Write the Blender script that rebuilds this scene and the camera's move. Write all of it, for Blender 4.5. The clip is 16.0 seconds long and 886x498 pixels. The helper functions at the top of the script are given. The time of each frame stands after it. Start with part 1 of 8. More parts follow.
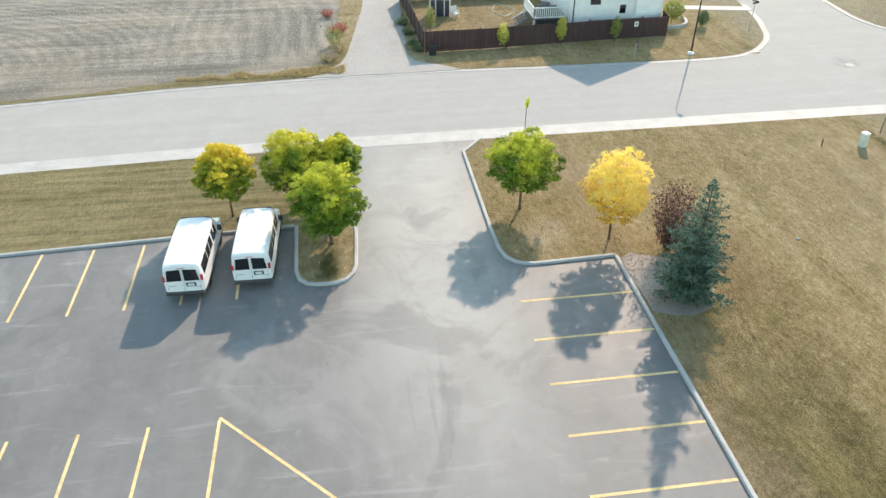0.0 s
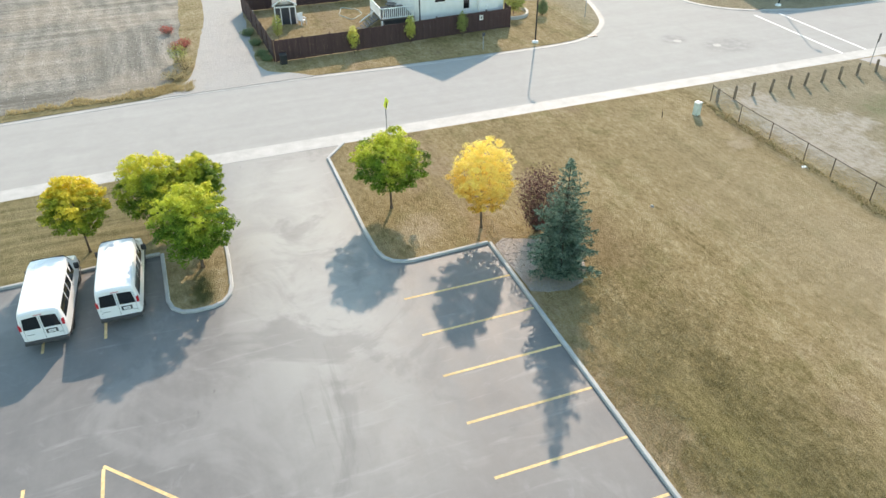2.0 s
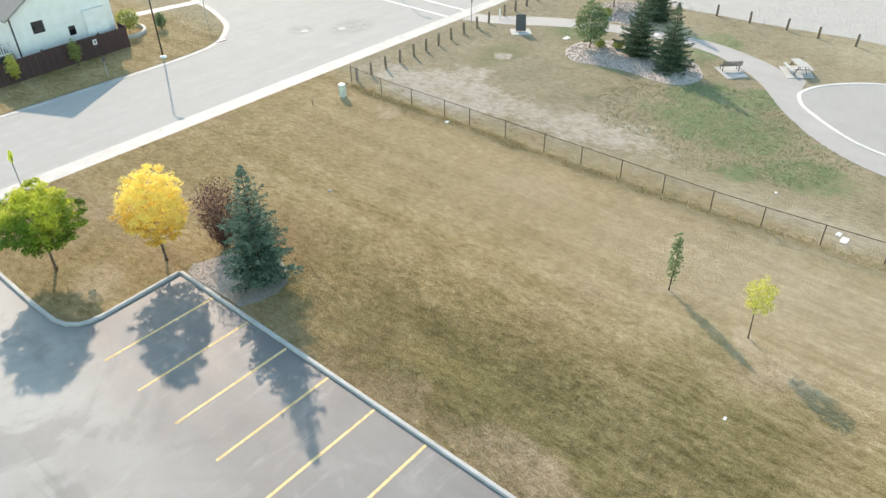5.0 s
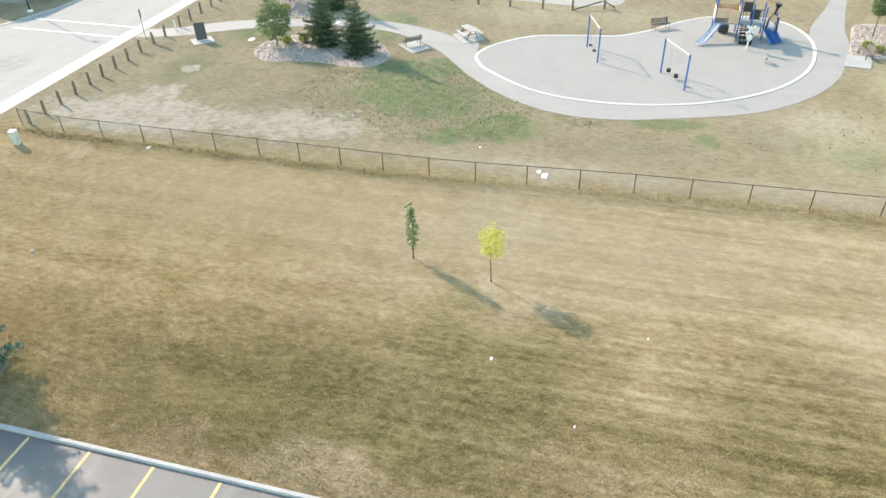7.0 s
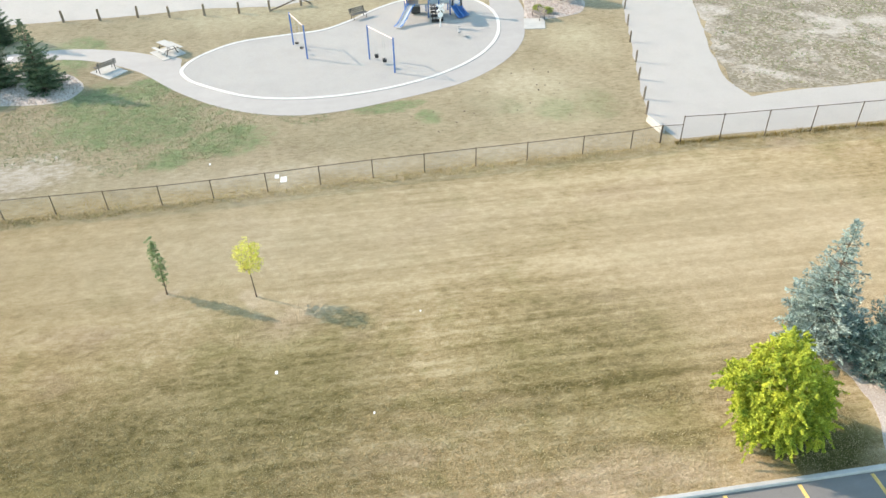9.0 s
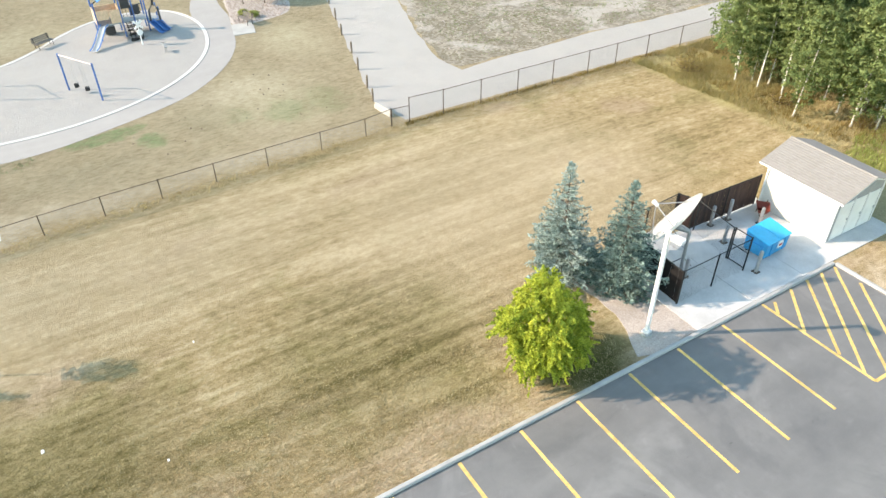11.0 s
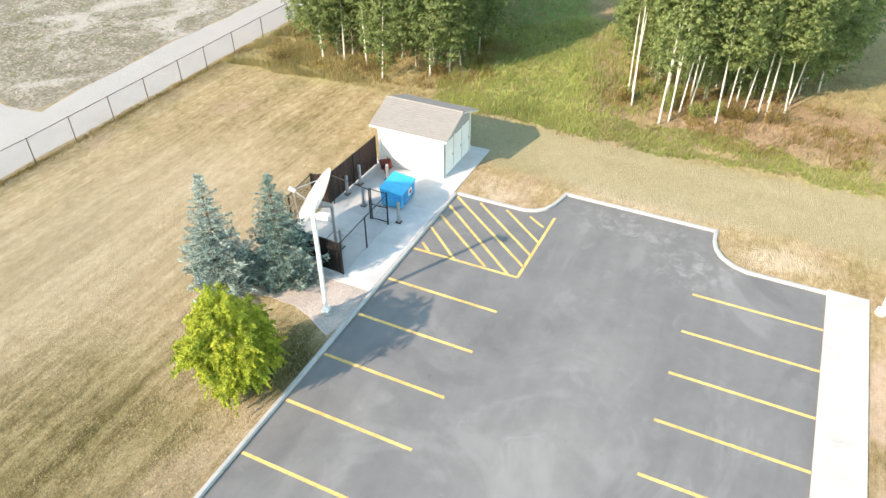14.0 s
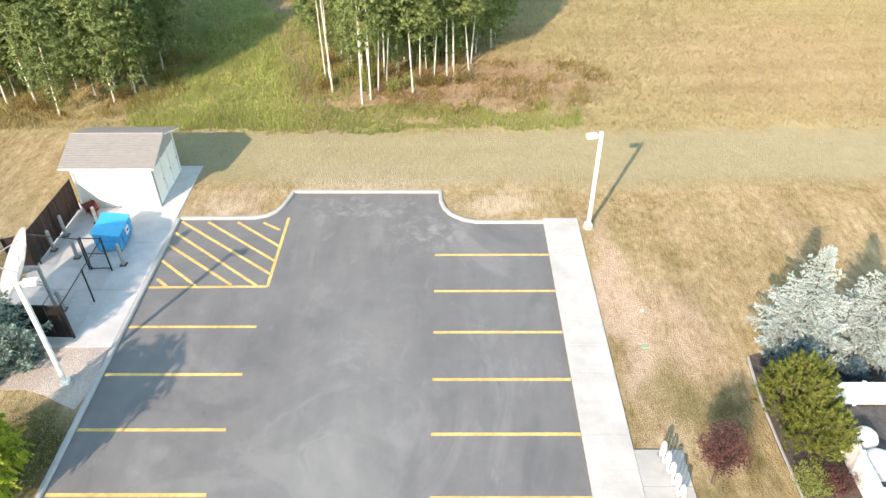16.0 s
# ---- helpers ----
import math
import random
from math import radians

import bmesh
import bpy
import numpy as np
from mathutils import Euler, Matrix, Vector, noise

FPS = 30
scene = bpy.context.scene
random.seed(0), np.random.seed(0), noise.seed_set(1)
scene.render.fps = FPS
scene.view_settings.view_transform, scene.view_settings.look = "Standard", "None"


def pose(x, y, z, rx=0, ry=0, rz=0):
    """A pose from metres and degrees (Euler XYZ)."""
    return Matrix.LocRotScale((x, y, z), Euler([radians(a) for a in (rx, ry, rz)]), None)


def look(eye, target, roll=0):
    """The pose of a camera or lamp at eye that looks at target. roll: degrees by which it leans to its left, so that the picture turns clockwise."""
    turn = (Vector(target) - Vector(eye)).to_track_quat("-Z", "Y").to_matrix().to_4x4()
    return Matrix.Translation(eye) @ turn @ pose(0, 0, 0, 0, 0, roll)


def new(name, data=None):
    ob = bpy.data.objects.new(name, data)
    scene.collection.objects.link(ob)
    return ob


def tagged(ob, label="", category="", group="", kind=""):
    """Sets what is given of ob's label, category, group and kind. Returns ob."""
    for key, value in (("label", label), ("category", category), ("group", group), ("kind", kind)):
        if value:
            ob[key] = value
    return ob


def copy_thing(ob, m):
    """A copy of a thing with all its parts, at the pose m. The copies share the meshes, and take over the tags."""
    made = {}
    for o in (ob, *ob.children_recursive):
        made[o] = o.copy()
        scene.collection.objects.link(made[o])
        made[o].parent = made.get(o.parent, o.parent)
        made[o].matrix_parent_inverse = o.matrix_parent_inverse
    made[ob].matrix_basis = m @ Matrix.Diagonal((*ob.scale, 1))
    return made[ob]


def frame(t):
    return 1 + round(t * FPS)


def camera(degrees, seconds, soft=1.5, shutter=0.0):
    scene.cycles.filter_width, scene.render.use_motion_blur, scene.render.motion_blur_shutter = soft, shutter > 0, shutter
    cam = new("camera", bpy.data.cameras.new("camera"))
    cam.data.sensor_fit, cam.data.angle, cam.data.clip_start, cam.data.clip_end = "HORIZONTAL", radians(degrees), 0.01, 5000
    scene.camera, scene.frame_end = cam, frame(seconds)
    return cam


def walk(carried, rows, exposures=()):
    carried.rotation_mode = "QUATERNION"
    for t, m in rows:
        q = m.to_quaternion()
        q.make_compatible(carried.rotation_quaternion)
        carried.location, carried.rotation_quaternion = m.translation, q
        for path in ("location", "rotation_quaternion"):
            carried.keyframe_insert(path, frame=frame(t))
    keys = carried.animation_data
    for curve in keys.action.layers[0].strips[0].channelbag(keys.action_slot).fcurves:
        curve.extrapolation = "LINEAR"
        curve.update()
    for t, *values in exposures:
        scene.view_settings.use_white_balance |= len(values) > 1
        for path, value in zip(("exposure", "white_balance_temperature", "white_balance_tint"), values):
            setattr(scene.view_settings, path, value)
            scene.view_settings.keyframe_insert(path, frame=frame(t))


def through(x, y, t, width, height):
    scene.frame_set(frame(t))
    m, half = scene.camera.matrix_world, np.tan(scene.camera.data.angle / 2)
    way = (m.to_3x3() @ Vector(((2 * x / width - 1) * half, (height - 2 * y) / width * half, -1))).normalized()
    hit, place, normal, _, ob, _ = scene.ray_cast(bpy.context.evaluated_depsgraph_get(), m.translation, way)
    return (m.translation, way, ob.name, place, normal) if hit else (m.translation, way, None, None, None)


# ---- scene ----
cam = camera(63.4, 16.0)

PATH = [
    (0, (0.628, 0.303, 21.761), (0.846, 1.926, 20.613), -0.1),
    (0.5, (0.635, 0.268, 21.763), (0.917, 1.882, 20.616), -0.1),
    (1, (0.639, 0.234, 21.765), (1.006, 1.832, 20.62), -0.3),
    (1.5, (0.639, 0.2, 21.767), (1.097, 1.775, 20.623), -0.5),
    (2, (0.632, 0.168, 21.77), (1.18, 1.714, 20.625), -0.6),
    (2.5, (0.622, 0.141, 21.771), (1.288, 1.639, 20.626), -0.6),
    (3, (0.608, 0.121, 21.772), (1.398, 1.556, 20.624), -0.7),
    (3.2, (0.6, 0.116, 21.772), (1.433, 1.526, 20.624), -0.7),
    (5.3, (0.505, 0.076, 21.772), (1.795, 1.069, 20.61), -1.3),
    (5.5, (0.492, 0.073, 21.772), (1.824, 1.006, 20.607), -1.4),
    (6, (0.454, 0.068, 21.775), (1.876, 0.848, 20.605), -1.5),
    (6.5, (0.413, 0.065, 21.778), (1.908, 0.687, 20.604), -1.6),
    (7, (0.38, 0.07, 21.782), (1.93, 0.523, 20.602), -1.7),
    (7.5, (0.356, 0.083, 21.785), (1.94, 0.375, 20.599), -1.5),
    (8, (0.331, 0.105, 21.787), (1.934, 0.221, 20.597), -1.5),
    (8.5, (0.299, 0.134, 21.789), (1.902, 0.082, 20.595), -1.4),
    (9, (0.257, 0.168, 21.791), (1.844, -0.045, 20.593), -1.4),
    (9.2, (0.236, 0.183, 21.791), (1.813, -0.096, 20.593), -1.3),
    (11.3, (-0.022, 0.349, 21.801), (1.298, -0.547, 20.595), -0.3),
    (11.5, (-0.046, 0.36, 21.801), (1.245, -0.579, 20.596), -0.3),
    (12, (-0.103, 0.37, 21.803), (1.09, -0.687, 20.595), -0.2),
    (12.5, (-0.162, 0.37, 21.804), (0.923, -0.797, 20.596), -0.1),
    (13, (-0.225, 0.361, 21.806), (0.741, -0.905, 20.597), -0.2),
    (13.5, (-0.289, 0.346, 21.807), (0.546, -1.008, 20.595), -0.2),
    (14, (-0.346, 0.325, 21.807), (0.345, -1.105, 20.592), -0.3),
    (14.5, (-0.393, 0.303, 21.806), (0.139, -1.19, 20.587), -0.4),
    (15, (-0.435, 0.285, 21.805), (-0.071, -1.255, 20.582), -0.4),
    (15.5, (-0.472, 0.268, 21.805), (-0.281, -1.299, 20.576), -0.5),
    (16, (-0.508, 0.253, 21.804), (-0.492, -1.322, 20.572), -0.5),
]
walk(cam, [(t, look(e, g, r)) for t, e, g, r in PATH], exposures=[(0, 1.36, 7400, 12), (2.3, 1.36, 7400, 12), (3, 1.20, 7400, 12), (4.2, 1.30, 7400, 12), (5.6, 1.52, 7400, 12), (6.5, 1.58, 7400, 12), (9, 1.65, 7400, 12), (12.5, 1.70, 7550, 13.5), (14.5, 1.72, 7550, 14), (16, 1.60, 7550, 16)])

# ---- sky and sun ----
ELEVATION, AZIMUTH = radians(29.2), radians(28.3)
SUN = Vector((math.sin(AZIMUTH) * math.cos(ELEVATION), math.cos(AZIMUTH) * math.cos(ELEVATION), math.sin(ELEVATION)))
world = bpy.data.worlds.new("sky")
scene.world = world
world.use_nodes = True
wn = world.node_tree
sky = wn.nodes.new("ShaderNodeTexSky")
sky.sky_type, sky.sun_disc = "NISHITA", False
sky.sun_elevation, sky.sun_rotation = ELEVATION, AZIMUTH
sky.air_density, sky.dust_density, sky.ozone_density = 1.0, 0.4, 0.3
back = wn.nodes["Background"]
back.inputs["Strength"].default_value = 0.15
haze = wn.nodes.new("ShaderNodeMix")
haze.data_type, haze.blend_type = "RGBA", "MULTIPLY"
haze.inputs["Factor"].default_value = 1.0
haze.inputs["B"].default_value = (0.94, 1.08, 1.0, 1)
wn.links.new(sky.outputs[0], haze.inputs["A"])
wn.links.new(haze.outputs["Result"], back.inputs["Color"])
sun = new("sun", bpy.data.lights.new("sun", "SUN"))
sun.data.energy, sun.data.angle, sun.data.color = 2.4, radians(0.8), (1.0, 0.86, 0.755)
sun.matrix_world = look(SUN * 100, (0, 0, 0))


# ---- material helpers ----
class Mat:
    def __init__(self, name, rough=0.8, metal=0.0, spec=0.5, coat=0.0):
        self.m = bpy.data.materials.new(name)
        self.m.use_nodes = True
        self.t = self.m.node_tree
        self.b = self.t.nodes["Principled BSDF"]
        self.b.inputs["Roughness"].default_value = rough
        self.b.inputs["Metallic"].default_value = metal
        self.b.inputs["Specular IOR Level"].default_value = spec
        self.b.inputs["Coat Weight"].default_value = coat
        self.pos = self.node("ShaderNodeTexCoord").outputs["Object"]

    def node(self, kind):
        return self.t.nodes.new(kind)

    def put(self, socket, value):
        if isinstance(value, bpy.types.NodeSocket):
            self.t.links.new(value, socket)
        elif isinstance(value, (tuple, list)) and len(value) == 3 and socket.type == "RGBA":
            socket.default_value = (*value, 1)
        else:
            socket.default_value = value

    def mapped(self, scale=(1, 1, 1), loc=(0, 0, 0), rz=0.0, vec=None):
        n = self.node("ShaderNodeMapping")
        self.put(n.inputs["Vector"], vec or self.pos)
        n.inputs["Scale"].default_value = scale
        n.inputs["Location"].default_value = loc
        n.inputs["Rotation"].default_value = (0, 0, radians(rz))
        return n.outputs[0]

    def noise(self, scale, detail=4.0, vec=None, rough=0.55, distort=0.0, color=False):
        n = self.node("ShaderNodeTexNoise")
        self.put(n.inputs["Vector"], vec or self.pos)
        n.inputs["Scale"].default_value, n.inputs["Detail"].default_value = scale, detail
        n.inputs["Roughness"].default_value, n.inputs["Distortion"].default_value = rough, distort
        return n.outputs["Color" if color else "Fac"]

    def voronoi(self, scale, vec=None, feature="F1", out="Distance"):
        n = self.node("ShaderNodeTexVoronoi")
        n.feature = feature
        self.put(n.inputs["Vector"], vec or self.pos)
        n.inputs["Scale"].default_value = scale
        return n.outputs[out]

    def span(self, value, a, b, lo=0.0, hi=1.0):
        n = self.node("ShaderNodeMapRange")
        n.interpolation_type = "SMOOTHSTEP"
        self.put(n.inputs["Value"], value)
        for k, v in (("From Min", a), ("From Max", b), ("To Min", lo), ("To Max", hi)):
            n.inputs[k].default_value = v
        return n.outputs[0]

    def math(self, op, a, b=0.0):
        n = self.node("ShaderNodeMath")
        n.operation = op
        self.put(n.inputs[0], a)
        self.put(n.inputs[1], b)
        return n.outputs[0]

    def mix(self, f, a, b, blend="MIX"):
        n = self.node("ShaderNodeMix")
        n.data_type, n.blend_type = "RGBA", blend
        self.put(n.inputs["Factor"], f)
        self.put(n.inputs["A"], a)
        self.put(n.inputs["B"], b)
        return n.outputs["Result"]

    def island(self):
        return self.node("ShaderNodeNewGeometry").outputs["Random Per Island"]

    def axis(self, k, vec=None):
        n = self.node("ShaderNodeSeparateXYZ")
        self.put(n.inputs[0], vec or self.pos)
        return n.outputs[k]

    def blob(self, cx, cy, rx, ry, soft=0.4, vec=None):
        v = self.mapped((1 / rx, 1 / ry, 0), (-cx / rx, -cy / ry, 0), vec=vec)
        n = self.node("ShaderNodeVectorMath")
        n.operation = "LENGTH"
        self.put(n.inputs[0], v)
        return self.span(n.outputs["Value"], 1.0, 1.0 - soft)

    def bump(self, height, strength=0.5, dist=0.02):
        n = self.node("ShaderNodeBump")
        n.inputs["Strength"].default_value, n.inputs["Distance"].default_value = strength, dist
        self.put(n.inputs["Height"], height)
        self.put(self.b.inputs["Normal"], n.outputs[0])
        return self

    def color(self, c):
        self.put(self.b.inputs["Base Color"], c)
        return self

    def rough(self, v):
        self.put(self.b.inputs["Roughness"], v)
        return self


def plain(name, c, rough=0.5, metal=0.0, grain=8.0, amount=0.12, bump=0.0, coat=0.0, spec=0.5):
    """A surface of one colour with faint wear at two scales."""
    k = Mat(name, rough, metal, spec, coat)
    dark = tuple(v * (1 - 2 * amount) for v in c)
    lite = tuple(min(1, v * (1 + amount)) for v in c)
    f = k.math("ADD", k.math("MULTIPLY", k.noise(grain), 0.5), k.math("MULTIPLY", k.noise(grain * 0.13), 0.5))
    k.color(k.mix(k.span(f, 0.3, 0.7), dark, lite))
    if bump:
        k.bump(k.noise(grain * 4), bump, 0.01)
    return k.m


# ---- materials ----
def grass_material(name, park):
    """Dry mown grass; the park beyond the chain-link fence has thinner, greyer turf with its own patches."""
    k = Mat(name, 0.95, spec=0.15)
    k.b.inputs["Diffuse Roughness"].default_value = 0.4
    warp = k.node("ShaderNodeVectorMath")
    warp.operation = "MULTIPLY_ADD"
    k.put(warp.inputs[0], k.noise(0.35, 3, color=True))
    warp.inputs[1].default_value = (3.0, 3.0, 0)
    n2 = k.node("ShaderNodeVectorMath")
    n2.operation = "SUBTRACT"
    k.put(n2.inputs[0], k.pos)
    n2.inputs[1].default_value = (1.5, 1.5, 0)
    k.put(warp.inputs[2], n2.outputs[0])
    w = warp.outputs[0]
    fine = k.noise(20, 5, rough=0.78)
    tuft = k.noise(1.0, 5, vec=k.mapped((4.2, 2.0, 1)), rough=0.7)
    broad = k.noise(0.14, 4)
    mid = k.noise(0.75, 4, rough=0.65)
    # mowing runs north to south on the east lawn, east to west on the strips north and south of the lot
    west = k.span(k.axis(0, w), 20, 15)
    cross = k.math("MAXIMUM", k.math("MULTIPLY", k.span(k.axis(1), -31.5, -33.5), west), k.math("MULTIPLY", k.span(k.axis(0), 9, 4), k.span(k.axis(1), 28, 32)))
    rows = k.mix(cross, k.noise(1.0, 5, vec=k.mapped((2.6, 0.16, 1)), rough=0.7, color=True), k.noise(1.0, 5, vec=k.mapped((0.2, 2.0, 1)), rough=0.65, color=True))
    wide = k.mix(cross, k.noise(1.0, 3, vec=k.mapped((0.55, 0.025, 1), (5, 2, 0)), color=True), k.noise(1.0, 3, vec=k.mapped((0.03, 0.6, 1)), color=True))
    rows, wide = k.axis(0, rows), k.axis(0, wide)
    lively = k.span(k.noise(0.09, 3, vec=k.mapped((1, 1, 1), (8, 1, 0))), 0.35, 0.65, 0.25, 1.0)
    short = k.noise(1.0, 4, vec=k.mapped((3.8, 1.7, 1), (3, 7, 0), rz=-7), rough=0.65, distort=0.5)
    smooth_strip = k.math("SUBTRACT", 1.0, k.math("MULTIPLY", k.math("MULTIPLY", k.span(k.axis(1, w), -31.5, -33.5), west), 0.9))
    mown = k.span(k.axis(0), 36.6, 35.6)
    lively = k.math("MULTIPLY", k.math("MULTIPLY", k.math("MULTIPLY", lively, mown), smooth_strip), k.span(k.axis(1, w), 17, 1, 0.35, 2.0))
    spots = k.noise(0.85, 5, vec=k.mapped((1.15, 0.85, 1), (2, 6, 0)), rough=0.62, distort=0.7)
    f = k.math("ADD", k.math("MULTIPLY", fine, 0.46), k.math("MULTIPLY", tuft, 0.34))
    f = k.math("ADD", f, k.math("MULTIPLY", k.math("ADD", k.math("MULTIPLY", k.math("SUBTRACT", rows, 0.5), lively), 0.5), 0.19))
    f = k.math("ADD", f, k.math("MULTIPLY", short, 0.36))
    mow = k.math("MULTIPLY", k.math("SUBTRACT", k.noise(1.0, 2, vec=k.mapped((2.1, 0.03, 1), (4, 1, 0))), 0.5), k.span(k.axis(1, w), 13, 0))
    mow = k.math("MULTIPLY", k.math("MULTIPLY", mow, mown), k.math("MAXIMUM", k.span(k.axis(1), -30, -26), k.span(k.axis(0), 17, 20)))
    f = k.math("ADD", f, k.math("MULTIPLY", k.math("MULTIPLY", mow, k.span(k.axis(1, w), -28, -20, 0.3, 1.0)), 0.30))
    f = k.math("ADD", f, k.math("ADD", k.math("MULTIPLY", k.math("MULTIPLY", k.math("SUBTRACT", wide, 0.5), mown), 0.28), 0.10))
    f = k.math("ADD", f, k.math("MULTIPLY", spots, 0.24))
    f = k.math("ADD", f, k.math("MULTIPLY", broad, 0.20))
    f = k.span(f, 0.75, 1.21)
    olive, straw, pale = (0.165, 0.125, 0.05), (0.33, 0.25, 0.132), (0.48, 0.39, 0.245)
    c = k.mix(k.span(f, 0.0, 0.55), olive, straw)
    c = k.mix(k.span(f, 0.5, 1.0), c, pale)

    def zone(lo, hi, *blobs, amount=1.0, crisp=False):
        nonlocal c
        m = None
        for bl in blobs:
            v = k.blob(*bl, vec=w)
            m = v if m is None else k.math("MAXIMUM", m, v)
        rim_noise = k.math("ADD", k.math("MULTIPLY", k.math("SUBTRACT", tuft, 0.5), 1.1), k.math("MULTIPLY", k.math("SUBTRACT", spots, 0.5), 1.5))
        if crisp:
            m = k.math("MULTIPLY", k.span(k.math("ADD", m, k.math("MULTIPLY", rim_noise, k.span(m, 0.0, 0.25))), 0.12, 0.85), k.span(k.math("ADD", mid, k.math("MULTIPLY", short, 0.7)), 0.62, 1.0, 0.35 * amount, amount))
        else:
            m = k.math("MULTIPLY", k.math("MULTIPLY", m, amount), k.span(k.math("ADD", tuft, k.math("MULTIPLY", mid, 0.8)), 0.55, 1.0, 0.15, 1.0))
        c = k.mix(m, c, k.mix(f, lo, hi))

    # patches that stayed greener
    moss = k.span(k.noise(0.42, 4, vec=k.mapped((1, 0.8, 1), (11, 5, 0)), rough=0.6, distort=0.5), 0.52, 0.66)
    c = k.mix(k.math("MULTIPLY", moss, 0.5), c, k.mix(f, (0.11, 0.098, 0.03), (0.31, 0.262, 0.12)))
    # reddish thatch
    red = k.span(k.noise(0.22, 3, vec=k.mapped((1, 0.6, 1), (7, 3, 0))), 0.56, 0.72)
    c = k.mix(k.math("MULTIPLY", red, 0.6), c, k.mix(f, (0.22, 0.145, 0.085), (0.45, 0.34, 0.24)))
    if park:
        # the park's thin grass is greyer
        c = k.mix(k.math("MULTIPLY", k.span(k.axis(0, w), 36.0, 38.5), 0.75), c, k.mix(f, (0.205, 0.168, 0.104), (0.41, 0.347, 0.243)))
        # green turf in the park
        zone((0.07, 0.115, 0.045), (0.24, 0.285, 0.14), (46.5, 15, 5.5, 8, 0.8), (50.5, 18, 4.5, 5, 0.8), (43, 8.3, 3.2, 4, 0.8), (52.4, 14.4, 3, 3, 0.8), (41, 11.5, 2.2, 3.4, 0.9), (58, 22, 3.5, 3, 0.9),
             (45.9, -2.6, 1.3, 3.8, 0.7), (43.8, -5.1, 1.2, 1.5, 0.8), (44.3, -10.5, 1.7, 1.7, 0.8), (43.6, -13.8, 2.2, 2.5, 0.8), (61, 22, 5, 3.5, 0.8), (57, 33, 4, 5, 0.9), amount=0.95, crisp=True)
        zone((0.07, 0.10, 0.035), (0.21, 0.23, 0.105), (48, 35, 5, 3, 0.9), (52, 27, 3.5, 6, 0.9), (44, -16.5, 4, 2.4, 0.9), (43.5, -14, 3, 3, 0.9), amount=0.6, crisp=True)
        # trodden dirt
        zone((0.40, 0.335, 0.27), (0.54, 0.47, 0.395), (39.5, 34, 4.2, 11, 0.7), (40.5, 23, 4.2, 10, 0.9), (43, 34, 3, 3, 0.9), (47.7, 34.7, 1.3, 1.0, 0.6), amount=0.95, crisp=True)
        zone((0.35, 0.29, 0.20), (0.49, 0.415, 0.31), (38.2, 4, 1.8, 14, 0.9), (38.6, -10, 1.5, 9, 0.9), (48, -12, 3, 5, 0.9), amount=0.8)
        zone((0.19, 0.155, 0.09), (0.35, 0.30, 0.20), (41.6, -1, 3.0, 6.5, 0.9), (44.8, -9, 3, 4.5, 0.9), (43.5, 25, 3.5, 4, 0.9), (46, 31, 5, 3, 0.9), amount=0.85)
        # the far park grass is pale
        zone((0.36, 0.315, 0.20), (0.50, 0.445, 0.31), (67, 6, 5, 18, 0.8), (62, 26, 4, 5, 0.9), (56, -19, 7, 4, 0.9), (46, -13, 8, 7, 0.9), (27, 45, 14, 1.5, 0.9), amount=0.6)
    else:
        # olive tint of the lawn east of the lot, warmer and barer elsewhere
        c = k.mix(k.math("MULTIPLY", k.blob(18, 11, 7.5, 16, 0.95, w), 0.6), c, k.mix(k.span(f, 0.15, 0.9), (0.082, 0.072, 0.024), (0.25, 0.2, 0.093)))
        c = k.mix(k.math("MULTIPLY", k.math("MAXIMUM", k.blob(31.5, 10, 9, 42, 0.9, w), k.blob(27, -20, 13, 17, 0.8, w)), 0.8), c, k.mix(f, (0.352, 0.28, 0.172), (0.478, 0.392, 0.268)))
        # darkest olive turf
        c = k.mix(k.math("MULTIPLY", k.math("MAXIMUM", k.math("MULTIPLY", k.blob(17.2, 11.5, 5.2, 15, 0.95, w), 0.9), k.math("MULTIPLY", k.math("MAXIMUM", k.blob(20, -8.5, 6.5, 8, 0.8, w), k.math("MAXIMUM", k.blob(16.5, -10.5, 2.5, 2.5, 0.9, w), k.blob(21, 4, 6, 7, 0.8, w))), 0.9)), k.span(k.math("ADD", broad, k.math("MULTIPLY", mid, 0.6)), 0.5, 0.9, 0.5, 0.7)), c,
                  k.mix(k.span(f, 0.1, 0.95), (0.058, 0.055, 0.013), (0.22, 0.186, 0.076)))
        # olive-brown verge north-west of the lot, bare thatch along the east kerb
        verge = k.math("MULTIPLY", k.span(k.axis(0), -2, -4), k.span(k.axis(1), 29, 31))
        c = k.mix(k.math("MULTIPLY", verge, 0.85), c, k.mix(k.math("ADD", k.math("MULTIPLY", f, 0.5), k.math("MULTIPLY", k.span(rows, 0.3, 0.7), 0.5)), (0.085, 0.078, 0.026), (0.36, 0.295, 0.155)))
        rim = k.math("MULTIPLY", k.span(k.axis(0, w), 15.6, 14.2), k.span(k.axis(0, w), 12.5, 13.2))
        c = k.mix(k.math("MULTIPLY", k.math("MAXIMUM", rim, k.blob(15.4, 14.8, 1.3, 2.0, 0.8, w)), k.span(spots, 0.35, 0.6, 0.05, 0.6)), c, k.mix(f, (0.24, 0.17, 0.105), (0.42, 0.325, 0.22)))
        c = k.mix(k.math("MULTIPLY", k.blob(19, 27.5, 3.4, 4, 0.8, w), 0.7), c, k.mix(f, (0.20, 0.135, 0.065), (0.36, 0.26, 0.15)))
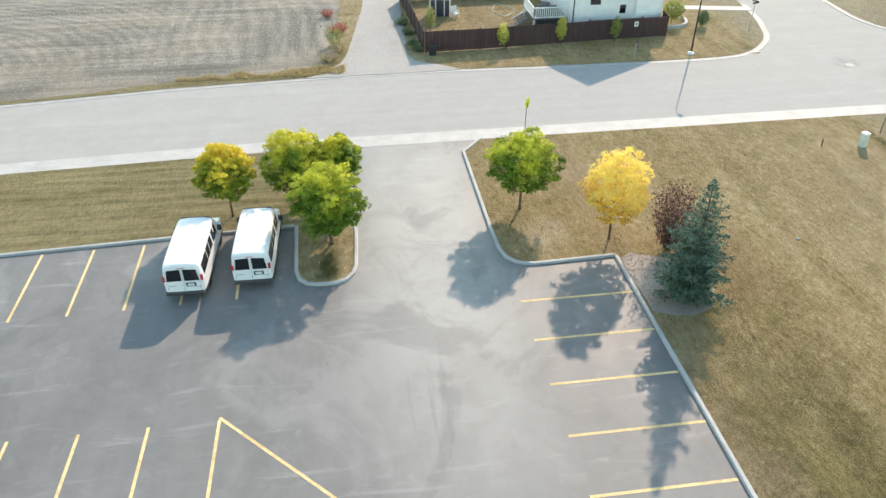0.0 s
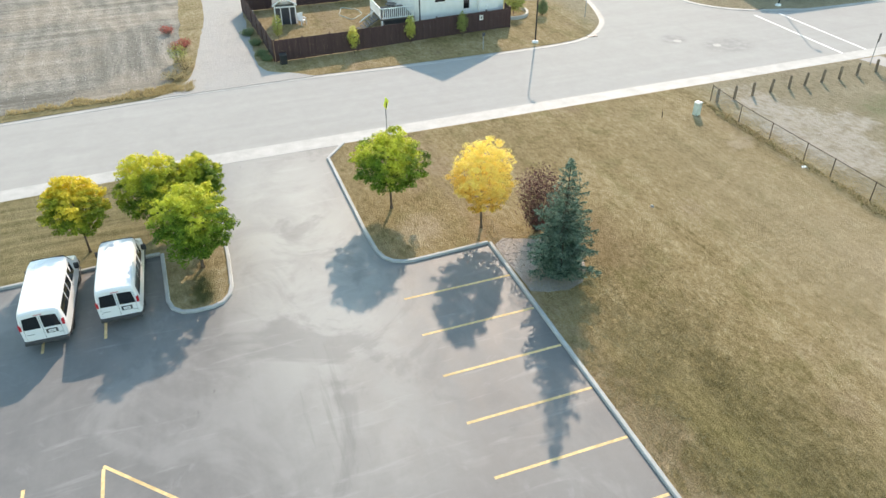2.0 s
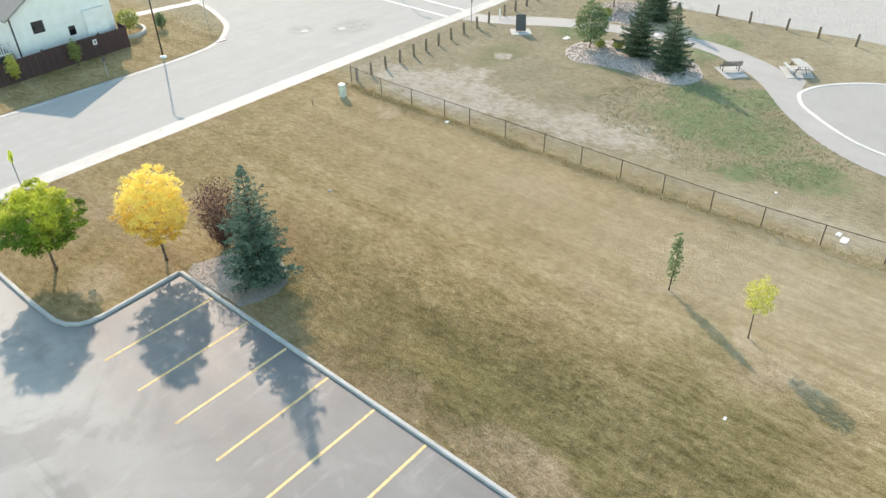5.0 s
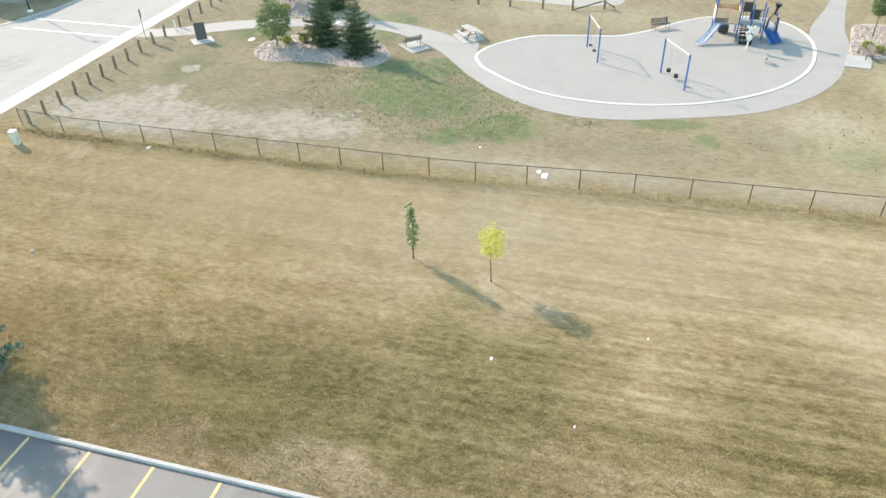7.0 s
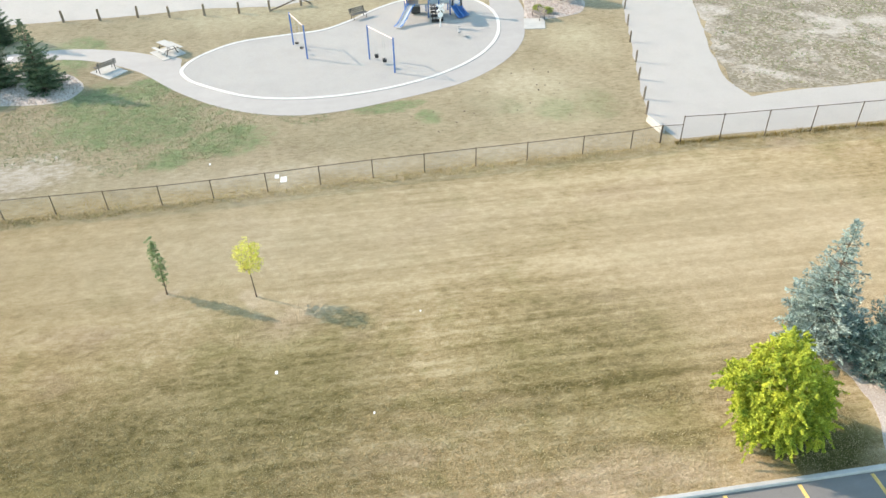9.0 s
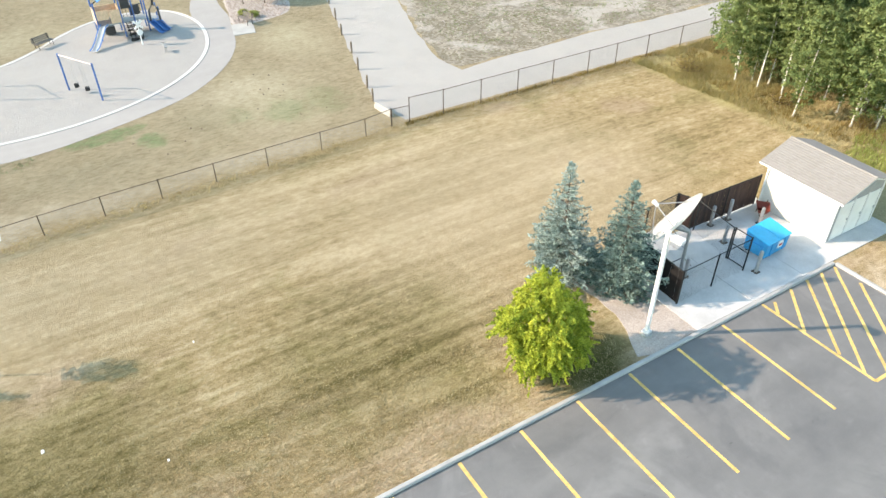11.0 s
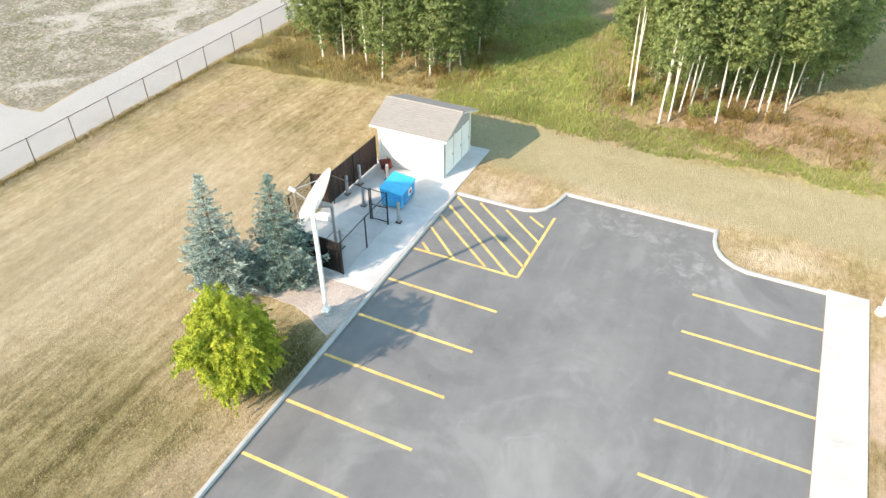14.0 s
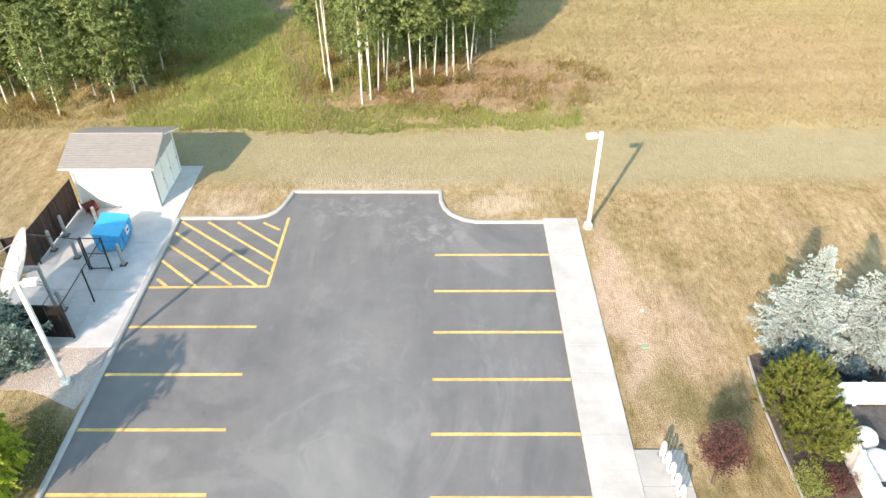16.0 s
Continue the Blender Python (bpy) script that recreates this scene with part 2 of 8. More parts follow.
        # lime tree's shade painted into the grass; same dark green near the island tree
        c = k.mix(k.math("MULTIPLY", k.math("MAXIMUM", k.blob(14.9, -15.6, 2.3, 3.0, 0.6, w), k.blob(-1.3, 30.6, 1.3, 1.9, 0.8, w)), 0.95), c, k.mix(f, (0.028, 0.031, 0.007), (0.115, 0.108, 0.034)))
        # the northern half of the lawn is a warmer brown
        c = k.mix(k.math("MULTIPLY", k.span(k.axis(1, w), 6, 18), k.span(k.axis(0), 6, 9)), c, k.mix(1.0, c, (0.965, 0.915, 0.835), "MULTIPLY"))
        # coarse dark grass under the chain-link fence
        foot = k.math("MULTIPLY", k.span(k.axis(0, w), 34.2, 35.4), k.span(k.axis(0, w), 36.9, 36.2))
        c = k.mix(k.math("MULTIPLY", k.math("MULTIPLY", foot, k.span(k.axis(1), -20, -14)), 0.2), c, k.mix(f, (0.09, 0.078, 0.03), (0.27, 0.225, 0.12)))
        # bare and trampled ground
        zone((0.33, 0.24, 0.15), (0.55, 0.43, 0.30), (33.7, 34.4, 1.6, 1.0, 0.7), (35.4, 31.8, 0.8, 0.9, 0.7), (15.0, 9, 1.2, 3.5, 0.9), (10.8, 31.5, 2, 2, 0.9), (25.5, 4, 2.2, 3.0, 0.9), (15.0, -8.5, 1.6, 4.5, 0.9), amount=0.7)
        zone((0.40, 0.325, 0.22), (0.52, 0.43, 0.315), (4, -33.9, 8, 1.5, 0.8), (-3, -31.4, 4, 1.6, 0.9), (11.5, -31.4, 2.6, 1.5, 0.9), amount=1.0)
        zone((0.38, 0.28, 0.185), (0.51, 0.395, 0.285), (-8.6, -22, 1.8, 7.5, 0.8), (-10.6, -22, 2.6, 5, 0.9), amount=1.0)
        zone((0.43, 0.32, 0.23), (0.52, 0.405, 0.305), (-8.1, -24, 0.9, 8.5, 0.7), (-8.0, -13, 0.8, 4, 0.7), amount=0.9)
        # olive turf by the bike rack, part painted tree shade; bare rings round the saplings
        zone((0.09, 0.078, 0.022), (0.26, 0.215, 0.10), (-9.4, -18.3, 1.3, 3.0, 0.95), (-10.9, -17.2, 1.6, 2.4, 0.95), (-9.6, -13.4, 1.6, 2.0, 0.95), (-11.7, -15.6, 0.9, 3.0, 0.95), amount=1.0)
        zone((0.36, 0.28, 0.18), (0.52, 0.42, 0.30), (26.9, 5.45, 0.9, 0.9, 0.5), (27.8, 9.66, 0.7, 0.7, 0.5), amount=0.9)
        # lush ground by the shed and between the groves
        zone((0.09, 0.11, 0.022), (0.27, 0.25, 0.075), (11, -34.5, 3, 1.6, 0.9), (13, -38, 4, 2, 0.9), amount=0.65)
        # the even, pale mown strip south of the lot
        c = k.mix(k.math("MULTIPLY", k.math("MULTIPLY", k.span(k.axis(1, w), -32.5, -34.5), west), 0.72), c, k.mix(mid, (0.275, 0.252, 0.148), (0.37, 0.336, 0.215)))
        # unmown land to the south
        south = k.span(k.math("ADD", k.axis(1, w), k.math("MULTIPLY", k.axis(0), -0.012)), -38.9, -40.0)
        rough_c = k.mix(f, (0.20, 0.165, 0.07), (0.43, 0.355, 0.19))
        rough_c = k.mix(k.blob(14, -47, 7, 9, 0.6, w), rough_c, k.mix(f, (0.18, 0.22, 0.05), (0.44, 0.47, 0.155)))
        rough_c = k.mix(k.blob(17, -62, 8, 16, 0.5, w), rough_c, k.mix(f, (0.09, 0.15, 0.03), (0.24, 0.31, 0.085)))
        rough_c = k.mix(k.blob(-1.5, -46.3, 13, 6, 0.6, w), rough_c, k.mix(f, (0.19, 0.122, 0.072), (0.42, 0.295, 0.19)))
        rough_c = k.mix(k.blob(31, -43, 9, 5, 0.7, w), rough_c, k.mix(f, (0.20, 0.175, 0.06), (0.42, 0.37, 0.165)))
        rough_c = k.mix(k.math("MULTIPLY", k.blob(-24, -50, 16, 14, 0.8, w), 0.8), rough_c, k.mix(f, (0.26, 0.192, 0.10), (0.43, 0.33, 0.20)))
        trail = k.math("ADD", k.axis(0, w), k.math("MULTIPLY", k.axis(1, w), 0.30))
        trail = k.math("MULTIPLY", k.span(trail, -6.4, -5.2), k.span(trail, -2.8, -4.0))
        rough_c = k.mix(k.math("MULTIPLY", trail, 0.8), rough_c, k.mix(f, (0.20, 0.135, 0.085), (0.40, 0.29, 0.20)))
        c = k.mix(south, c, rough_c)
    # single tufts: dry pale blades and dark green-brown gaps between them
    blade = k.noise(1.0, 3, vec=k.mapped((11, 6.5, 1), (1, 4, 0)), rough=0.75)
    crumb = k.noise(26, 2, rough=0.6)
    grain = k.math("ADD", k.math("MULTIPLY", blade, 0.68), k.math("MULTIPLY", crumb, 0.32))
    near = k.math("MULTIPLY", k.math("MULTIPLY", k.span(k.axis(0, w), 30, 17, 0.3, 0.95), k.span(k.axis(1), 34, 20, 0.4, 1.0)), k.span(k.axis(0), 6, 12, 0.35, 1.0))
    c = k.mix(near, c, k.mix(1.0, c, k.mix(k.span(grain, 0.33, 0.67), (0.84, 0.83, 0.79), (1.26, 1.26, 1.29)), "MULTIPLY"))
    fleck = k.math("MULTIPLY", k.span(k.noise(1.0, 2, vec=k.mapped((7, 4.5, 1), (8, 2, 0)), rough=0.7), 0.64, 0.72), k.span(spots, 0.4, 0.6))
    c = k.mix(k.math("MULTIPLY", k.math("MULTIPLY", fleck, near), 0.5), c, (0.085, 0.07, 0.032))
    chaff = k.span(k.noise(1.0, 2, vec=k.mapped((9, 6, 1), (3, 9, 0)), rough=0.7), 0.66, 0.73)
    c = k.mix(k.math("MULTIPLY", k.math("MULTIPLY", chaff, near), 0.35), c, (0.54, 0.45, 0.31))
    k.color(c)
    h = k.math("ADD", k.math("MULTIPLY", fine, 0.5), k.math("ADD", k.math("MULTIPLY", tuft, 0.6), k.math("MULTIPLY", blade, 0.6)))
    k.bump(h, 0.9, 0.12)
    return k.m


def asphalt_material(name, dark, lite, rough, stains=0.5, south_dark=False, along_x=False):
    k = Mat(name, rough, spec=0.2 if along_x else 0.5)
    g = k.noise(45, 4, rough=0.8)
    s1 = k.noise(0.35, 5, rough=0.6, distort=0.6)
    s2 = k.noise(1.4, 5, rough=0.7)
    lanes = k.noise(1.0, 4, vec=k.mapped((0.03, 0.75, 1), rz=-2.5) if along_x else k.mapped((0.9, 0.12, 1)), rough=0.6)
    f = k.math("ADD", k.math("MULTIPLY", g, 0.34), k.math("MULTIPLY", s1, 0.27))
    f = k.math("ADD", f, k.math("MULTIPLY", s2, 0.25))
    f = k.math("ADD", f, k.math("MULTIPLY", lanes, 0.3))
    f = k.span(f, 0.37, 0.82)
    c = k.mix(f, dark, lite)
    # chalky dry puddle marks
    chalk = k.math("MULTIPLY", k.span(k.noise(0.55, 6, vec=k.mapped((1, 1, 1), (3, 9, 0)), rough=0.7, distort=1.2), 0.58, 0.75), stains)
    c = k.mix(k.math("MULTIPLY", chalk, 0.5), c, (0.33, 0.33, 0.33))
    if along_x:
        # damp patches round the manholes
        damp = k.math("MULTIPLY", k.math("MAXIMUM", k.blob(41.8, 53.4, 1.6, 1.6, 0.5), k.blob(45.4, 50.4, 3.0, 2.4, 0.5)), k.span(s2, 0.35, 0.6))
        c = k.mix(k.math("MULTIPLY", damp, 0.45), c, (0.20, 0.197, 0.19))
    if south_dark:
        # the worn drive aisle is dusty and paler
        c = k.mix(k.math("MULTIPLY", k.math("MAXIMUM", k.blob(4, 32, 6.5, 24, 0.8), k.math("MULTIPLY", k.blob(3.5, -8, 4, 24, 0.9), 0.35)), k.span(s1, 0.25, 0.65, 0.42, 0.82)), c, (0.35, 0.352, 0.335))
        blotch = k.noise(0.16, 5, vec=k.mapped((1, 0.7, 1), (12, 4, 0)), rough=0.62, distort=1.4)
        c = k.mix(k.math("MULTIPLY", k.span(blotch, 0.54, 0.66), 0.35), c, (0.285, 0.283, 0.275))
        c = k.mix(k.math("MULTIPLY", k.span(blotch, 0.46, 0.36), 0.40), c, (0.105, 0.105, 0.107))
        near = k.math("MAXIMUM", k.blob(4, -31.3, 5, 1.8, 0.8), k.blob(0.5, -29, 3.4, 2.6, 0.9))
        chips = k.span(k.noise(1.1, 6, rough=0.75, distort=0.3), 0.46, 0.66)
        scuff = k.span(k.noise(1.0, 5, vec=k.mapped((0.22, 1.5, 1), (6, 2, 0), rz=9), rough=0.65, distort=0.6), 0.56, 0.74)
        c = k.mix(k.math("MULTIPLY", k.math("MULTIPLY", scuff, k.span(k.axis(1), 2, 12)), 0.38), c, (0.34, 0.34, 0.33))
        tyre = k.span(k.noise(1.0, 5, vec=k.mapped((1.5, 0.09, 1), (2, 8, 0), rz=-3), rough=0.65), 0.57, 0.70)
        c = k.mix(k.math("MULTIPLY", k.math("MULTIPLY", tyre, k.blob(3, 18, 6, 20, 0.7)), 0.26), c, (0.09, 0.092, 0.09))
        c = k.mix(k.math("MULTIPLY", k.math("MULTIPLY", near, chips), 0.42), c, (0.42, 0.41, 0.40))
        oil = k.math("MULTIPLY", k.span(k.noise(2.2, 3, vec=k.mapped((1, 0.4, 1), (1, 5, 0))), 0.70, 0.78), 0.35)
        c = k.mix(oil, c, (0.035, 0.035, 0.037))
    k.color(c)
    k.rough(k.span(f, 0, 1, rough - 0.08, rough + 0.08))
    k.bump(g, 0.25, 0.01)
    return k.m


def concrete_material(name, base, rough=0.75):
    k = Mat(name, rough, spec=0.4)
    a, b = k.noise(0.8, 5, rough=0.65), k.noise(18, 4, rough=0.7)
    f = k.span(k.math("ADD", k.math("MULTIPLY", a, 0.65), k.math("MULTIPLY", b, 0.35)), 0.3, 0.7)
    c = k.mix(f, tuple(v * 0.8 for v in base), tuple(min(0.9, v * 1.08) for v in base))
    stain = k.span(k.noise(0.5, 6, vec=k.mapped((1, 1, 1), (4, 2, 0)), rough=0.7), 0.6, 0.75)
    c = k.mix(k.math("MULTIPLY", stain, 0.35), c, tuple(v * 0.55 for v in base))
    k.color(c)
    k.bump(b, 0.2, 0.006)
    return k.m


def gravel_material(name, c1, c2, c3, scale, bare=None, patchy=0.35):
    k = Mat(name, 0.95, spec=0.2)
    v = k.voronoi(scale, out="Color")
    d = k.voronoi(scale, out="Distance")
    f = k.axis(0, v)
    c = k.mix(f, c1, c2)
    c = k.mix(k.span(k.axis(1, v), 0.55, 1.0), c, c3)
    c = k.mix(k.math("MULTIPLY", k.span(k.noise(0.5, 5), 0.4, 0.7), patchy), c, tuple(v_ * 0.7 for v_ in c1))
    if bare:
        c = k.mix(k.math("MULTIPLY", k.span(k.noise(0.16, 6, rough=0.7, distort=0.6), 0.46, 0.6), 0.85), c, k.mix(f, tuple(v_ * 0.85 for v_ in bare), bare))
    k.color(c)
    k.bump(d, 0.9, 0.03)
    return k.m


def plough_material():
    k = Mat("bare_tilled_soil", 0.95, spec=0.15)
    rows = k.noise(1.0, 5, vec=k.mapped((0.75, 0.05, 1), rz=8), rough=0.7, distort=0.4)
    cross = k.noise(1.0, 5, vec=k.mapped((0.06, 0.7, 1), (3, 1, 0), rz=12), rough=0.7)
    clod = k.noise(3.5, 6, rough=0.7)
    arcs = k.node("ShaderNodeTexWave")
    arcs.wave_type, arcs.rings_direction, arcs.wave_profile = "RINGS", "Z", "SIN"
    k.put(arcs.inputs["Vector"], k.mapped((1, 1, 0), (38, -58, 0)))
    for key, val in (("Scale", 0.27), ("Distortion", 9.0), ("Detail", 4.0), ("Detail Scale", 0.6), ("Detail Roughness", 0.65)):
        arcs.inputs[key].default_value = val
    ruts = k.node("ShaderNodeTexWave")
    ruts.wave_type, ruts.bands_direction = "BANDS", "X"
    k.put(ruts.inputs["Vector"], k.mapped((1, 1, 0), rz=-6))
    for key, val in (("Scale", 0.20), ("Distortion", 8.0), ("Detail", 4.0), ("Detail Scale", 0.5), ("Detail Roughness", 0.65)):
        ruts.inputs[key].default_value = val
    furrow = k.mix(k.span(k.axis(0), -20, -14), arcs.outputs["Fac"], ruts.outputs["Fac"])
    side = k.blob(0, 66, 14, 9, 0.6)
    r = k.mix(side, cross, rows)
    f = k.math("ADD", k.math("MULTIPLY", k.axis(0, r), 0.55), k.math("MULTIPLY", clod, 0.35))
    f = k.math("ADD", f, k.math("MULTIPLY", k.math("MULTIPLY", k.axis(0, furrow), k.span(k.axis(1), 58.5, 62, 0.0, 1.0)), 0.06))
    f = k.span(f, 0.34, 0.68)
    c = k.mix(f, (0.125, 0.118, 0.10), (0.345, 0.325, 0.285))
    c = k.mix(k.math("MULTIPLY", k.span(k.noise(0.9, 6, vec=k.mapped((0.7, 1.3, 1), (9, 4, 0)), rough=0.75), 0.60, 0.78), 0.5), c, (0.55, 0.50, 0.43))
    c = k.mix(k.math("MULTIPLY", k.span(k.noise(0.12, 3), 0.42, 0.6), 0.5), c, k.mix(f, (0.27, 0.23, 0.18), (0.46, 0.40, 0.33)))
    k.color(c)
    k.bump(f, 0.7, 0.10)
    return k.m


def foliage_material(name, dark, lite, tip=None, tip_from=0.5, clump=1.0, through=0.35):
    """Leaves: colour by leaf and by clump, lit through."""
    k = Mat(name, 0.65, spec=0.25)
    f = k.math("ADD", k.math("MULTIPLY", k.island(), 0.55), k.math("MULTIPLY", k.span(k.noise(clump, 2), 0.35, 0.65), 0.45))
    c = k.mix(f, dark, lite)
    if tip:
        high = k.math("ADD", k.math("MULTIPLY", k.axis(2), 0.16), k.math("MULTIPLY", k.noise(0.55, 2, vec=k.mapped((1, 1, 1), (2.3, 5.1, 0))), 1.3))
        c = k.mix(k.span(high, tip_from, tip_from + 0.35), c, k.mix(k.island(), tip, tuple(min(1, v * 1.25) for v in tip)))
    k.color(c)
    tr = k.node("ShaderNodeBsdfTranslucent")
    k.put(tr.inputs["Color"], c)
    ms = k.node("ShaderNodeMixShader")
    ms.inputs[0].default_value = through
    k.t.links.new(k.b.outputs[0], ms.inputs[1])
    k.t.links.new(tr.outputs[0], ms.inputs[2])
    k.t.links.new(ms.outputs[0], k.t.nodes["Material Output"].inputs["Surface"])
    return k.m


def bark_material(name, a, b, scale=(6, 6, 1.2), knots=None):
    k = Mat(name, 0.9, spec=0.2)
    f = k.noise(2.0, 5, vec=k.mapped(scale), rough=0.7)
    c = k.mix(k.span(f, 0.35, 0.65), a, b)
    if knots:
        c = k.mix(k.span(k.noise(1.0, 3, vec=k.mapped((3, 3, 5))), 0.62, 0.68), c, knots)
    k.color(c)
    k.bump(f, 0.6, 0.02)
    return k.m


def board_material(name, a, b, width=0.14):
    """Stained boards that stand upright side by side."""
    k = Mat(name, 0.8, spec=0.3)
    f = k.noise(1.0, 4, vec=k.mapped((1 / width, 1 / width, 0.35)), rough=0.5)
    g = k.noise(6, 4)
    c = k.mix(k.span(k.math("ADD", k.math("MULTIPLY", f, 0.7), k.math("MULTIPLY", g, 0.3)), 0.35, 0.65), a, b)
    k.color(c)
    k.bump(f, 0.4, 0.01)
    return k.m


def shingle_material():
    k = Mat("weathered_asphalt_shingles", 0.9, spec=0.2)
    tab = k.voronoi(1.0, vec=k.mapped((4.5, 9, 9)), out="Color")
    c = k.mix(k.axis(0, tab), (0.25, 0.235, 0.22), (0.275, 0.26, 0.245))
    c = k.mix(k.math("MULTIPLY", k.span(k.noise(1.6, 5), 0.45, 0.7), 0.3), c, (0.215, 0.20, 0.185))
    k.color(c)
    k.bump(k.noise(60, 3), 0.4, 0.006)
    return k.m


GRASS = grass_material("dry_mown_grass", False)
PARK_GRASS = grass_material("thin_park_grass", True)
LOT = asphalt_material("lot_asphalt", (0.131, 0.129, 0.127), (0.213, 0.210, 0.205), 0.64, 0.6, True)
ROAD = asphalt_material("pale_road_asphalt", (0.315, 0.309, 0.294), (0.405, 0.397, 0.378), 0.92, 0.35, along_x=True)
PATHWAY = asphalt_material("path_asphalt", (0.29, 0.274, 0.26), (0.375, 0.357, 0.338), 0.75, 0.2)
CONCRETE = concrete_material("pale_concrete", (0.43, 0.425, 0.405))
KERB = concrete_material("kerb_concrete", (0.42, 0.42, 0.41))
SIDEWALK = concrete_material("bleached_concrete", (0.52, 0.505, 0.478))
GUTTER = concrete_material("gutter_concrete", (0.455, 0.445, 0.425))
BORDER = concrete_material("border_concrete", (0.62, 0.605, 0.575))
ROLLED = concrete_material("rolled_kerb_concrete", (0.405, 0.395, 0.375))
PADSLAB = concrete_material("pad_concrete", (0.55, 0.552, 0.545))
ALLEY = gravel_material("pale_gravel", (0.395, 0.377, 0.355), (0.44, 0.421, 0.398), (0.415, 0.395, 0.372), 28, patchy=0.14)
PEA = gravel_material("pea_gravel", (0.35, 0.337, 0.32), (0.405, 0.391, 0.373), (0.37, 0.356, 0.335), 26, patchy=0.14)
BED = gravel_material("pinkish_gravel", (0.42, 0.36, 0.32), (0.53, 0.465, 0.415), (0.57, 0.52, 0.48), 22)
BEDGREY = gravel_material("grey_brown_gravel", (0.30, 0.26, 0.23), (0.40, 0.35, 0.31), (0.43, 0.39, 0.36), 22)
RUBBLE = gravel_material("weedy_rubble", (0.19, 0.165, 0.12), (0.36, 0.32, 0.26), (0.17, 0.15, 0.10), 5, (0.43, 0.395, 0.35), patchy=0.6)
SOIL = plough_material()
YELLOW = plain("yellow_line_paint", (0.74, 0.51, 0.185), 0.9, grain=5, amount=0.16, spec=0.2)
PALE_YELLOW = plain("faded_yellow_line_paint", (0.78, 0.57, 0.29), 0.9, grain=5, amount=0.16, spec=0.2)
WHITE_LINE = plain("white_line_paint", (0.80, 0.79, 0.76), 0.7, grain=5, amount=0.08)
WHITE = plain("white_paint", (0.80, 0.80, 0.79), 0.35, grain=2, amount=0.04, coat=0.3)
SIDING = plain("white_siding", (0.80, 0.80, 0.78), 0.6, grain=1.5, amount=0.05, bump=0.05)
CREAM = plain("cream_stucco", (0.78, 0.74, 0.66), 0.85, grain=6, amount=0.05, bump=0.2)
CARPAINT = plain("white_car_paint", (0.82, 0.825, 0.82), 0.5, grain=1.5, amount=0.03, coat=0.15)
GLASSY = plain("dark_tinted_glass", (0.012, 0.013, 0.015), 0.08, grain=2, amount=0.1, coat=0.5)
RUBBER = plain("black_rubber", (0.025, 0.025, 0.026), 0.8, grain=20)
DARKTRIM = plain("dark_plastic_trim", (0.05, 0.05, 0.052), 0.6, grain=12)
STEEL = plain("galvanised_steel", (0.45, 0.46, 0.47), 0.45, 0.7, grain=6)
DULLSTEEL = plain("dull_grey_pipe", (0.36, 0.37, 0.37), 0.6, 0.3, grain=6)
RUSTY = plain("rusty_brown_steel", (0.13, 0.095, 0.07), 0.8, 0.2, grain=9)
BLACK = plain("black_coated_steel", (0.008, 0.008, 0.0085), 0.6, grain=6)
REDLAMP = plain("red_lamp_lens", (0.55, 0.02, 0.03), 0.2, grain=8, coat=0.6)
CHROME = plain("chrome", (0.7, 0.7, 0.7), 0.15, 1.0, grain=6, amount=0.04)
BROWNFENCE = board_material("dark_brown_stained_boards", (0.062, 0.035, 0.035), (0.084, 0.049, 0.047))
BROWNSLAT = board_material("brown_black_slats", (0.028, 0.018, 0.016), (0.075, 0.043, 0.036), 0.09)
SHINGLE = shingle_material()
BLUEBIN = plain("blue_painted_steel", (0.02, 0.31, 0.62), 0.45, grain=5, amount=0.1)
BLUELID = plain("bright_blue_plastic", (0.015, 0.47, 0.76), 0.4, grain=5, amount=0.06)
BLUEPLAY = plain("blue_play_plastic", (0.05, 0.20, 0.52), 0.4, grain=5)
BLUEPOST = plain("blue_powder_coat", (0.04, 0.13, 0.38), 0.45, grain=5)
BLUEROOF = plain("bright_blue_roof", (0.05, 0.28, 0.72), 0.45, grain=5)
TAN = plain("tan_play_plastic", (0.72, 0.50, 0.33), 0.6, grain=5)
PINK = plain("pale_pink_beam", (0.80, 0.62, 0.58), 0.5, grain=5)
SCREEN = board_material("black_screen_mesh", (0.006, 0.005, 0.005), (0.011, 0.0095, 0.0095), 0.09)
REDRUST = plain("red_barrow_paint", (0.30, 0.075, 0.055), 0.6, grain=7)
WOODPOST = bark_material("weathered_wood", (0.13, 0.10, 0.075), (0.27, 0.22, 0.17))
GREYWOOD = bark_material("grey_bench_wood", (0.12, 0.11, 0.10), (0.22, 0.2, 0.18))
BARK = bark_material("brown_bark", (0.07, 0.05, 0.038), (0.17, 0.13, 0.10))
ASPENBARK = bark_material("white_aspen_bark", (0.46, 0.44, 0.385), (0.68, 0.655, 0.59), knots=(0.09, 0.08, 0.07))
SIGNLIME = plain("lime_yellow_sign", (0.75, 0.85, 0.02), 0.4, grain=5)
UTILGREEN = plain("pale_green_cabinet", (0.58, 0.66, 0.60), 0.5, grain=3)
SLATE = plain("dark_slate_panel", (0.05, 0.055, 0.065), 0.4, grain=5)
STONE = plain("garden_stone", (0.52, 0.47, 0.43), 0.85, grain=4, amount=0.25, bump=0.4)
L_GREEN = foliage_material("green_leaves", (0.045, 0.105, 0.010), (0.25, 0.38, 0.036), (0.56, 0.56, 0.06), 1.06, 0.9, 0.28)
L_GREEN2 = foliage_material("green_leaves_turning", (0.06, 0.125, 0.012), (0.26, 0.38, 0.036), (0.62, 0.57, 0.06), 1.00, 0.9, 0.28)
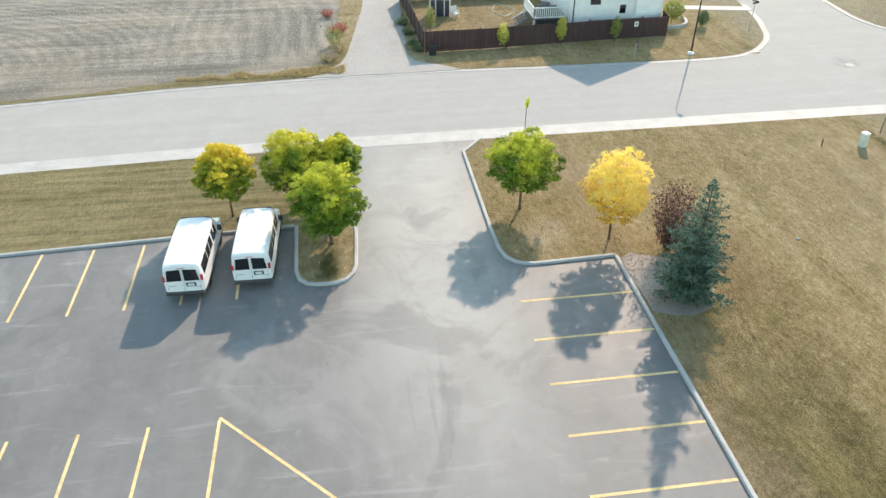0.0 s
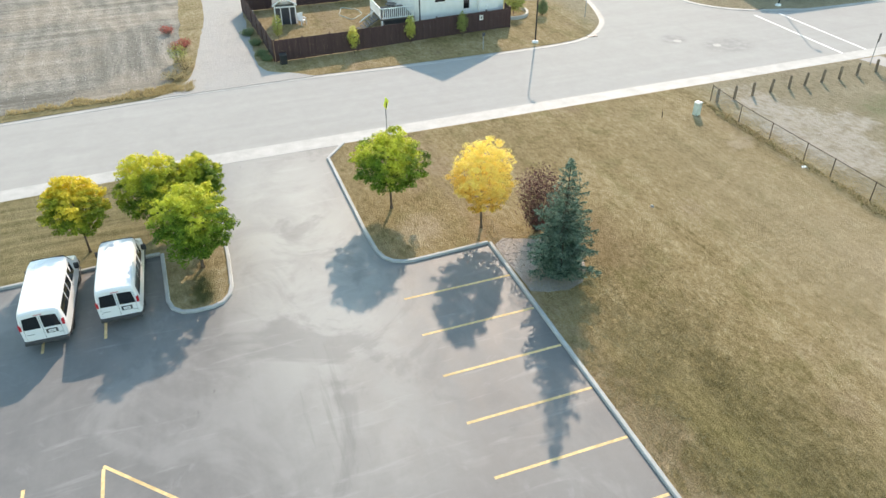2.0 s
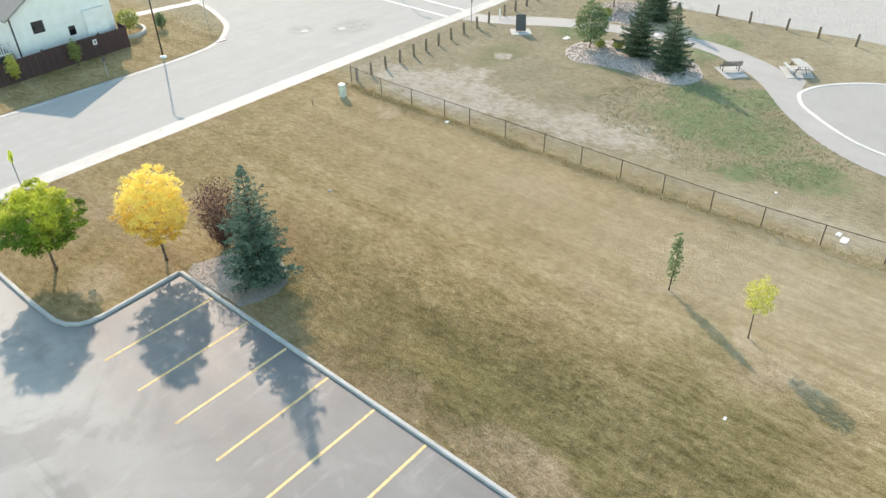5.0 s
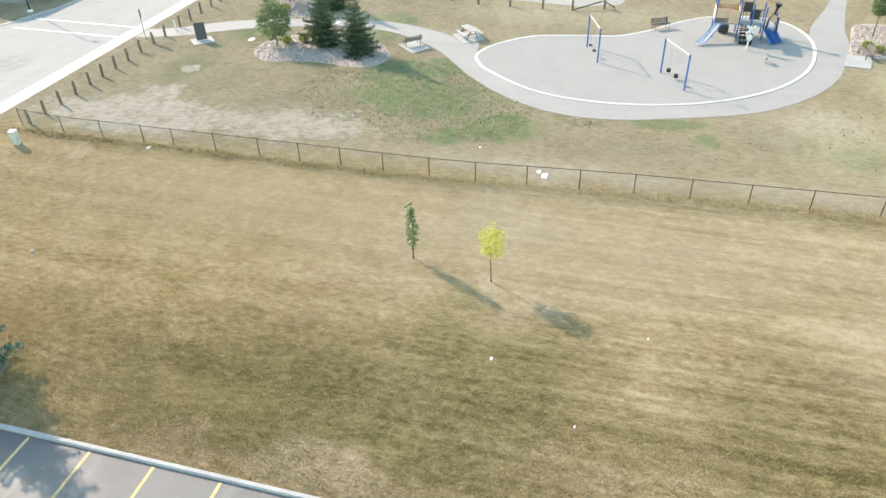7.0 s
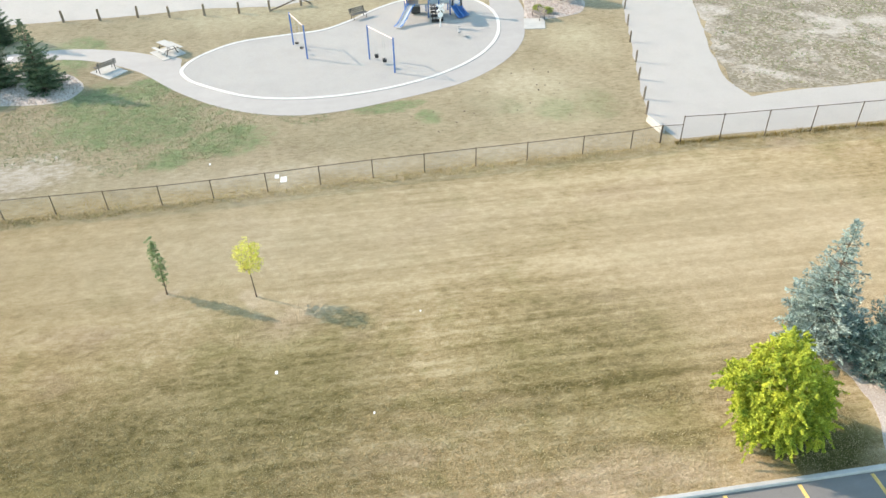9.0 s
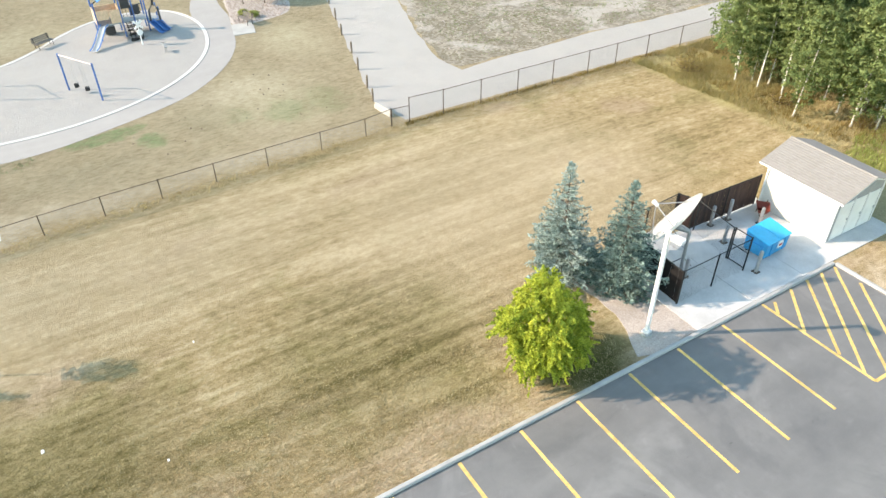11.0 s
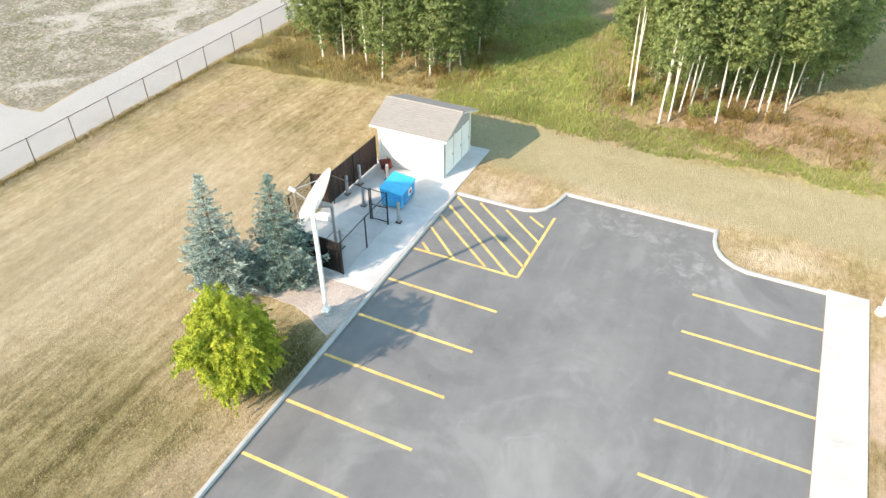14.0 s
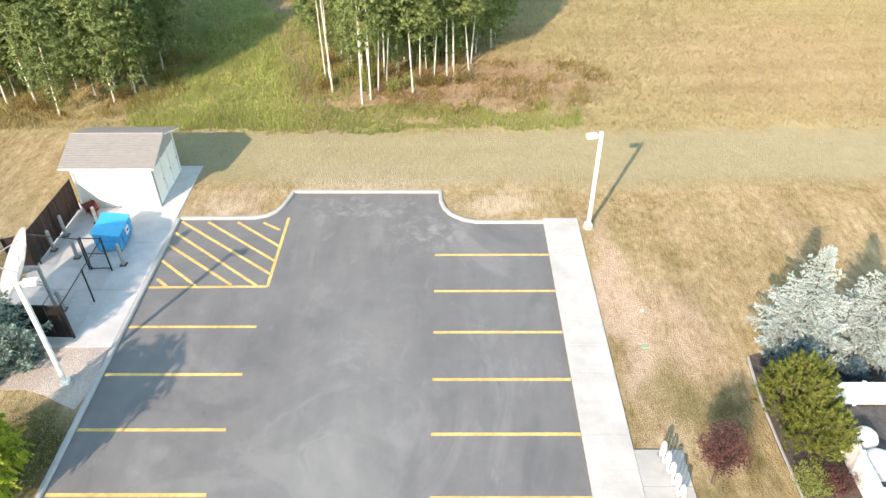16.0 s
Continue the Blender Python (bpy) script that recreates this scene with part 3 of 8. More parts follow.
L_TURN = foliage_material("yellow_green_leaves", (0.10, 0.165, 0.015), (0.33, 0.39, 0.036), (0.70, 0.56, 0.06), 0.96, 0.9, 0.32)
L_YELLOW = foliage_material("golden_leaves", (0.60, 0.39, 0.06), (0.93, 0.66, 0.15), (0.94, 0.72, 0.22), 0.95, 1.4, 0.42)
L_LIME = foliage_material("lime_yellow_leaves", (0.12, 0.205, 0.02), (0.63, 0.65, 0.085), None, 1.02, 1.2, 0.26)
L_PALE = foliage_material("pale_yellow_leaves", (0.50, 0.50, 0.10), (0.75, 0.72, 0.22), None, 0.9, 1.5, 0.5)
L_PURPLE = foliage_material("purple_leaves", (0.05, 0.024, 0.024), (0.20, 0.085, 0.08), None, 0.9, 1.4, 0.3)
L_SPRUCE = foliage_material("dark_blue_spruce_needles", (0.02, 0.05, 0.031), (0.30, 0.43, 0.32), None, 0.9, 4.5, 0.06)
L_BLUE = foliage_material("silver_blue_spruce_needles", (0.055, 0.10, 0.09), (0.60, 0.72, 0.66), None, 0.9, 4.5, 0.08)
L_MIDBLUE = foliage_material("grey_blue_spruce_needles", (0.022, 0.062, 0.055), (0.40, 0.54, 0.48), None, 0.9, 4.5, 0.08)
L_SILVER = foliage_material("pale_silver_spruce_needles", (0.33, 0.41, 0.395), (0.60, 0.665, 0.635), None, 0.9, 2.0, 0.15)
L_DEEP = foliage_material("deep_blue_spruce_needles", (0.05, 0.095, 0.13), (0.20, 0.30, 0.35), None, 0.9, 2.0, 0.25)
L_PINE = foliage_material("yellow_green_pine_needles", (0.055, 0.075, 0.014), (0.245, 0.275, 0.06), None, 0.9, 1.4, 0.12)
L_PARK = foliage_material("dark_green_spruce_needles", (0.05, 0.09, 0.05), (0.20, 0.28, 0.17), None, 0.9, 3.0, 0.12)
L_POPLAR = foliage_material("deep_green_leaves", (0.13, 0.19, 0.085), (0.28, 0.35, 0.18), None, 0.9, 1.5, 0.4)
L_ASPEN = foliage_material("grey_green_aspen_leaves", (0.08, 0.13, 0.042), (0.32, 0.38, 0.15), None, 0.9, 0.9, 0.4)
L_RED = foliage_material("red_shrub_leaves", (0.30, 0.06, 0.055), (0.55, 0.17, 0.14), None, 0.9, 1.2, 0.4)
L_WEED = foliage_material("weed_leaves", (0.22, 0.27, 0.075), (0.52, 0.545, 0.19), None, 0.9, 0.25, 0.5)
L_BRUSH = foliage_material("russet_brush_leaves", (0.16, 0.12, 0.035), (0.42, 0.31, 0.11), None, 0.9, 0.5, 0.4)
L_LAWN = foliage_material("lawn_blades", (0.25, 0.20, 0.10), (0.54, 0.45, 0.27), None, 0.9, 0.35, 0.03)
L_TURF = foliage_material("thin_turf_blades", (0.15, 0.185, 0.085), (0.33, 0.36, 0.20), None, 0.9, 0.25, 0.3)
L_DRYWEED = foliage_material("dry_weed_leaves", (0.25, 0.215, 0.085), (0.50, 0.425, 0.20), None, 0.9, 0.25, 0.4)
L_FRINGE = foliage_material("dark_fringe_blades", (0.15, 0.125, 0.05), (0.34, 0.28, 0.13), None, 0.9, 0.4, 0.15)
L_STRAW = foliage_material("straw_blades", (0.37, 0.30, 0.155), (0.51, 0.42, 0.24), None, 0.9, 0.25, 0.5)


# ---- mesh helpers ----
def shape(bm_or_mesh, name):
    if isinstance(bm_or_mesh, bpy.types.Mesh):
        return bm_or_mesh
    me = bpy.data.meshes.new(name)
    bm_or_mesh.to_mesh(me)
    bm_or_mesh.free()
    return me


def part(name, bm, material, parent=None, label="", smooth=False):
    me = shape(bm, name)
    if material and not me.materials:
        me.materials.append(material)
    if smooth:
        for p in me.polygons:
            p.use_smooth = True
    ob = new(name, me)
    ob.parent = parent
    return tagged(ob, label)


def thing(name, label, category, m=None, group="", kind=""):
    ob = new(name)
    ob.empty_display_size = 0.2
    if m is not None:
        ob.matrix_basis = m
    return tagged(ob, label, category, group, kind)


def box(bm, x0, y0, z0, x1, y1, z1, bevel=0.0, m=None):
    r = bmesh.ops.create_cube(bm, size=1.0, matrix=Matrix.LocRotScale(((x0 + x1) / 2, (y0 + y1) / 2, (z0 + z1) / 2), None, (abs(x1 - x0), abs(y1 - y0), abs(z1 - z0))))
    vs = r["verts"]
    if m is not None:
        bmesh.ops.transform(bm, matrix=m, verts=vs)
    if bevel:
        es = {e for v in vs for e in v.link_edges}
        bmesh.ops.bevel(bm, geom=list(es), offset=bevel, segments=2, affect="EDGES", profile=0.6)
    return bm


def boxed(*a, **k):
    return box(bmesh.new(), *a, **k)


def tube(bm, pts, radii, sides=8, caps=True):
    """A round bar through the points, with a radius at each."""
    pts = [Vector(p) for p in pts]
    if not isinstance(radii, (list, tuple)):
        radii = [radii] * len(pts)
    rings = []
    for i, p in enumerate(pts):
        d = (pts[min(i + 1, len(pts) - 1)] - pts[max(i - 1, 0)]).normalized()
        a = d.cross(Vector((0, 0, 1)) if abs(d.z) < 0.9 else Vector((1, 0, 0))).normalized()
        b = d.cross(a)
        rings.append([bm.verts.new(p + radii[i] * (math.cos(t) * a + math.sin(t) * b)) for t in (2 * math.pi * j / sides for j in range(sides))])
    for r, s in zip(rings, rings[1:]):
        for j in range(sides):
            bm.faces.new((r[j], r[(j + 1) % sides], s[(j + 1) % sides], s[j]))
    if caps:
        bm.faces.new(rings[0][::-1])
        bm.faces.new(rings[-1])
    return bm


def tubed(*a, **k):
    return tube(bmesh.new(), *a, **k)


def prism(outline, z0, z1, bm=None):
    """A flat slab with the given outline, from z0 up to z1."""
    bm = bm or bmesh.new()
    top = [bm.verts.new((x, y, z1)) for x, y in outline]
    bot = [bm.verts.new((x, y, z0)) for x, y in outline]
    n = len(outline)
    f = [bm.faces.new(top), bm.faces.new(bot[::-1])]
    for i in range(n):
        bm.faces.new((bot[i], bot[(i + 1) % n], top[(i + 1) % n], top[i]))
    bmesh.ops.recalc_face_normals(bm, faces=bm.faces)
    bmesh.ops.triangulate(bm, faces=f)
    return bm


def offset_line(pts, d, closed=False):
    """The line moved d to its left."""
    pts = [Vector(p).to_2d() for p in pts]
    out, n = [], len(pts)
    for i, p in enumerate(pts):
        a = pts[i - 1] if closed or i else None
        b = pts[(i + 1) % n] if closed or i < n - 1 else None
        d1 = (p - a).normalized() if a is not None else (b - p).normalized()
        d2 = (b - p).normalized() if b is not None else d1
        n1, n2 = Vector((-d1.y, d1.x)), Vector((-d2.y, d2.x))
        m = (n1 + n2).normalized()
        out.append(p + m * d / max(0.35, m.dot(n1)))
    return [tuple(p) for p in out]


def strip(pts, width, z0, z1, closed=False, bevel=0.02):
    """A bar of rectangular section with eased upper edges along a line; it lies to the left of the line."""
    bm = bmesh.new()
    cols = [(0, z0), (0, z1 - bevel), (bevel, z1), (width - bevel, z1), (width, z1 - bevel), (width, z0)]
    rings = [[bm.verts.new((*p, z)) for p in offset_line(pts, d, closed)] for d, z in cols]
    n = len(pts)
    for r, s in zip(rings, rings[1:]):
        for i in range(n if closed else n - 1):
            j = (i + 1) % n
            bm.faces.new((r[i], r[j], s[j], s[i]))
    if not closed:
        bm.faces.new([r[0] for r in rings])
        bm.faces.new([r[-1] for r in rings][::-1])
    bmesh.ops.recalc_face_normals(bm, faces=bm.faces)
    return bm


def curve_through(pts, closed=False, steps=5):
    """A smooth line through a few points."""
    pts = [Vector(p).to_2d() for p in pts]
    n, out = len(pts), []
    for i in range(n if closed else n - 1):
        p0 = pts[i - 1] if closed or i else pts[0]
        p1, p2 = pts[i], pts[(i + 1) % n]
        p3 = pts[(i + 2) % n] if closed or i + 2 < n else pts[-1]
        for s in range(steps):
            t = s / steps
            q = 0.5 * (2 * p1 + (p2 - p0) * t + (2 * p0 - 5 * p1 + 4 * p2 - p3) * t * t + (3 * p1 - p0 - 3 * p2 + p3) * t ** 3)
            out.append(tuple(q))
    if not closed:
        out.append(tuple(pts[-1]))
    return out


def inside(x, y, poly):
    hit, j = False, len(poly) - 1
    for i in range(len(poly)):
        (xi, yi), (xj, yj) = poly[i], poly[j]
        if (yi > y) != (yj > y) and x < (xj - xi) * (y - yi) / (yj - yi) + xi:
            hit = not hit
        j = i
    return hit


def ragged(poly, amount, step, seed):
    """The outline broken into short uneven edges."""
    rnd, out = random.Random(seed), []
    for a, b in zip(poly, poly[1:] + poly[:1]):
        n = max(1, int(math.dist(a, b) / step))
        for i in range(n):
            t = i / n
            out.append((a[0] + (b[0] - a[0]) * t + rnd.uniform(-amount, amount), a[1] + (b[1] - a[1]) * t + rnd.uniform(-amount, amount)))
    return out


def setting(name, bm, material, label="", category="", smooth=False):
    return tagged(part(name, bm, material, None, smooth=smooth), label, category, kind="structure")


# ---- the ground, the roads and the lot ----
from mathutils import geometry

GZ = 0.05
SOUTH_KERB = [(-5.4, -29.72), (-1.9, -29.72), (-1.2, -29.95), (-0.6, -30.4), (-0.2, -31.0), (0.0, -31.7), (0.05, -32.55), (7.92, -32.6), (8.0, -32.2), (8.2, -31.4), (8.5, -30.75), (8.95, -30.35), (9.6, -30.15), (13.48, -30.12)]
EAST_KERB = [(13.48, -30.12), (13.48, 29.15)]
DRIVE_KERB = [(13.48, 29.15), (9.3, 28.98), (8.7, 29.05), (8.2, 29.3), (7.8, 29.8), (7.6, 30.5), (7.5, 32.5), (7.46, 41.8), (8.9, 43.6)]
ISLAND_KERB = [(-0.3, 43.2), (0.1, 42.3), (0.22, 41.5), (0.36, 33.0), (0.26, 30.2), (0.1, 29.5), (-0.3, 28.95), (-0.85, 28.72), (-1.7, 28.7), (-2.3, 28.85), (-2.75, 29.3), (-2.95, 30.0), (-3.08, 34.2)]
NW_KERB = [(-3.08, 34.2), (-9.5, 33.9), (-18.2, 33.45), (-34, 32.7)]
LOT_POLY = SOUTH_KERB + EAST_KERB[1:] + DRIVE_KERB[1:] + [(8.9, 44.4), (-0.3, 44.4)] + ISLAND_KERB + NW_KERB[1:] + [(-34, -4), (-5.4, -4)]
ROAD_S = [(-160, 31.0), (-60, 38.9), (-21.3, 42.7), (-11.3, 43.2), (-5, 43.5), (20, 43.5), (60, 43.6), (240, 43.8)]
ROAD_N = [(-160, 41.0), (-60, 49.3), (-25, 53.9), (-13.2, 55.4), (-0.6, 56.3), (9, 56.4), (16, 56.1), (26.2, 55.95)]
CORNER_W = curve_through([(26.2, 55.95), (33.5, 56.4), (37.2, 59.0), (39.1, 62.6), (40.9, 70.3), (43.5, 92), (48, 150)], steps=4)
CORNER_E = curve_through([(56, 150), (52, 92), (50.3, 69), (50.1, 64.2), (51.0, 61.2), (53.6, 58.6), (57.7, 57.1), (63, 56.2), (90, 56.0), (240, 56.0)], steps=4)
ROAD_POLY = ROAD_S + CORNER_E[::-1] + CORNER_W[::-1] + ROAD_N[::-1][1:]


def ground_sheet():
    far = 1800
    loops = [[(-far, -far), (far, -far), (far, far), (-far, far)], LOT_POLY, ROAD_POLY]
    vs, es = [], []
    for lp in loops:
        k = len(vs)
        vs += [Vector(p) for p in lp]
        es += [(k + i, k + (i + 1) % len(lp)) for i in range(len(lp))]
    k = len(vs)
    vs += [Vector(p) for p in ((37.35, -far), (37.35, -19), (36.6, 0), (35.85, 10), (35.85, far))]
    es += [(k + i, k + i + 1) for i in range(4)]
    v, _, f, *_ = geometry.delaunay_2d_cdt(vs, es, [], 0, 1e-5)
    keep, thin = [], []
    for tri in f:
        x, y = sum(v[i].x for i in tri) / 3, sum(v[i].y for i in tri) / 3
        if not inside(x, y, LOT_POLY) and not inside(x, y, ROAD_POLY):
            keep.append(tri)
            thin.append(int(x > np.interp(y, (-19, 0, 10), (37.35, 36.6, 35.85))))
    me = bpy.data.meshes.new("ground")
    me.from_pydata([(p.x, p.y, GZ) for p in v], [], keep)
    me.polygons.foreach_set("material_index", thin)
    return me


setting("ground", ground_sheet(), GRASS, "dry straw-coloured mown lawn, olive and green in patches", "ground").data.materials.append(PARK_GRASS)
setting("parking_lot", prism([(-34.2, -4), (-5.5, -4), (-5.5, -29.8), (-2, -29.8), (-0.4, -30.5), (-0.05, -32.65), (7.98, -32.7), (9.0, -30.45), (13.55, -30.2), (13.55, 29.2), (9.2, 29.05), (7.6, 31),
        (7.55, 41.8), (9.0, 43.62), (9.0, 44.5), (-0.4, 44.5), (-0.4, 43.2), (0.14, 41.5), (0.28, 33), (0.1, 29.7), (-0.85, 28.85), (-1.7, 28.82), (-2.8, 29.6), (-3.0, 34.3), (-34.2, 32.85)], -0.25, 0.004), LOT,
        "dark grey asphalt parking lot with chalky stains", "parking lot")
setting("road", prism([(x, y - 0.25) for x, y in ROAD_S] + [(x + 0.1, y + 0.25) for x, y in CORNER_E[::-1]] + [(x - 0.2, y + 0.2) for x, y in CORNER_W[::-1]] + [(x, y + 0.25) for x, y in ROAD_N[::-1][1:]], -0.3, 0.0), ROAD,
        "sun-bleached pale grey asphalt road and side street", "road")
setting("gutter_south", strip([(x, y - 0.06) for x, y in ROAD_S], 1.6, -0.1, 0.014, bevel=0.005), GUTTER, "pale concrete gutter apron along the road", "gutter")
setting("gutter_north", strip([(x, y + 0.03) for x, y in (CORNER_W[::-1][8:] + ROAD_N[::-1][1:])], 0.55, -0.1, 0.022, bevel=0.02), ROLLED, "pale rolled concrete kerb of the road", "kerb")
setting("gutter_corner", strip([(x, y + 0.03) for x, y in CORNER_E[::-1][:-6]], 0.55, -0.1, 0.045, bevel=0.03), ROLLED, "pale rolled concrete kerb of the side street", "kerb")
for nm, line in (("kerb_south", SOUTH_KERB), ("kerb_east", EAST_KERB), ("kerb_drive", DRIVE_KERB), ("kerb_island", ISLAND_KERB), ("kerb_northwest", NW_KERB)):
    line = [(x, y) for x, y in line]
    setting(nm, strip(line[::-1], 0.2, -0.1, 0.135, bevel=0.035), KERB, "raised grey concrete kerb round the parking lot", "kerb")


# painted lines
def stripe_outline(a, b, width):
    a, b = Vector(a), Vector(b)
    d = (b - a).normalized()
    s = Vector((-d.y, d.x)) * width / 2
    return [tuple(a - s), tuple(b - s), tuple(b + s), tuple(a + s)]


def line_set(name, pairs, width, material, label):
    owner = thing(name, label, "road marking", kind="structure")
    for a, b in pairs:
        part("stripe", prism(stripe_outline(a, b, width), 0.0, 0.0085), material, owner)
    return owner


line_set("stall_lines_north_east", [((7.86, 26.23 - 2.755 * i), (13.42, 26.23 - 2.755 * i)) for i in range(6)], 0.125, PALE_YELLOW, "faded pale yellow stall lines on the asphalt")
line_set("stall_lines_south_east", [((7.85, -22.17 + 2.75 * i), (13.42, -22.17 + 2.75 * i)) for i in range(7)], 0.14, YELLOW, "yellow stall lines along the east kerb")
line_set("stall_lines_south_west", [((0.16, -27.15 + 2.67 * i), (-5.38, -27.15 + 2.67 * i)) for i in range(8)], 0.14, YELLOW, "yellow stall lines beside the sidewalk")
line_set("stall_lines_north_west", [((x, 33.4 + 0.03 * (x + 16)), (x + 0.1, 27.95 + 0.03 * (x + 16))) for x in (-21.3, -18.7, -16.07, -13.49, -10.94, -8.36, -5.74)], 0.125, PALE_YELLOW, "faded yellow stall lines before the vans")
line_set("stall_lines_middle", [((x, 20.6), (x, 10.0)) for x in (-18.75, -16.1, -13.48, -10.87, -8.25, -5.55)] + [((-5.55, 20.72), (-1.07, 16.37)), ((-1.07, 16.37), (-0.2, 15.3))], 0.125, PALE_YELLOW, "faded yellow lines of the middle stalls and their corner")
line_set("hatched_corner", [((13.42, -24.78), (7.9, -24.83)), ((7.9, -24.83), (7.86, -30.3)), ((13.23, -25.4), (12.61, -24.86)), ((13.44, -26.79), (11.27, -24.89)), ((13.46, -28.0), (9.6, -24.93)), ((13.46, -29.05), (8.42, -24.89)),
         ((13.4, -30.0), (7.9, -25.69)), ((12.0, -29.95), (7.95, -26.73)), ((10.45, -29.93), (7.95, -27.89)), ((9.1, -29.87), (8.15, -29.25))], 0.14, YELLOW, "yellow hatched no-parking corner by the pad")
line_set("crosswalk", [((53.15, 45.0), (53.4, 56.6)), ((55.75, 45.0), (56.0, 56.2))], 0.2, WHITE_LINE, "two white crosswalk lines over the road")

# sidewalk and pads
walk_owner = thing("sidewalk", "bleached pale concrete sidewalk beside the stalls", "sidewalk", kind="structure")
for i in range(11):
    y = -30.05 + i * 1.52
    part("panel", boxed(-7.16, y, -0.1, -5.4, y + 1.505, 0.12, 0.012), SIDEWALK, walk_owner)
for i in range(3):
    part("panel", boxed(-8.9, -15.7 + i * 1.52, -0.1, -7.17, -15.7 + i * 1.52 + 1.505, 0.118, 0.012), CONCRETE, walk_owner, "grey bike-rack pad")
pad = thing("service_pad", "pale concrete service pad with the bin and the dish", "pad", kind="structure")
for i, (y0, y1) in enumerate(((-20.9, -24.5), (-24.52, -28.1), (-28.12, -31.7), (-31.72, -35.4))):
    for x0, x1 in ((13.7, 16.6), (16.615, 20.2 if i < 1 else 19.45)):
        if i == 3 and x0 > 16:
            x1 = 19.2
        part("panel", boxed(x0, y0, -0.1, x1, y1, 0.09, 0.01), PADSLAB, pad)


def patch(name, outline, z, material, label, category, seed=1, amount=0.08, step=0.8):
    return setting(name, prism(ragged(outline, amount, step, seed), -0.1, z), material, label, category)


patch("garage_apron", [(6.35, 75.4), (7.3, 75.4), (8.6, 92), (7.0, 92)], 0.062, CONCRETE, "pale concrete apron beside the lane", "apron", 31, 0.0)
patch("alley_lane", [(-3.0, 56.0), (-1.2, 57.0), (-0.1, 59.0), (0.6, 62), (2.4, 75), (4, 120), (9, 120), (6.2, 74.5), (5.6, 60.2), (6.2, 58.6), (8.8, 57.1), (9.6, 56.25)], 0.056, ALLEY, "pale gravel lane between field and fence", "lane", 3)
patch("field", [(-140, 46.8), (-60, 50.0), (-25.2, 54.5), (-19, 55.3), (-13.4, 56.8), (-4.7, 57.4), (-1.6, 58.4), (-0.3, 61), (-0.3, 66.7), (0.2, 80), (2, 160), (-140, 160)], 0.058, SOIL, "bare grey tilled field", "field", 4, 0.15, 1.2)
patch("alley_east", [(37.9, -19.9), (41.4, -19.4), (44.9, -20.2), (54, -22.8), (64.5, -25.9), (100, -37), (100, -44), (63.2, -32.2), (50.8, -28.2), (45.6, -26.9), (42.9, -27.3), (43.2, -29.8), (43.6, -40.7), (43.2, -47.4), (44, -90), (37.9, -90)], 0.057, ALLEY,
      "pale gravel alley behind the fence", "alley", 5, 0.12, 1.2)
patch("rubble_lot", [(100, -44.2), (63.2, -32.4), (50.8, -28.4), (45.6, -27.1), (43.2, -27.6), (43.4, -29.8), (43.8, -40.7), (43.4, -47.4), (44.2, -90), (100, -90)], 0.06, RUBBLE, "weedy rubble ground beside the alley", "rubble", 6, 0.3, 1.0)
patch("far_lane", [(69.0, 27), (69.4, 18), (70.0, 12), (69.2, 6), (70.6, 2.4), (73.5, 1.5), (82, 3), (95, 30), (95, 43.5), (69, 43.5)], 0.057, ALLEY, "pale gravel yard beyond the park posts", "lane", 7, 0.12, 1.2)

# park paths and play area
RING = curve_through([(55.6, 12.9), (58.1, 11.8), (60.6, 9.0), (61.6, 4.8), (62.1, 2.0), (64.1, -0.6), (66.5, -2.8), (68.6, -5.7), (69.2, -9.4), (68.0, -12.0), (64.9, -13.4), (61.2, -13.5), (57.0, -12.4), (53.3, -10.0), (50.5, -6.5), (48.7, -2.1), (48.2, 2.8), (49.2, 7.2), (52.0, 11.0), (53.7, 12.4)], True, 5)
PATH_OUT = curve_through([(53.2, 43.4), (54.6, 39.3), (56.9, 35.4), (58.7, 30.5), (59.4, 22.6), (56.3, 16.8), (51.3, 12.6), (47.9, 9.0), (46.0, 5.2), (45.75, 1.5), (46.9, -3.0), (49.0, -8.3), (52.4, -12.1), (56.5, -14.5), (61.2, -15.7), (64.0, -16.3), (68.0, -16.6), (77.3, -18.3), (90, -21)], steps=5)
PATH_IN = curve_through([(90, -18.8), (76.0, -16.6), (68.0, -14.0), (66.0, -13.6)], steps=5) + [p for p in curve_through([(64.9, -13.3), (61.2, -13.4), (57.0, -12.3), (53.4, -9.9), (50.6, -6.4), (48.8, -2.0), (48.3, 2.8), (49.3, 7.2), (52.1, 10.9), (55.6, 12.8), (57.8, 13.2), (58.5, 14.8), (60.3, 18.0), (61.7, 23.3), (60.7, 31.4), (59.0, 36.7), (56.3, 41.0), (55.4, 43.4)], steps=5)]
setting("park_path", prism(PATH_OUT + PATH_IN, -0.1, 0.062), PATHWAY, "grey asphalt path that winds through the park", "path")
setting("play_surface", prism(offset_line(RING, -0.1, True), -0.1, 0.072), PEA, "grey pea-gravel playground surface", "playground")
setting("play_border", strip(RING, -0.27, -0.1, 0.088, True, bevel=-0.01), BORDER, "pale concrete border round the playground", "border")


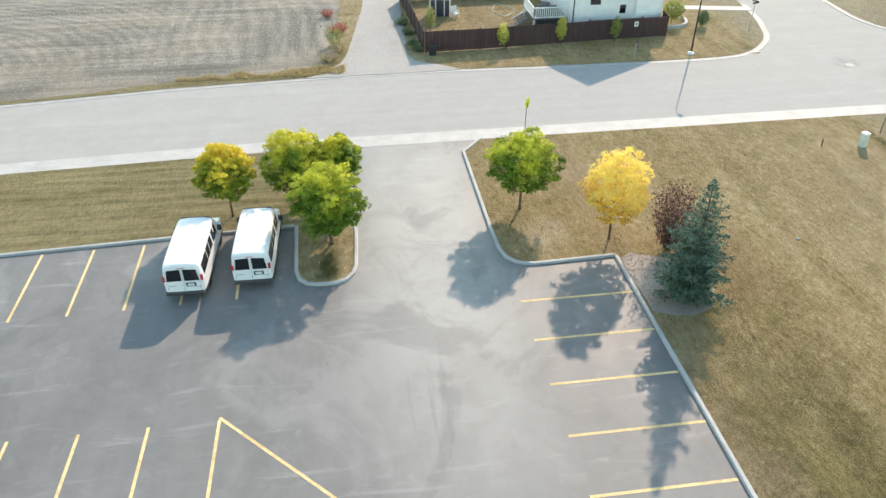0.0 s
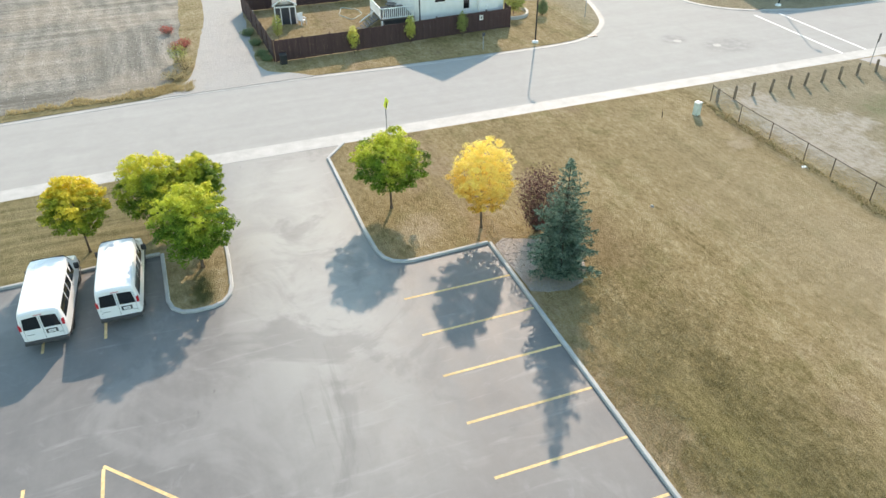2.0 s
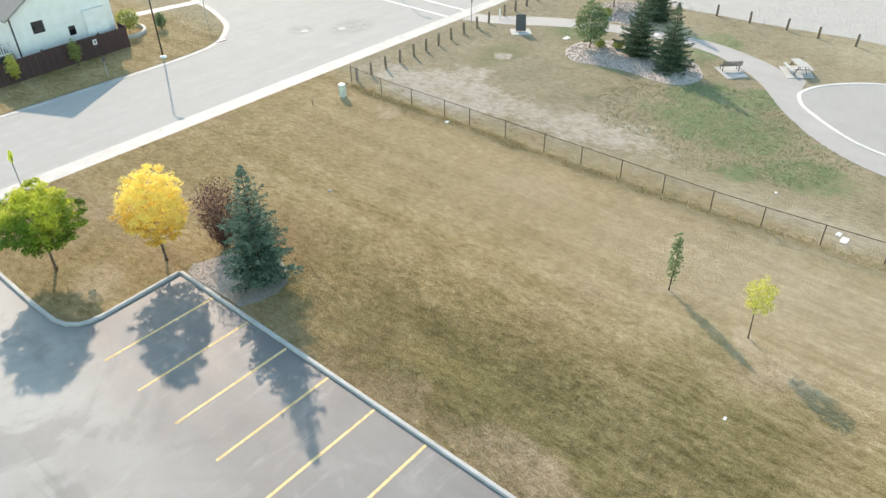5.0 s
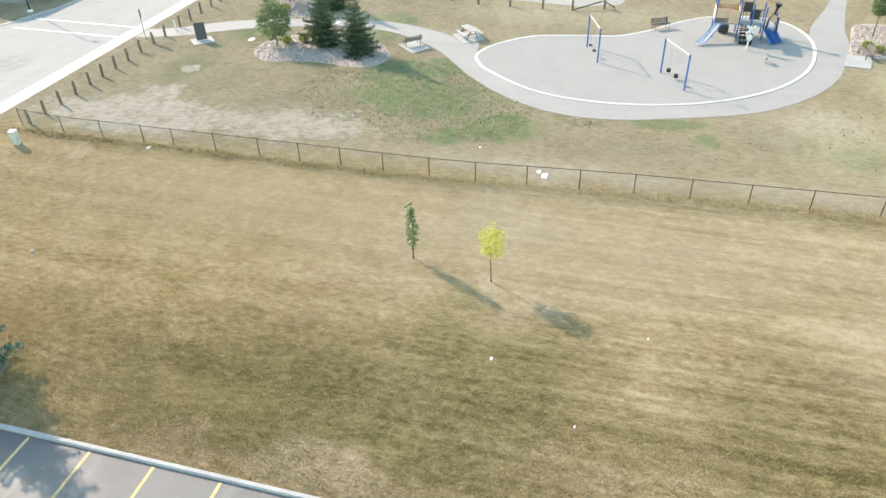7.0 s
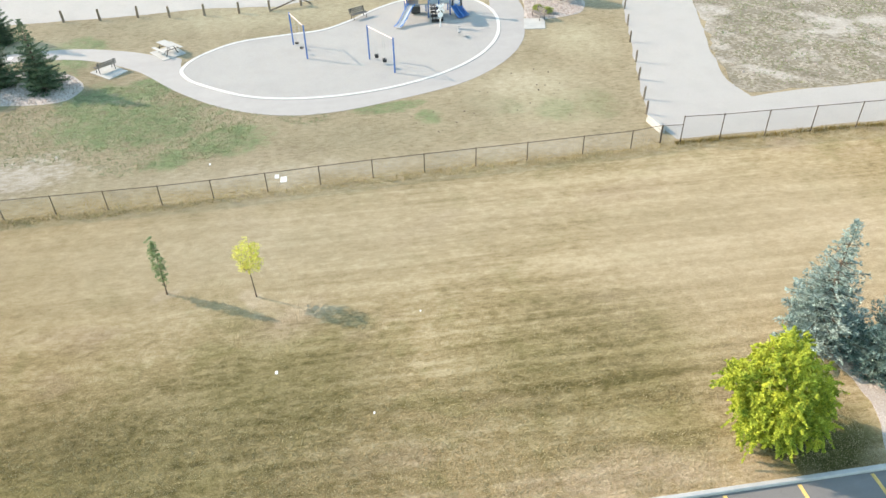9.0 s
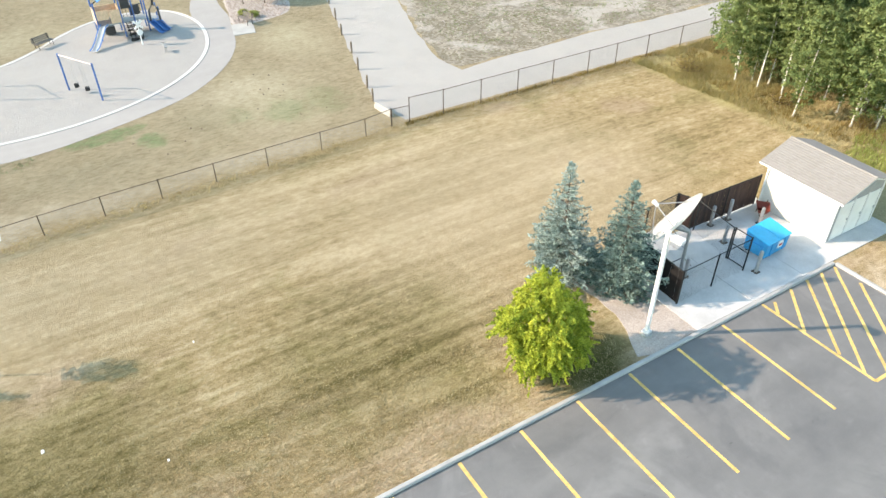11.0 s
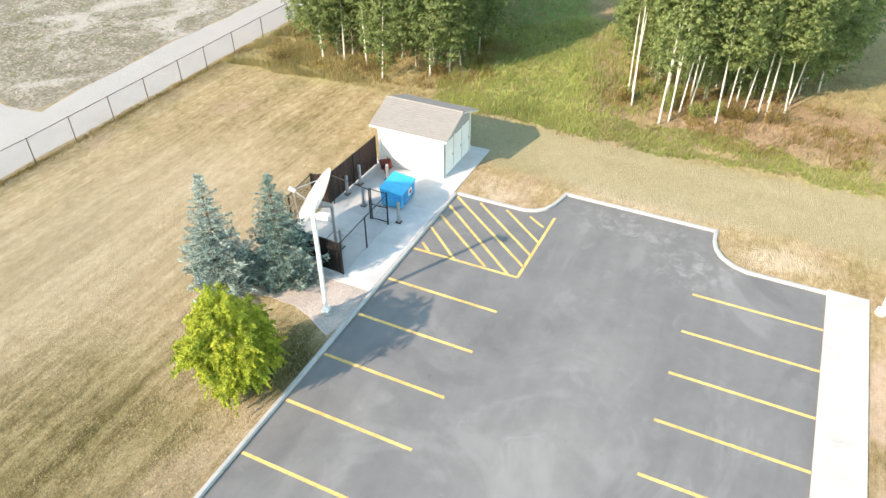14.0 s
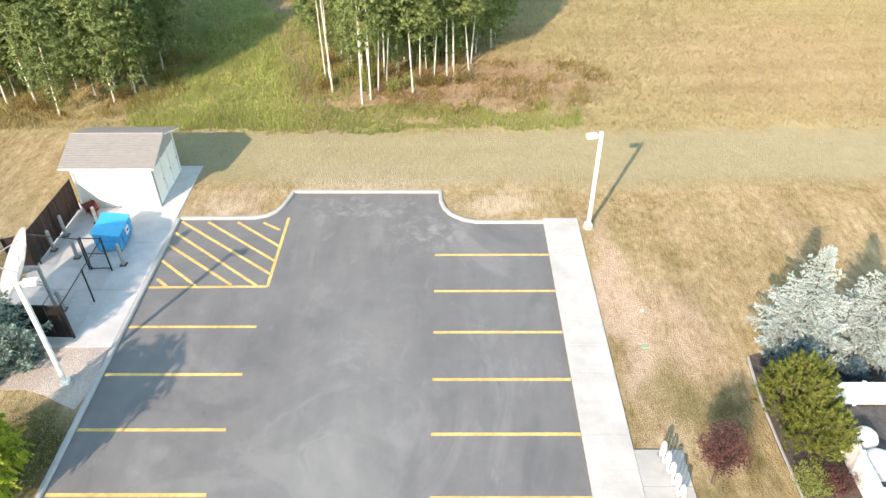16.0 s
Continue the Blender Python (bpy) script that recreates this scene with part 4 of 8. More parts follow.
# ---- trees ----
def leaf_cloud(name, centres, outward, sizes, rnd, aspect=0.55, lift=0.3):
    """Many small separate leaves, one four-cornered face each."""
    c = np.asarray(centres, float)
    n = len(c)
    nrm = np.asarray(outward, float) + rnd.normal(0, 0.55, (n, 3)) + (0, 0, lift)
    nrm /= np.linalg.norm(nrm, axis=1)[:, None] + 1e-9
    a = np.cross(nrm, rnd.normal(0, 1, (n, 3)))
    a /= np.linalg.norm(a, axis=1)[:, None] + 1e-9
    b = np.cross(nrm, a)
    s = np.asarray(sizes, float)[:, None]
    v = np.stack([c - a * s, c + b * s * aspect + nrm * s * 0.12, c + a * s, c - b * s * aspect + nrm * s * 0.12], 1).reshape(-1, 3)
    me = bpy.data.meshes.new(name)
    me.from_pydata(v.tolist(), [], np.arange(4 * n).reshape(-1, 4).tolist())
    return me


def spray_cloud(name, base, along, widths):
    """Needle sprays: narrow leaves from a base point along a vector."""
    base, along = np.asarray(base, float), np.asarray(along, float)
    n = len(base)
    up = np.tile((0.0, 0.0, 1.0), (n, 1)) + np.random.default_rng(5).normal(0, 0.5, (n, 3))
    side = np.cross(along, up)
    side /= np.linalg.norm(side, axis=1)[:, None] + 1e-9
    side *= np.asarray(widths, float)[:, None]
    lift = np.cross(side, along)
    lift /= np.linalg.norm(lift, axis=1)[:, None] + 1e-9
    v = np.stack([base, base + along * 0.45 + side + lift * 0.02, base + along, base + along * 0.45 - side + lift * 0.02], 1).reshape(-1, 3)
    me = bpy.data.meshes.new(name)
    me.from_pydata(v.tolist(), [], np.arange(4 * n).reshape(-1, 4).tolist())
    return me


def limbs(height, r0, crown_z, crown_r, seed, count=7, lean=0.05):
    rnd, bm = random.Random(seed), bmesh.new()
    lx, ly = rnd.uniform(-lean, lean), rnd.uniform(-lean, lean)
    pts = [(lx * z, ly * z, z) for z in (0, 0.25, height * 0.35, height * 0.6, height * 0.88)]
    tube(bm, pts, [r0 * 1.5, r0, r0 * 0.8, r0 * 0.5, r0 * 0.12], 9)
    for i in range(count):
        z = crown_z * (0.75 + 0.5 * rnd.random())
        a, l = rnd.uniform(0, 6.28), crown_r * rnd.uniform(0.6, 0.9)
        p = Vector((lx * z, ly * z, z))
        q = p + Vector((math.cos(a) * l * 0.5, math.sin(a) * l * 0.5, l * 0.35))
        e = p + Vector((math.cos(a) * l, math.sin(a) * l, l * 0.85))
        tube(bm, [p, q, e], [r0 * 0.4, r0 * 0.25, r0 * 0.06], 6)
    return bm


def broadleaf(name, label, x, y, height, radius, crown_base, leafmat, seed, leaf=0.13, per=40, trunk_r=0.07, squash=1.0, group="", gap=0.0, drop=0.0, boughs=7, slim=0.5, tight=0.19, lobe=0.26, frond=0.0):
    rnd = np.random.default_rng(seed)
    cz, rz = (height + crown_base) / 2, (height - crown_base) / 2
    owner = thing(name, label, "tree", pose(x, y, GZ, 0, 0, rnd.uniform(0, 360)), group)
    part("trunk", limbs(height * 0.93, trunk_r, crown_base + 0.2, radius, seed, boughs), BARK, owner, smooth=True)
    pts, out, sz = [], [], []
    # the crown is a lobed shell of leaf clumps with looser clumps inside, and gaps where the twigs are bare
    step = min(0.40, max(0.13, radius * tight))
    shift = Vector((seed * 1.7, seed * 0.9, seed * 0.31))
    for shell, share in ((1.0, 1.0), (0.76, 1.0), (0.48, 0.9)):
        n = max(14, int(10.5 * radius * (radius + rz) / 2 * shell * shell / (step * step) * share))
        for i in range(n):
            h = 1 - 2 * (i + 0.5) / n
            a = 2.39996 * i
            d = np.array([math.cos(a) * math.sqrt(1 - h * h), math.sin(a) * math.sqrt(1 - h * h), h]) + rnd.normal(0, 0.09, 3)
            d /= np.linalg.norm(d)
            v = Vector(d)
            bare = noise.noise(v * 2.6 + shift)
            if bare < -0.33 + gap and shell > 0.9:
                continue
            swell = 0.84 + lobe * noise.noise(v * 1.5 + shift) + 0.20 * noise.noise(v * 3.6 + shift)
            taper = 1.0 - 0.20 * max(0.0, d[2]) * squash
            q = min(1.05, swell) * shell * rnd.uniform(0.93, 1.05)
            c = np.array([d[0] * radius * q * taper, d[1] * radius * q * taper, cz + d[2] * rz * min(1.0, q) - drop * (1 - abs(d[2])) * q])
            k = max(5, int(per * rnd.uniform(0.6, 1.15) * (1.0 if shell > 0.9 else 0.75)))
            u = rnd.normal(0, 1, (k, 3))
            u[:, 2] = np.abs(u[:, 2]) * 0.9 - 0.25
            u = u / np.linalg.norm(u, axis=1)[:, None] + d * 0.35
            cr = step * rnd.uniform(0.48, 0.82)
            if frond:
                t = rnd.uniform(0, 1, (k, 1))
                way = d * (0.7, 0.7, 0.4) + rnd.normal(0, 0.55, 3)
                pts.append(c + way * t * frond - np.array((0, 0, 1.0)) * t * t * frond * 0.6 + rnd.normal(0, 0.045, (k, 3)) * (1.25 - t))
            else:
                pts.append(c + u * rnd.uniform(0.5, 1.0, (k, 1)) * cr * (1, 1, 0.7))
            out.append(u * 0.9 + (0, 0, 0.35))
            sz.append(leaf * rnd.uniform(0.6, 1.25, k))
    part("crown", leaf_cloud(name + "_crown", np.concatenate(pts), np.concatenate(out), np.concatenate(sz), rnd, slim), leafmat, owner)
    return owner


def spruce(name, label, x, y, height, radius, leafmat, seed, group="", whorls=13, base=0.12, power=0.92, tip_len=0.125, foot=0.62, category="tree"):
    """Separate tiers of flat boughs that sag and turn up at the end; each is a fan of branchlets set with needle sprays."""
    rnd = np.random.default_rng(seed)
    owner = thing(name, label, category, pose(x, y, GZ, 0, 0, rnd.uniform(0, 360)), group)
    bm = tubed([(0, 0, 0), (0, 0, height * 0.5), (0, 0, height * 0.98)], [radius * 0.07, radius * 0.03, 0.008], 8)
    bases, alongs, ws = [], [], []

    def bough(zz, a, l, slope, f):
        d, side = np.array([math.cos(a), math.sin(a), 0.0]), np.array([-math.sin(a), math.cos(a), 0.0])
        at = lambda s: np.array([0, 0, zz]) + d * l * s + (0, 0, l * (slope * s + 0.24 * s * s))
        if l > 0.4:
            tube(bm, [at(0), at(0.5), at(0.95)], [0.024, 0.014, 0.005], 4, False)
        m = max(3, int(l / 0.15))
        for q in range(m):
            s = (q + 0.7 + 0.3 * rnd.random()) / m
            p = at(s)
            reach = min(0.48, 0.40 * l * (1.06 - s) + 0.09) * rnd.uniform(0.7, 1.2)
            for sgn in (-1, 1):
                tw = d * 0.8 + side * sgn * 0.75 + (0, 0, slope * 0.5 + 0.1)
                k = max(2, int(reach / 0.07))
                for e in range(k):
                    g = (e + rnd.random()) / k
                    o = p + tw * reach * g - (0, 0, 0.12 * reach * g)
                    for _ in range(4):
                        v = rnd.normal(0, 0.38, 3) + tw * 0.85 + (0, 0, rnd.uniform(0.0, 0.65))
                        bases.append(o + rnd.normal(0, 0.02, 3))
                        alongs.append(v * tip_len * (1.08 - 0.62 * f) * rnd.uniform(0.65, 1.15))
                        ws.append(0.25 * tip_len * (1.05 - 0.4 * f) * rnd.uniform(0.7, 1.3))
        for _ in range(5):
            bases.append(at(0.95))
            alongs.append((d * 0.9 + rnd.normal(0, 0.3, 3) + (0, 0, 0.5)) * tip_len * (1.35 - 0.75 * f))
            ws.append(0.03 * (1.1 - 0.5 * f))

    gap = (height * 0.93 - base) / (whorls - 1)
    for i in range(whorls):
        f = i / (whorls - 1)
        z = base + (height * 0.95 - base) * f ** 0.95
        length = radius * 1.06 * (1 - z / height) ** power * min(1.0, foot + 2.2 * z / height)
        count = max(5, int(round(9.4 * (1 - 0.40 * f))))
        turn = rnd.uniform(0, 6.283)
        for j in range(count):
            bough(z + rnd.uniform(-0.07, 0.07), turn + 6.283 * (j + rnd.uniform(-0.22, 0.22)) / count, length * rnd.choice((0.66, 0.84, 0.98, 1.08, 1.22)) * rnd.uniform(0.93, 1.07), -0.20 + 0.5 * f * f + rnd.uniform(-0.06, 0.06), f)
        for j in range(count - 3):
            bough(z + gap * 0.5, turn + 6.283 * (j + rnd.random()) / (count - 3), length * rnd.uniform(0.3, 0.52), -0.05 + 0.45 * f, f)
    for q in range(60):
        zt = height * rnd.uniform(0.86, 1.0)
        r = rnd.uniform(0, 6.283)
        w = 0.07 * (1.1 - (zt / height - 0.86) / 0.14)
        bases.append((0, 0, zt))
        alongs.append((w * math.cos(r), w * math.sin(r), 0.10))
        ws.append(0.018)
    part("trunk", bm, BARK, owner)
    part("crown", spray_cloud(name + "_crown", bases, alongs, ws), leafmat, owner)
    return owner


def mugo_pine(label, x, y, height, radius, seed):
    """A dome of upright needle tufts, each a bottle brush of sprays round a shoot."""
    rnd = np.random.default_rng(seed)
    owner = thing("pine_bush", label, "bush", pose(x, y, GZ), "mugo pines")
    bases, alongs, ws = [], [], []
    bm = bmesh.new()
    shift = Vector((seed, seed * 0.4, 0))
    for shell, n in ((1.0, int(260 * radius * height / 3)), (0.8, int(130 * radius * height / 3))):
        for i in range(n):
            h = 1 - 1.25 * (i + 0.5) / n
            a = 2.39996 * i
            w = math.sqrt(max(0.0, 1 - h * h))
            d = np.array([math.cos(a) * w, math.sin(a) * w, h]) + rnd.normal(0, 0.06, 3)
            q = shell * (0.86 + 0.30 * noise.noise(Vector(d) * 2.2 + shift)) * rnd.uniform(0.92, 1.06)
            p = np.array([d[0] * radius * q, d[1] * radius * q, max(0.12, height * 0.42 + d[2] * height * 0.55 * q)])
            grow = d * 0.65 + (0, 0, 0.75)
            grow /= np.linalg.norm(grow)
            l = rnd.uniform(0.20, 0.34)
            if i % 4 == 0:
                tube(bm, [(0, 0, 0.1), tuple(p * (0.5, 0.5, 0.6)), tuple(p)], [0.03, 0.02, 0.008], 4, False)
            for e in range(56):
                g = rnd.random()
                bases.append(p + grow * l * (g - 0.3))
                v = rnd.normal(0, 0.75, 3) * (1.1 - 0.5 * g) + grow * 0.9
                alongs.append(v * 0.085)
                ws.append(0.014 * rnd.uniform(0.7, 1.3))
    part("trunk", bm, BARK, owner)
    part("crown", spray_cloud("pine_crown", bases, alongs, ws), L_PINE, owner)
    return owner


def twiggy(name, label, x, y, height, radius, leafmat, seed, stems=34, per=70, leaf=0.05, base=0.3, trunk=0.0, group="", category="tree", loose=0.085):
    """A loose bush of steep thin stems with small leaves along their upper parts."""
    rnd = np.random.default_rng(seed)
    owner = thing(name, label, category, pose(x, y, GZ), group)
    bm, pts, out, sz = bmesh.new(), [], [], []
    if trunk:
        tube(bm, [(0, 0, 0), (0, 0, trunk * 0.6), (0, 0, trunk)], [0.055, 0.045, 0.035], 8)
    for i in range(stems):
        a, q = 2.39996 * i + rnd.uniform(-0.3, 0.3), math.sqrt((i + 0.5) / stems)
        top = height * (1.0 - 0.38 * q * q) * rnd.uniform(0.86, 1.03)
        e = np.array([math.cos(a) * radius * q, math.sin(a) * radius * q, top])
        o = np.array([0.1 * math.cos(a), 0.1 * math.sin(a), trunk])
        mid = o + (e - o) * (0.78, 0.78, 0.40) + rnd.normal(0, 0.05, 3)
        at = lambda s: o * (1 - s) ** 2 + mid * 2 * s * (1 - s) + e * s * s
        tube(bm, [tuple(at(s)) for s in (0, 0.35, 0.7, 1.0)], [0.018, 0.013, 0.008, 0.003], 4, False)
        for k in range(per):
            s = base + (1 - base) * rnd.random() ** 0.8
            p = at(s) + rnd.normal(0, loose, 3)
            pts.append(p)
            out.append(rnd.normal(0, 0.5, 3) + (0, 0, 0.5))
            sz.append(leaf * rnd.uniform(0.6, 1.3))
    part("trunk", bm, BARK, owner)
    part("crown", leaf_cloud(name + "_crown", pts, out, sz, rnd, 0.55), leafmat, owner)
    return owner


broadleaf("deciduous_tree", "young street tree with yellow-green leaves behind the van", -6.55, 35.8, 4.5, 1.68, 1.35, L_TURN, 11, 0.07, 58, 0.055)
broadleaf("deciduous_tree", "rounded tree with green leaves turning yellow, behind the van", -2.85, 36.8, 4.6, 1.95, 0.95, L_GREEN2, 12, 0.07, 60, 0.07)
broadleaf("deciduous_tree", "leafy tree, green with yellow top, in the kerbed island", -0.55, 37.0, 4.0, 1.5, 0.9, L_GREEN2, 19, 0.07, 60, 0.07)
broadleaf("deciduous_tree", "dense dark green tree in the kerbed island", -1.05, 32.3, 5.0, 1.95, 0.7, L_GREEN, 13, 0.07, 66, 0.08)
broadleaf("deciduous_tree", "round green tree with a yellow-tinged top on the lawn", 9.65, 34.4, 4.85, 2.2, 1.35, L_GREEN, 14, 0.07, 62, 0.07)
broadleaf("golden_tree", "bright golden-yellow autumn tree on the dry lawn", 13.7, 30.7, 5.3, 1.85, 1.35, L_YELLOW, 115, 0.056, 62, 0.065, gap=0.06, lobe=0.34)
twiggy("purple_tree", "thin upright purple-leaved shrub tree beside the spruce", 16.45, 29.35, 4.35, 1.3, L_PURPLE, 16, 64, 62, 0.055, 0.12, loose=0.16)
broadleaf("lime_tree", "bushy lime-yellow tree at the edge of the lot", 15.4, -13.6, 5.0, 1.85, 0.4, L_LIME, 17, 0.062, 90, 0.08, drop=0.25, slim=0.4, lobe=0.42, tight=0.13, gap=0.05, frond=0.36)
broadleaf("sapling", "thin upright green sapling standing on the lawn", 27.8, 9.66, 3.6, 0.33, 0.25, L_POPLAR, 18, 0.05, 9, 0.03, group="saplings", squash=2.4, gap=0.34)
broadleaf("sapling", "small pale yellow sapling on a bare stem", 26.9, 5.45, 3.35, 0.74, 1.4, L_PALE, 20, 0.045, 8, 0.028, group="saplings", gap=0.34)
spruce("spruce_tree", "dark blue-green spruce in the gravel bed", 15.72, 25.3, 6.5, 1.85, L_SPRUCE, 21, whorls=15, base=0.4, power=0.82, foot=0.6)
spruce("spruce_tree", "silver-blue spruce beside the service pad", 19.9, -18.2, 6.2, 1.9, L_BLUE, 22, "blue spruces", 14)
spruce("spruce_tree", "darker blue-green spruce against the screen fence", 17.75, -19.95, 5.8, 1.85, L_MIDBLUE, 23, "blue spruces", 14)
spruce("spruce_tree", "pale silver spruce at the edge of the planting bed", -14.6, -20.6, 5.5, 1.95, L_SILVER, 24, "silver spruces", 17, tip_len=0.115)
spruce("spruce_tree", "pale silver spruce behind the white wall", -17.5, -20.5, 5.2, 1.95, L_SILVER, 25, "silver spruces", 17, tip_len=0.115)
spruce("low_spruce", "small dark blue spruce under the silver ones", -14.0, -19.0, 2.0, 1.1, L_DEEP, 28, "low blue spruces", 7)
spruce("low_spruce", "small dark blue spruce at the foot of the silver one", -16.4, -19.2, 0.9, 0.9, L_DEEP, 128, "low blue spruces", 5)
mugo_pine("dense yellow-green mugo pine in the bed", -13.2, -17.1, 3.1, 1.3, 26)
mugo_pine("yellow-green mugo pine, lower, beside its twin", -13.4, -15.65, 2.6, 1.2, 27)
twiggy("purple_tree", "small purple-leaved tree by the bike rack", -9.6, -14.35, 3.3, 0.88, L_PURPLE, 29, 54, 84, 0.042, 0.12, 1.25, loose=0.13)
twiggy("purple_shrub", "low dark purple shrub beside the pine", -13.75, -14.15, 0.95, 0.6, L_PURPLE, 30, 26, 60, 0.04, 0.05, category="shrub")
twiggy("low_shrub", "low variegated yellow-green shrub in the bed", -12.95, -14.2, 0.7, 0.75, L_WEED, 31, 40, 60, 0.035, 0.05, category="shrub")
# park planting
spruce("spruce_tree", "dark green spruce in the stone bed of the park", 55.0, 26.0, 5.4, 1.9, L_PARK, 32, "park spruces", 12)
spruce("spruce_tree", "dark green spruce in the stone bed of the park", 53.6, 22.4, 5.2, 1.8, L_PARK, 33, "park spruces", 12)
broadleaf("park_tree", "small leafy tree in the stone bed", 54.0, 29.9, 4.0, 1.6, 0.5, L_POPLAR, 34, 0.08, 20, 0.05)
broadleaf("park_tree", "small leafy tree beyond the park path", 65.3, 34.0, 4.6, 1.9, 0.8, L_POPLAR, 35, 0.10, 12, 0.05)
spruce("spruce_tree", "dark green spruce in the stone bed beyond the path", 64.2, 29.0, 5.0, 1.8, L_PARK, 36, "park spruces", 12)
broadleaf("park_tree", "small leafy tree in the stone bed near the bench pad", 65.3, -20.2, 3.3, 1.3, 0.7, L_POPLAR, 37, 0.09, 12, 0.05)
broadleaf("park_tree", "thin young tree in the stone bed near the bench pad", 66.0, -18.4, 3.4, 0.9, 1.6, L_POPLAR, 38, 0.09, 8, 0.04)
for i, (x, y) in enumerate(((54.7, 29.3), (55.4, 28.0), (63.0, -17.4), (62.2, -18.1), (62.9, 33.4), (61.9, 33.0))):
    broadleaf("low_shrub", "low rounded brownish shrub in a stone bed", x, y, 0.6, 0.5, 0.05, L_WEED, 40 + i, 0.06, 6, 0.02, group="bed shrubs")
# yard saplings along the house fence
for i, (x, y, h, mt) in enumerate(((13.95, 60.3, 2.5, L_PALE), (19.3, 60.9, 2.6, L_PALE), (24.3, 61.0, 2.3, L_WEED), (8.3, 65.9, 2.5, L_WEED))):
    broadleaf("sapling", "narrow young tree beside the brown fence", x, y, h, 0.52, 0.3, mt, 50 + i, 0.055, 5, 0.025, group="fence saplings", gap=0.22)
broadleaf("garden_shrub", "leafy shrub in the round planter", 31.4, 65.3, 2.2, 1.1, 0.3, L_WEED, 55, 0.08, 10, 0.03)
broadleaf("garden_shrub", "green shrub on the corner lawn", 33.9, 64.0, 1.5, 0.55, 0.1, L_POPLAR, 56, 0.07, 7, 0.03)
for i, (x, y) in enumerate(((-1.2, 71.7), (0.1, 67.2), (-0.5, 66.6))):
    twiggy("red_shrub", "small reddish shrub at the field edge", x, y, 0.8, 0.75, L_RED, 58 + 3 * i, 20, 34, 0.05, 0.3, group="red shrubs", category="shrub")
for i, (x, y, h, r, mt) in enumerate(((-0.5, 63.4, 2.0, 0.75, L_WEED), (-0.2, 61.6, 1.3, 0.8, L_STRAW), (-1.0, 59.6, 0.9, 0.9, L_STRAW), (6.3, 62.5, 0.6, 0.5, L_POPLAR), (6.2, 65.5, 0.6, 0.5, L_POPLAR), (6.6, 61.2, 0.5, 0.5, L_POPLAR), (5.9, 68.5, 0.7, 0.6, L_POPLAR))):
    twiggy("roadside_weed", "clump of weeds at the lane edge", x, y, h * 0.9, r * 1.2, mt, 60 + i, 26, 44, 0.05, 0.1, group="lane weeds", category="weed")


def aspen(label, x, y, height, radius, seed, crown_base):
    return broadleaf("aspen_tree", label, x, y, height, radius, crown_base, L_ASPEN, seed, 0.10, 18, 0.06, 1.6, "aspen grove", boughs=0, gap=0.12)


def aspen_kind(seed, height, radius, crown_base):
    ob = aspen("slender white-barked aspen with grey-green leaves", 0, 0, height, radius, seed, crown_base)
    for o in ob.children:
        if o.name.startswith("trunk"):
            o.data.materials.clear()
            o.data.materials.append(ASPENBARK)
    return ob


KINDS = [aspen_kind(70, 10.5, 1.9, 3.2), aspen_kind(71, 9.5, 1.8, 2.8), aspen_kind(72, 11.5, 2.0, 4.2), aspen_kind(73, 8.6, 2.0, 0.7), aspen_kind(74, 12.0, 2.0, 4.6), aspen_kind(75, 13.0, 1.7, 6.6)]
rnd = random.Random(7)


def grove(spots, low):
    for x, y in spots:
        k = KINDS[5 if low < 0.5 and x > 5 and y > -46.6 else rnd.choice((0, 2, 4, 2)) if low < 0.5 and y > -48.5 else 3 if rnd.random() < low else rnd.randrange(3)]
        s = rnd.uniform(0.85, 1.12)
        copy_thing(k, pose(x, y, GZ, rnd.uniform(-3, 3), rnd.uniform(-3, 3), rnd.uniform(0, 360)) @ Matrix.Diagonal((s, s, s, 1)))


GROVE_A = [(24.8, -41.8), (21.9, -43.7), (20.8, -44.7), (20.6, -46.2), (21.4, -45.6), (23.6, -44.7), (20.2, -48.8)]
while len(GROVE_A) < 84:
    x, y = rnd.uniform(20, 37), rnd.uniform(-62, -42)
    if (x - 28) ** 2 / 66 + (y + 52) ** 2 / 92 < 1 and all(math.dist((x, y), q) > 0.95 for q in GROVE_A):
        GROVE_A.append((x, y))
GROVE_B = [(7.4, -45.0), (8.0, -46.3), (7.7, -46.0), (5.2, -43.1), (4.7, -43.8), (4.3, -45.3), (3.8, -46.1), (1.9, -44.7), (1.1, -48.6), (0.5, -47.4), (-0.4, -47.4), (-0.9, -47.4)]
while len(GROVE_B) < 64:
    x, y = rnd.uniform(-3, 9), rnd.uniform(-60, -46)
    if (x - 2.5) ** 2 / 40 + (y + 53) ** 2 / 56 < 1 and all(math.dist((x, y), q) > 1.0 for q in GROVE_B):
        GROVE_B.append((x, y))
grove(GROVE_A, 0.8)
grove(GROVE_B, 0.4)
for x, y in ((6.4, -48.2), (5.0, -48.8), (3.2, -48.0), (1.8, -49.4), (6.0, -50.6), (0.2, -50.0), (-0.8, -49.4), (4.4, -50.4), (2.6, -50.8), (-1.8, -50.4)):
    s = rnd.uniform(0.42, 0.62)
    copy_thing(KINDS[3], pose(x, y, GZ, 0, 0, rnd.uniform(0, 360)) @ Matrix.Diagonal((s, s, s, 1)))
grove([(-2.6, -51.6), (-3.8, -52.6), (-2.2, -53.4), (-4.2, -54.4), (-3.2, -55.8), (-0.6, -51.2), (-1.6, -52.4), (2.2, -51.0), (3.6, -52.2), (-4.8, -56.6)], 1.0)
for k in KINDS:
    k.location = (rnd.uniform(24, 29), rnd.uniform(-56, -50), GZ)


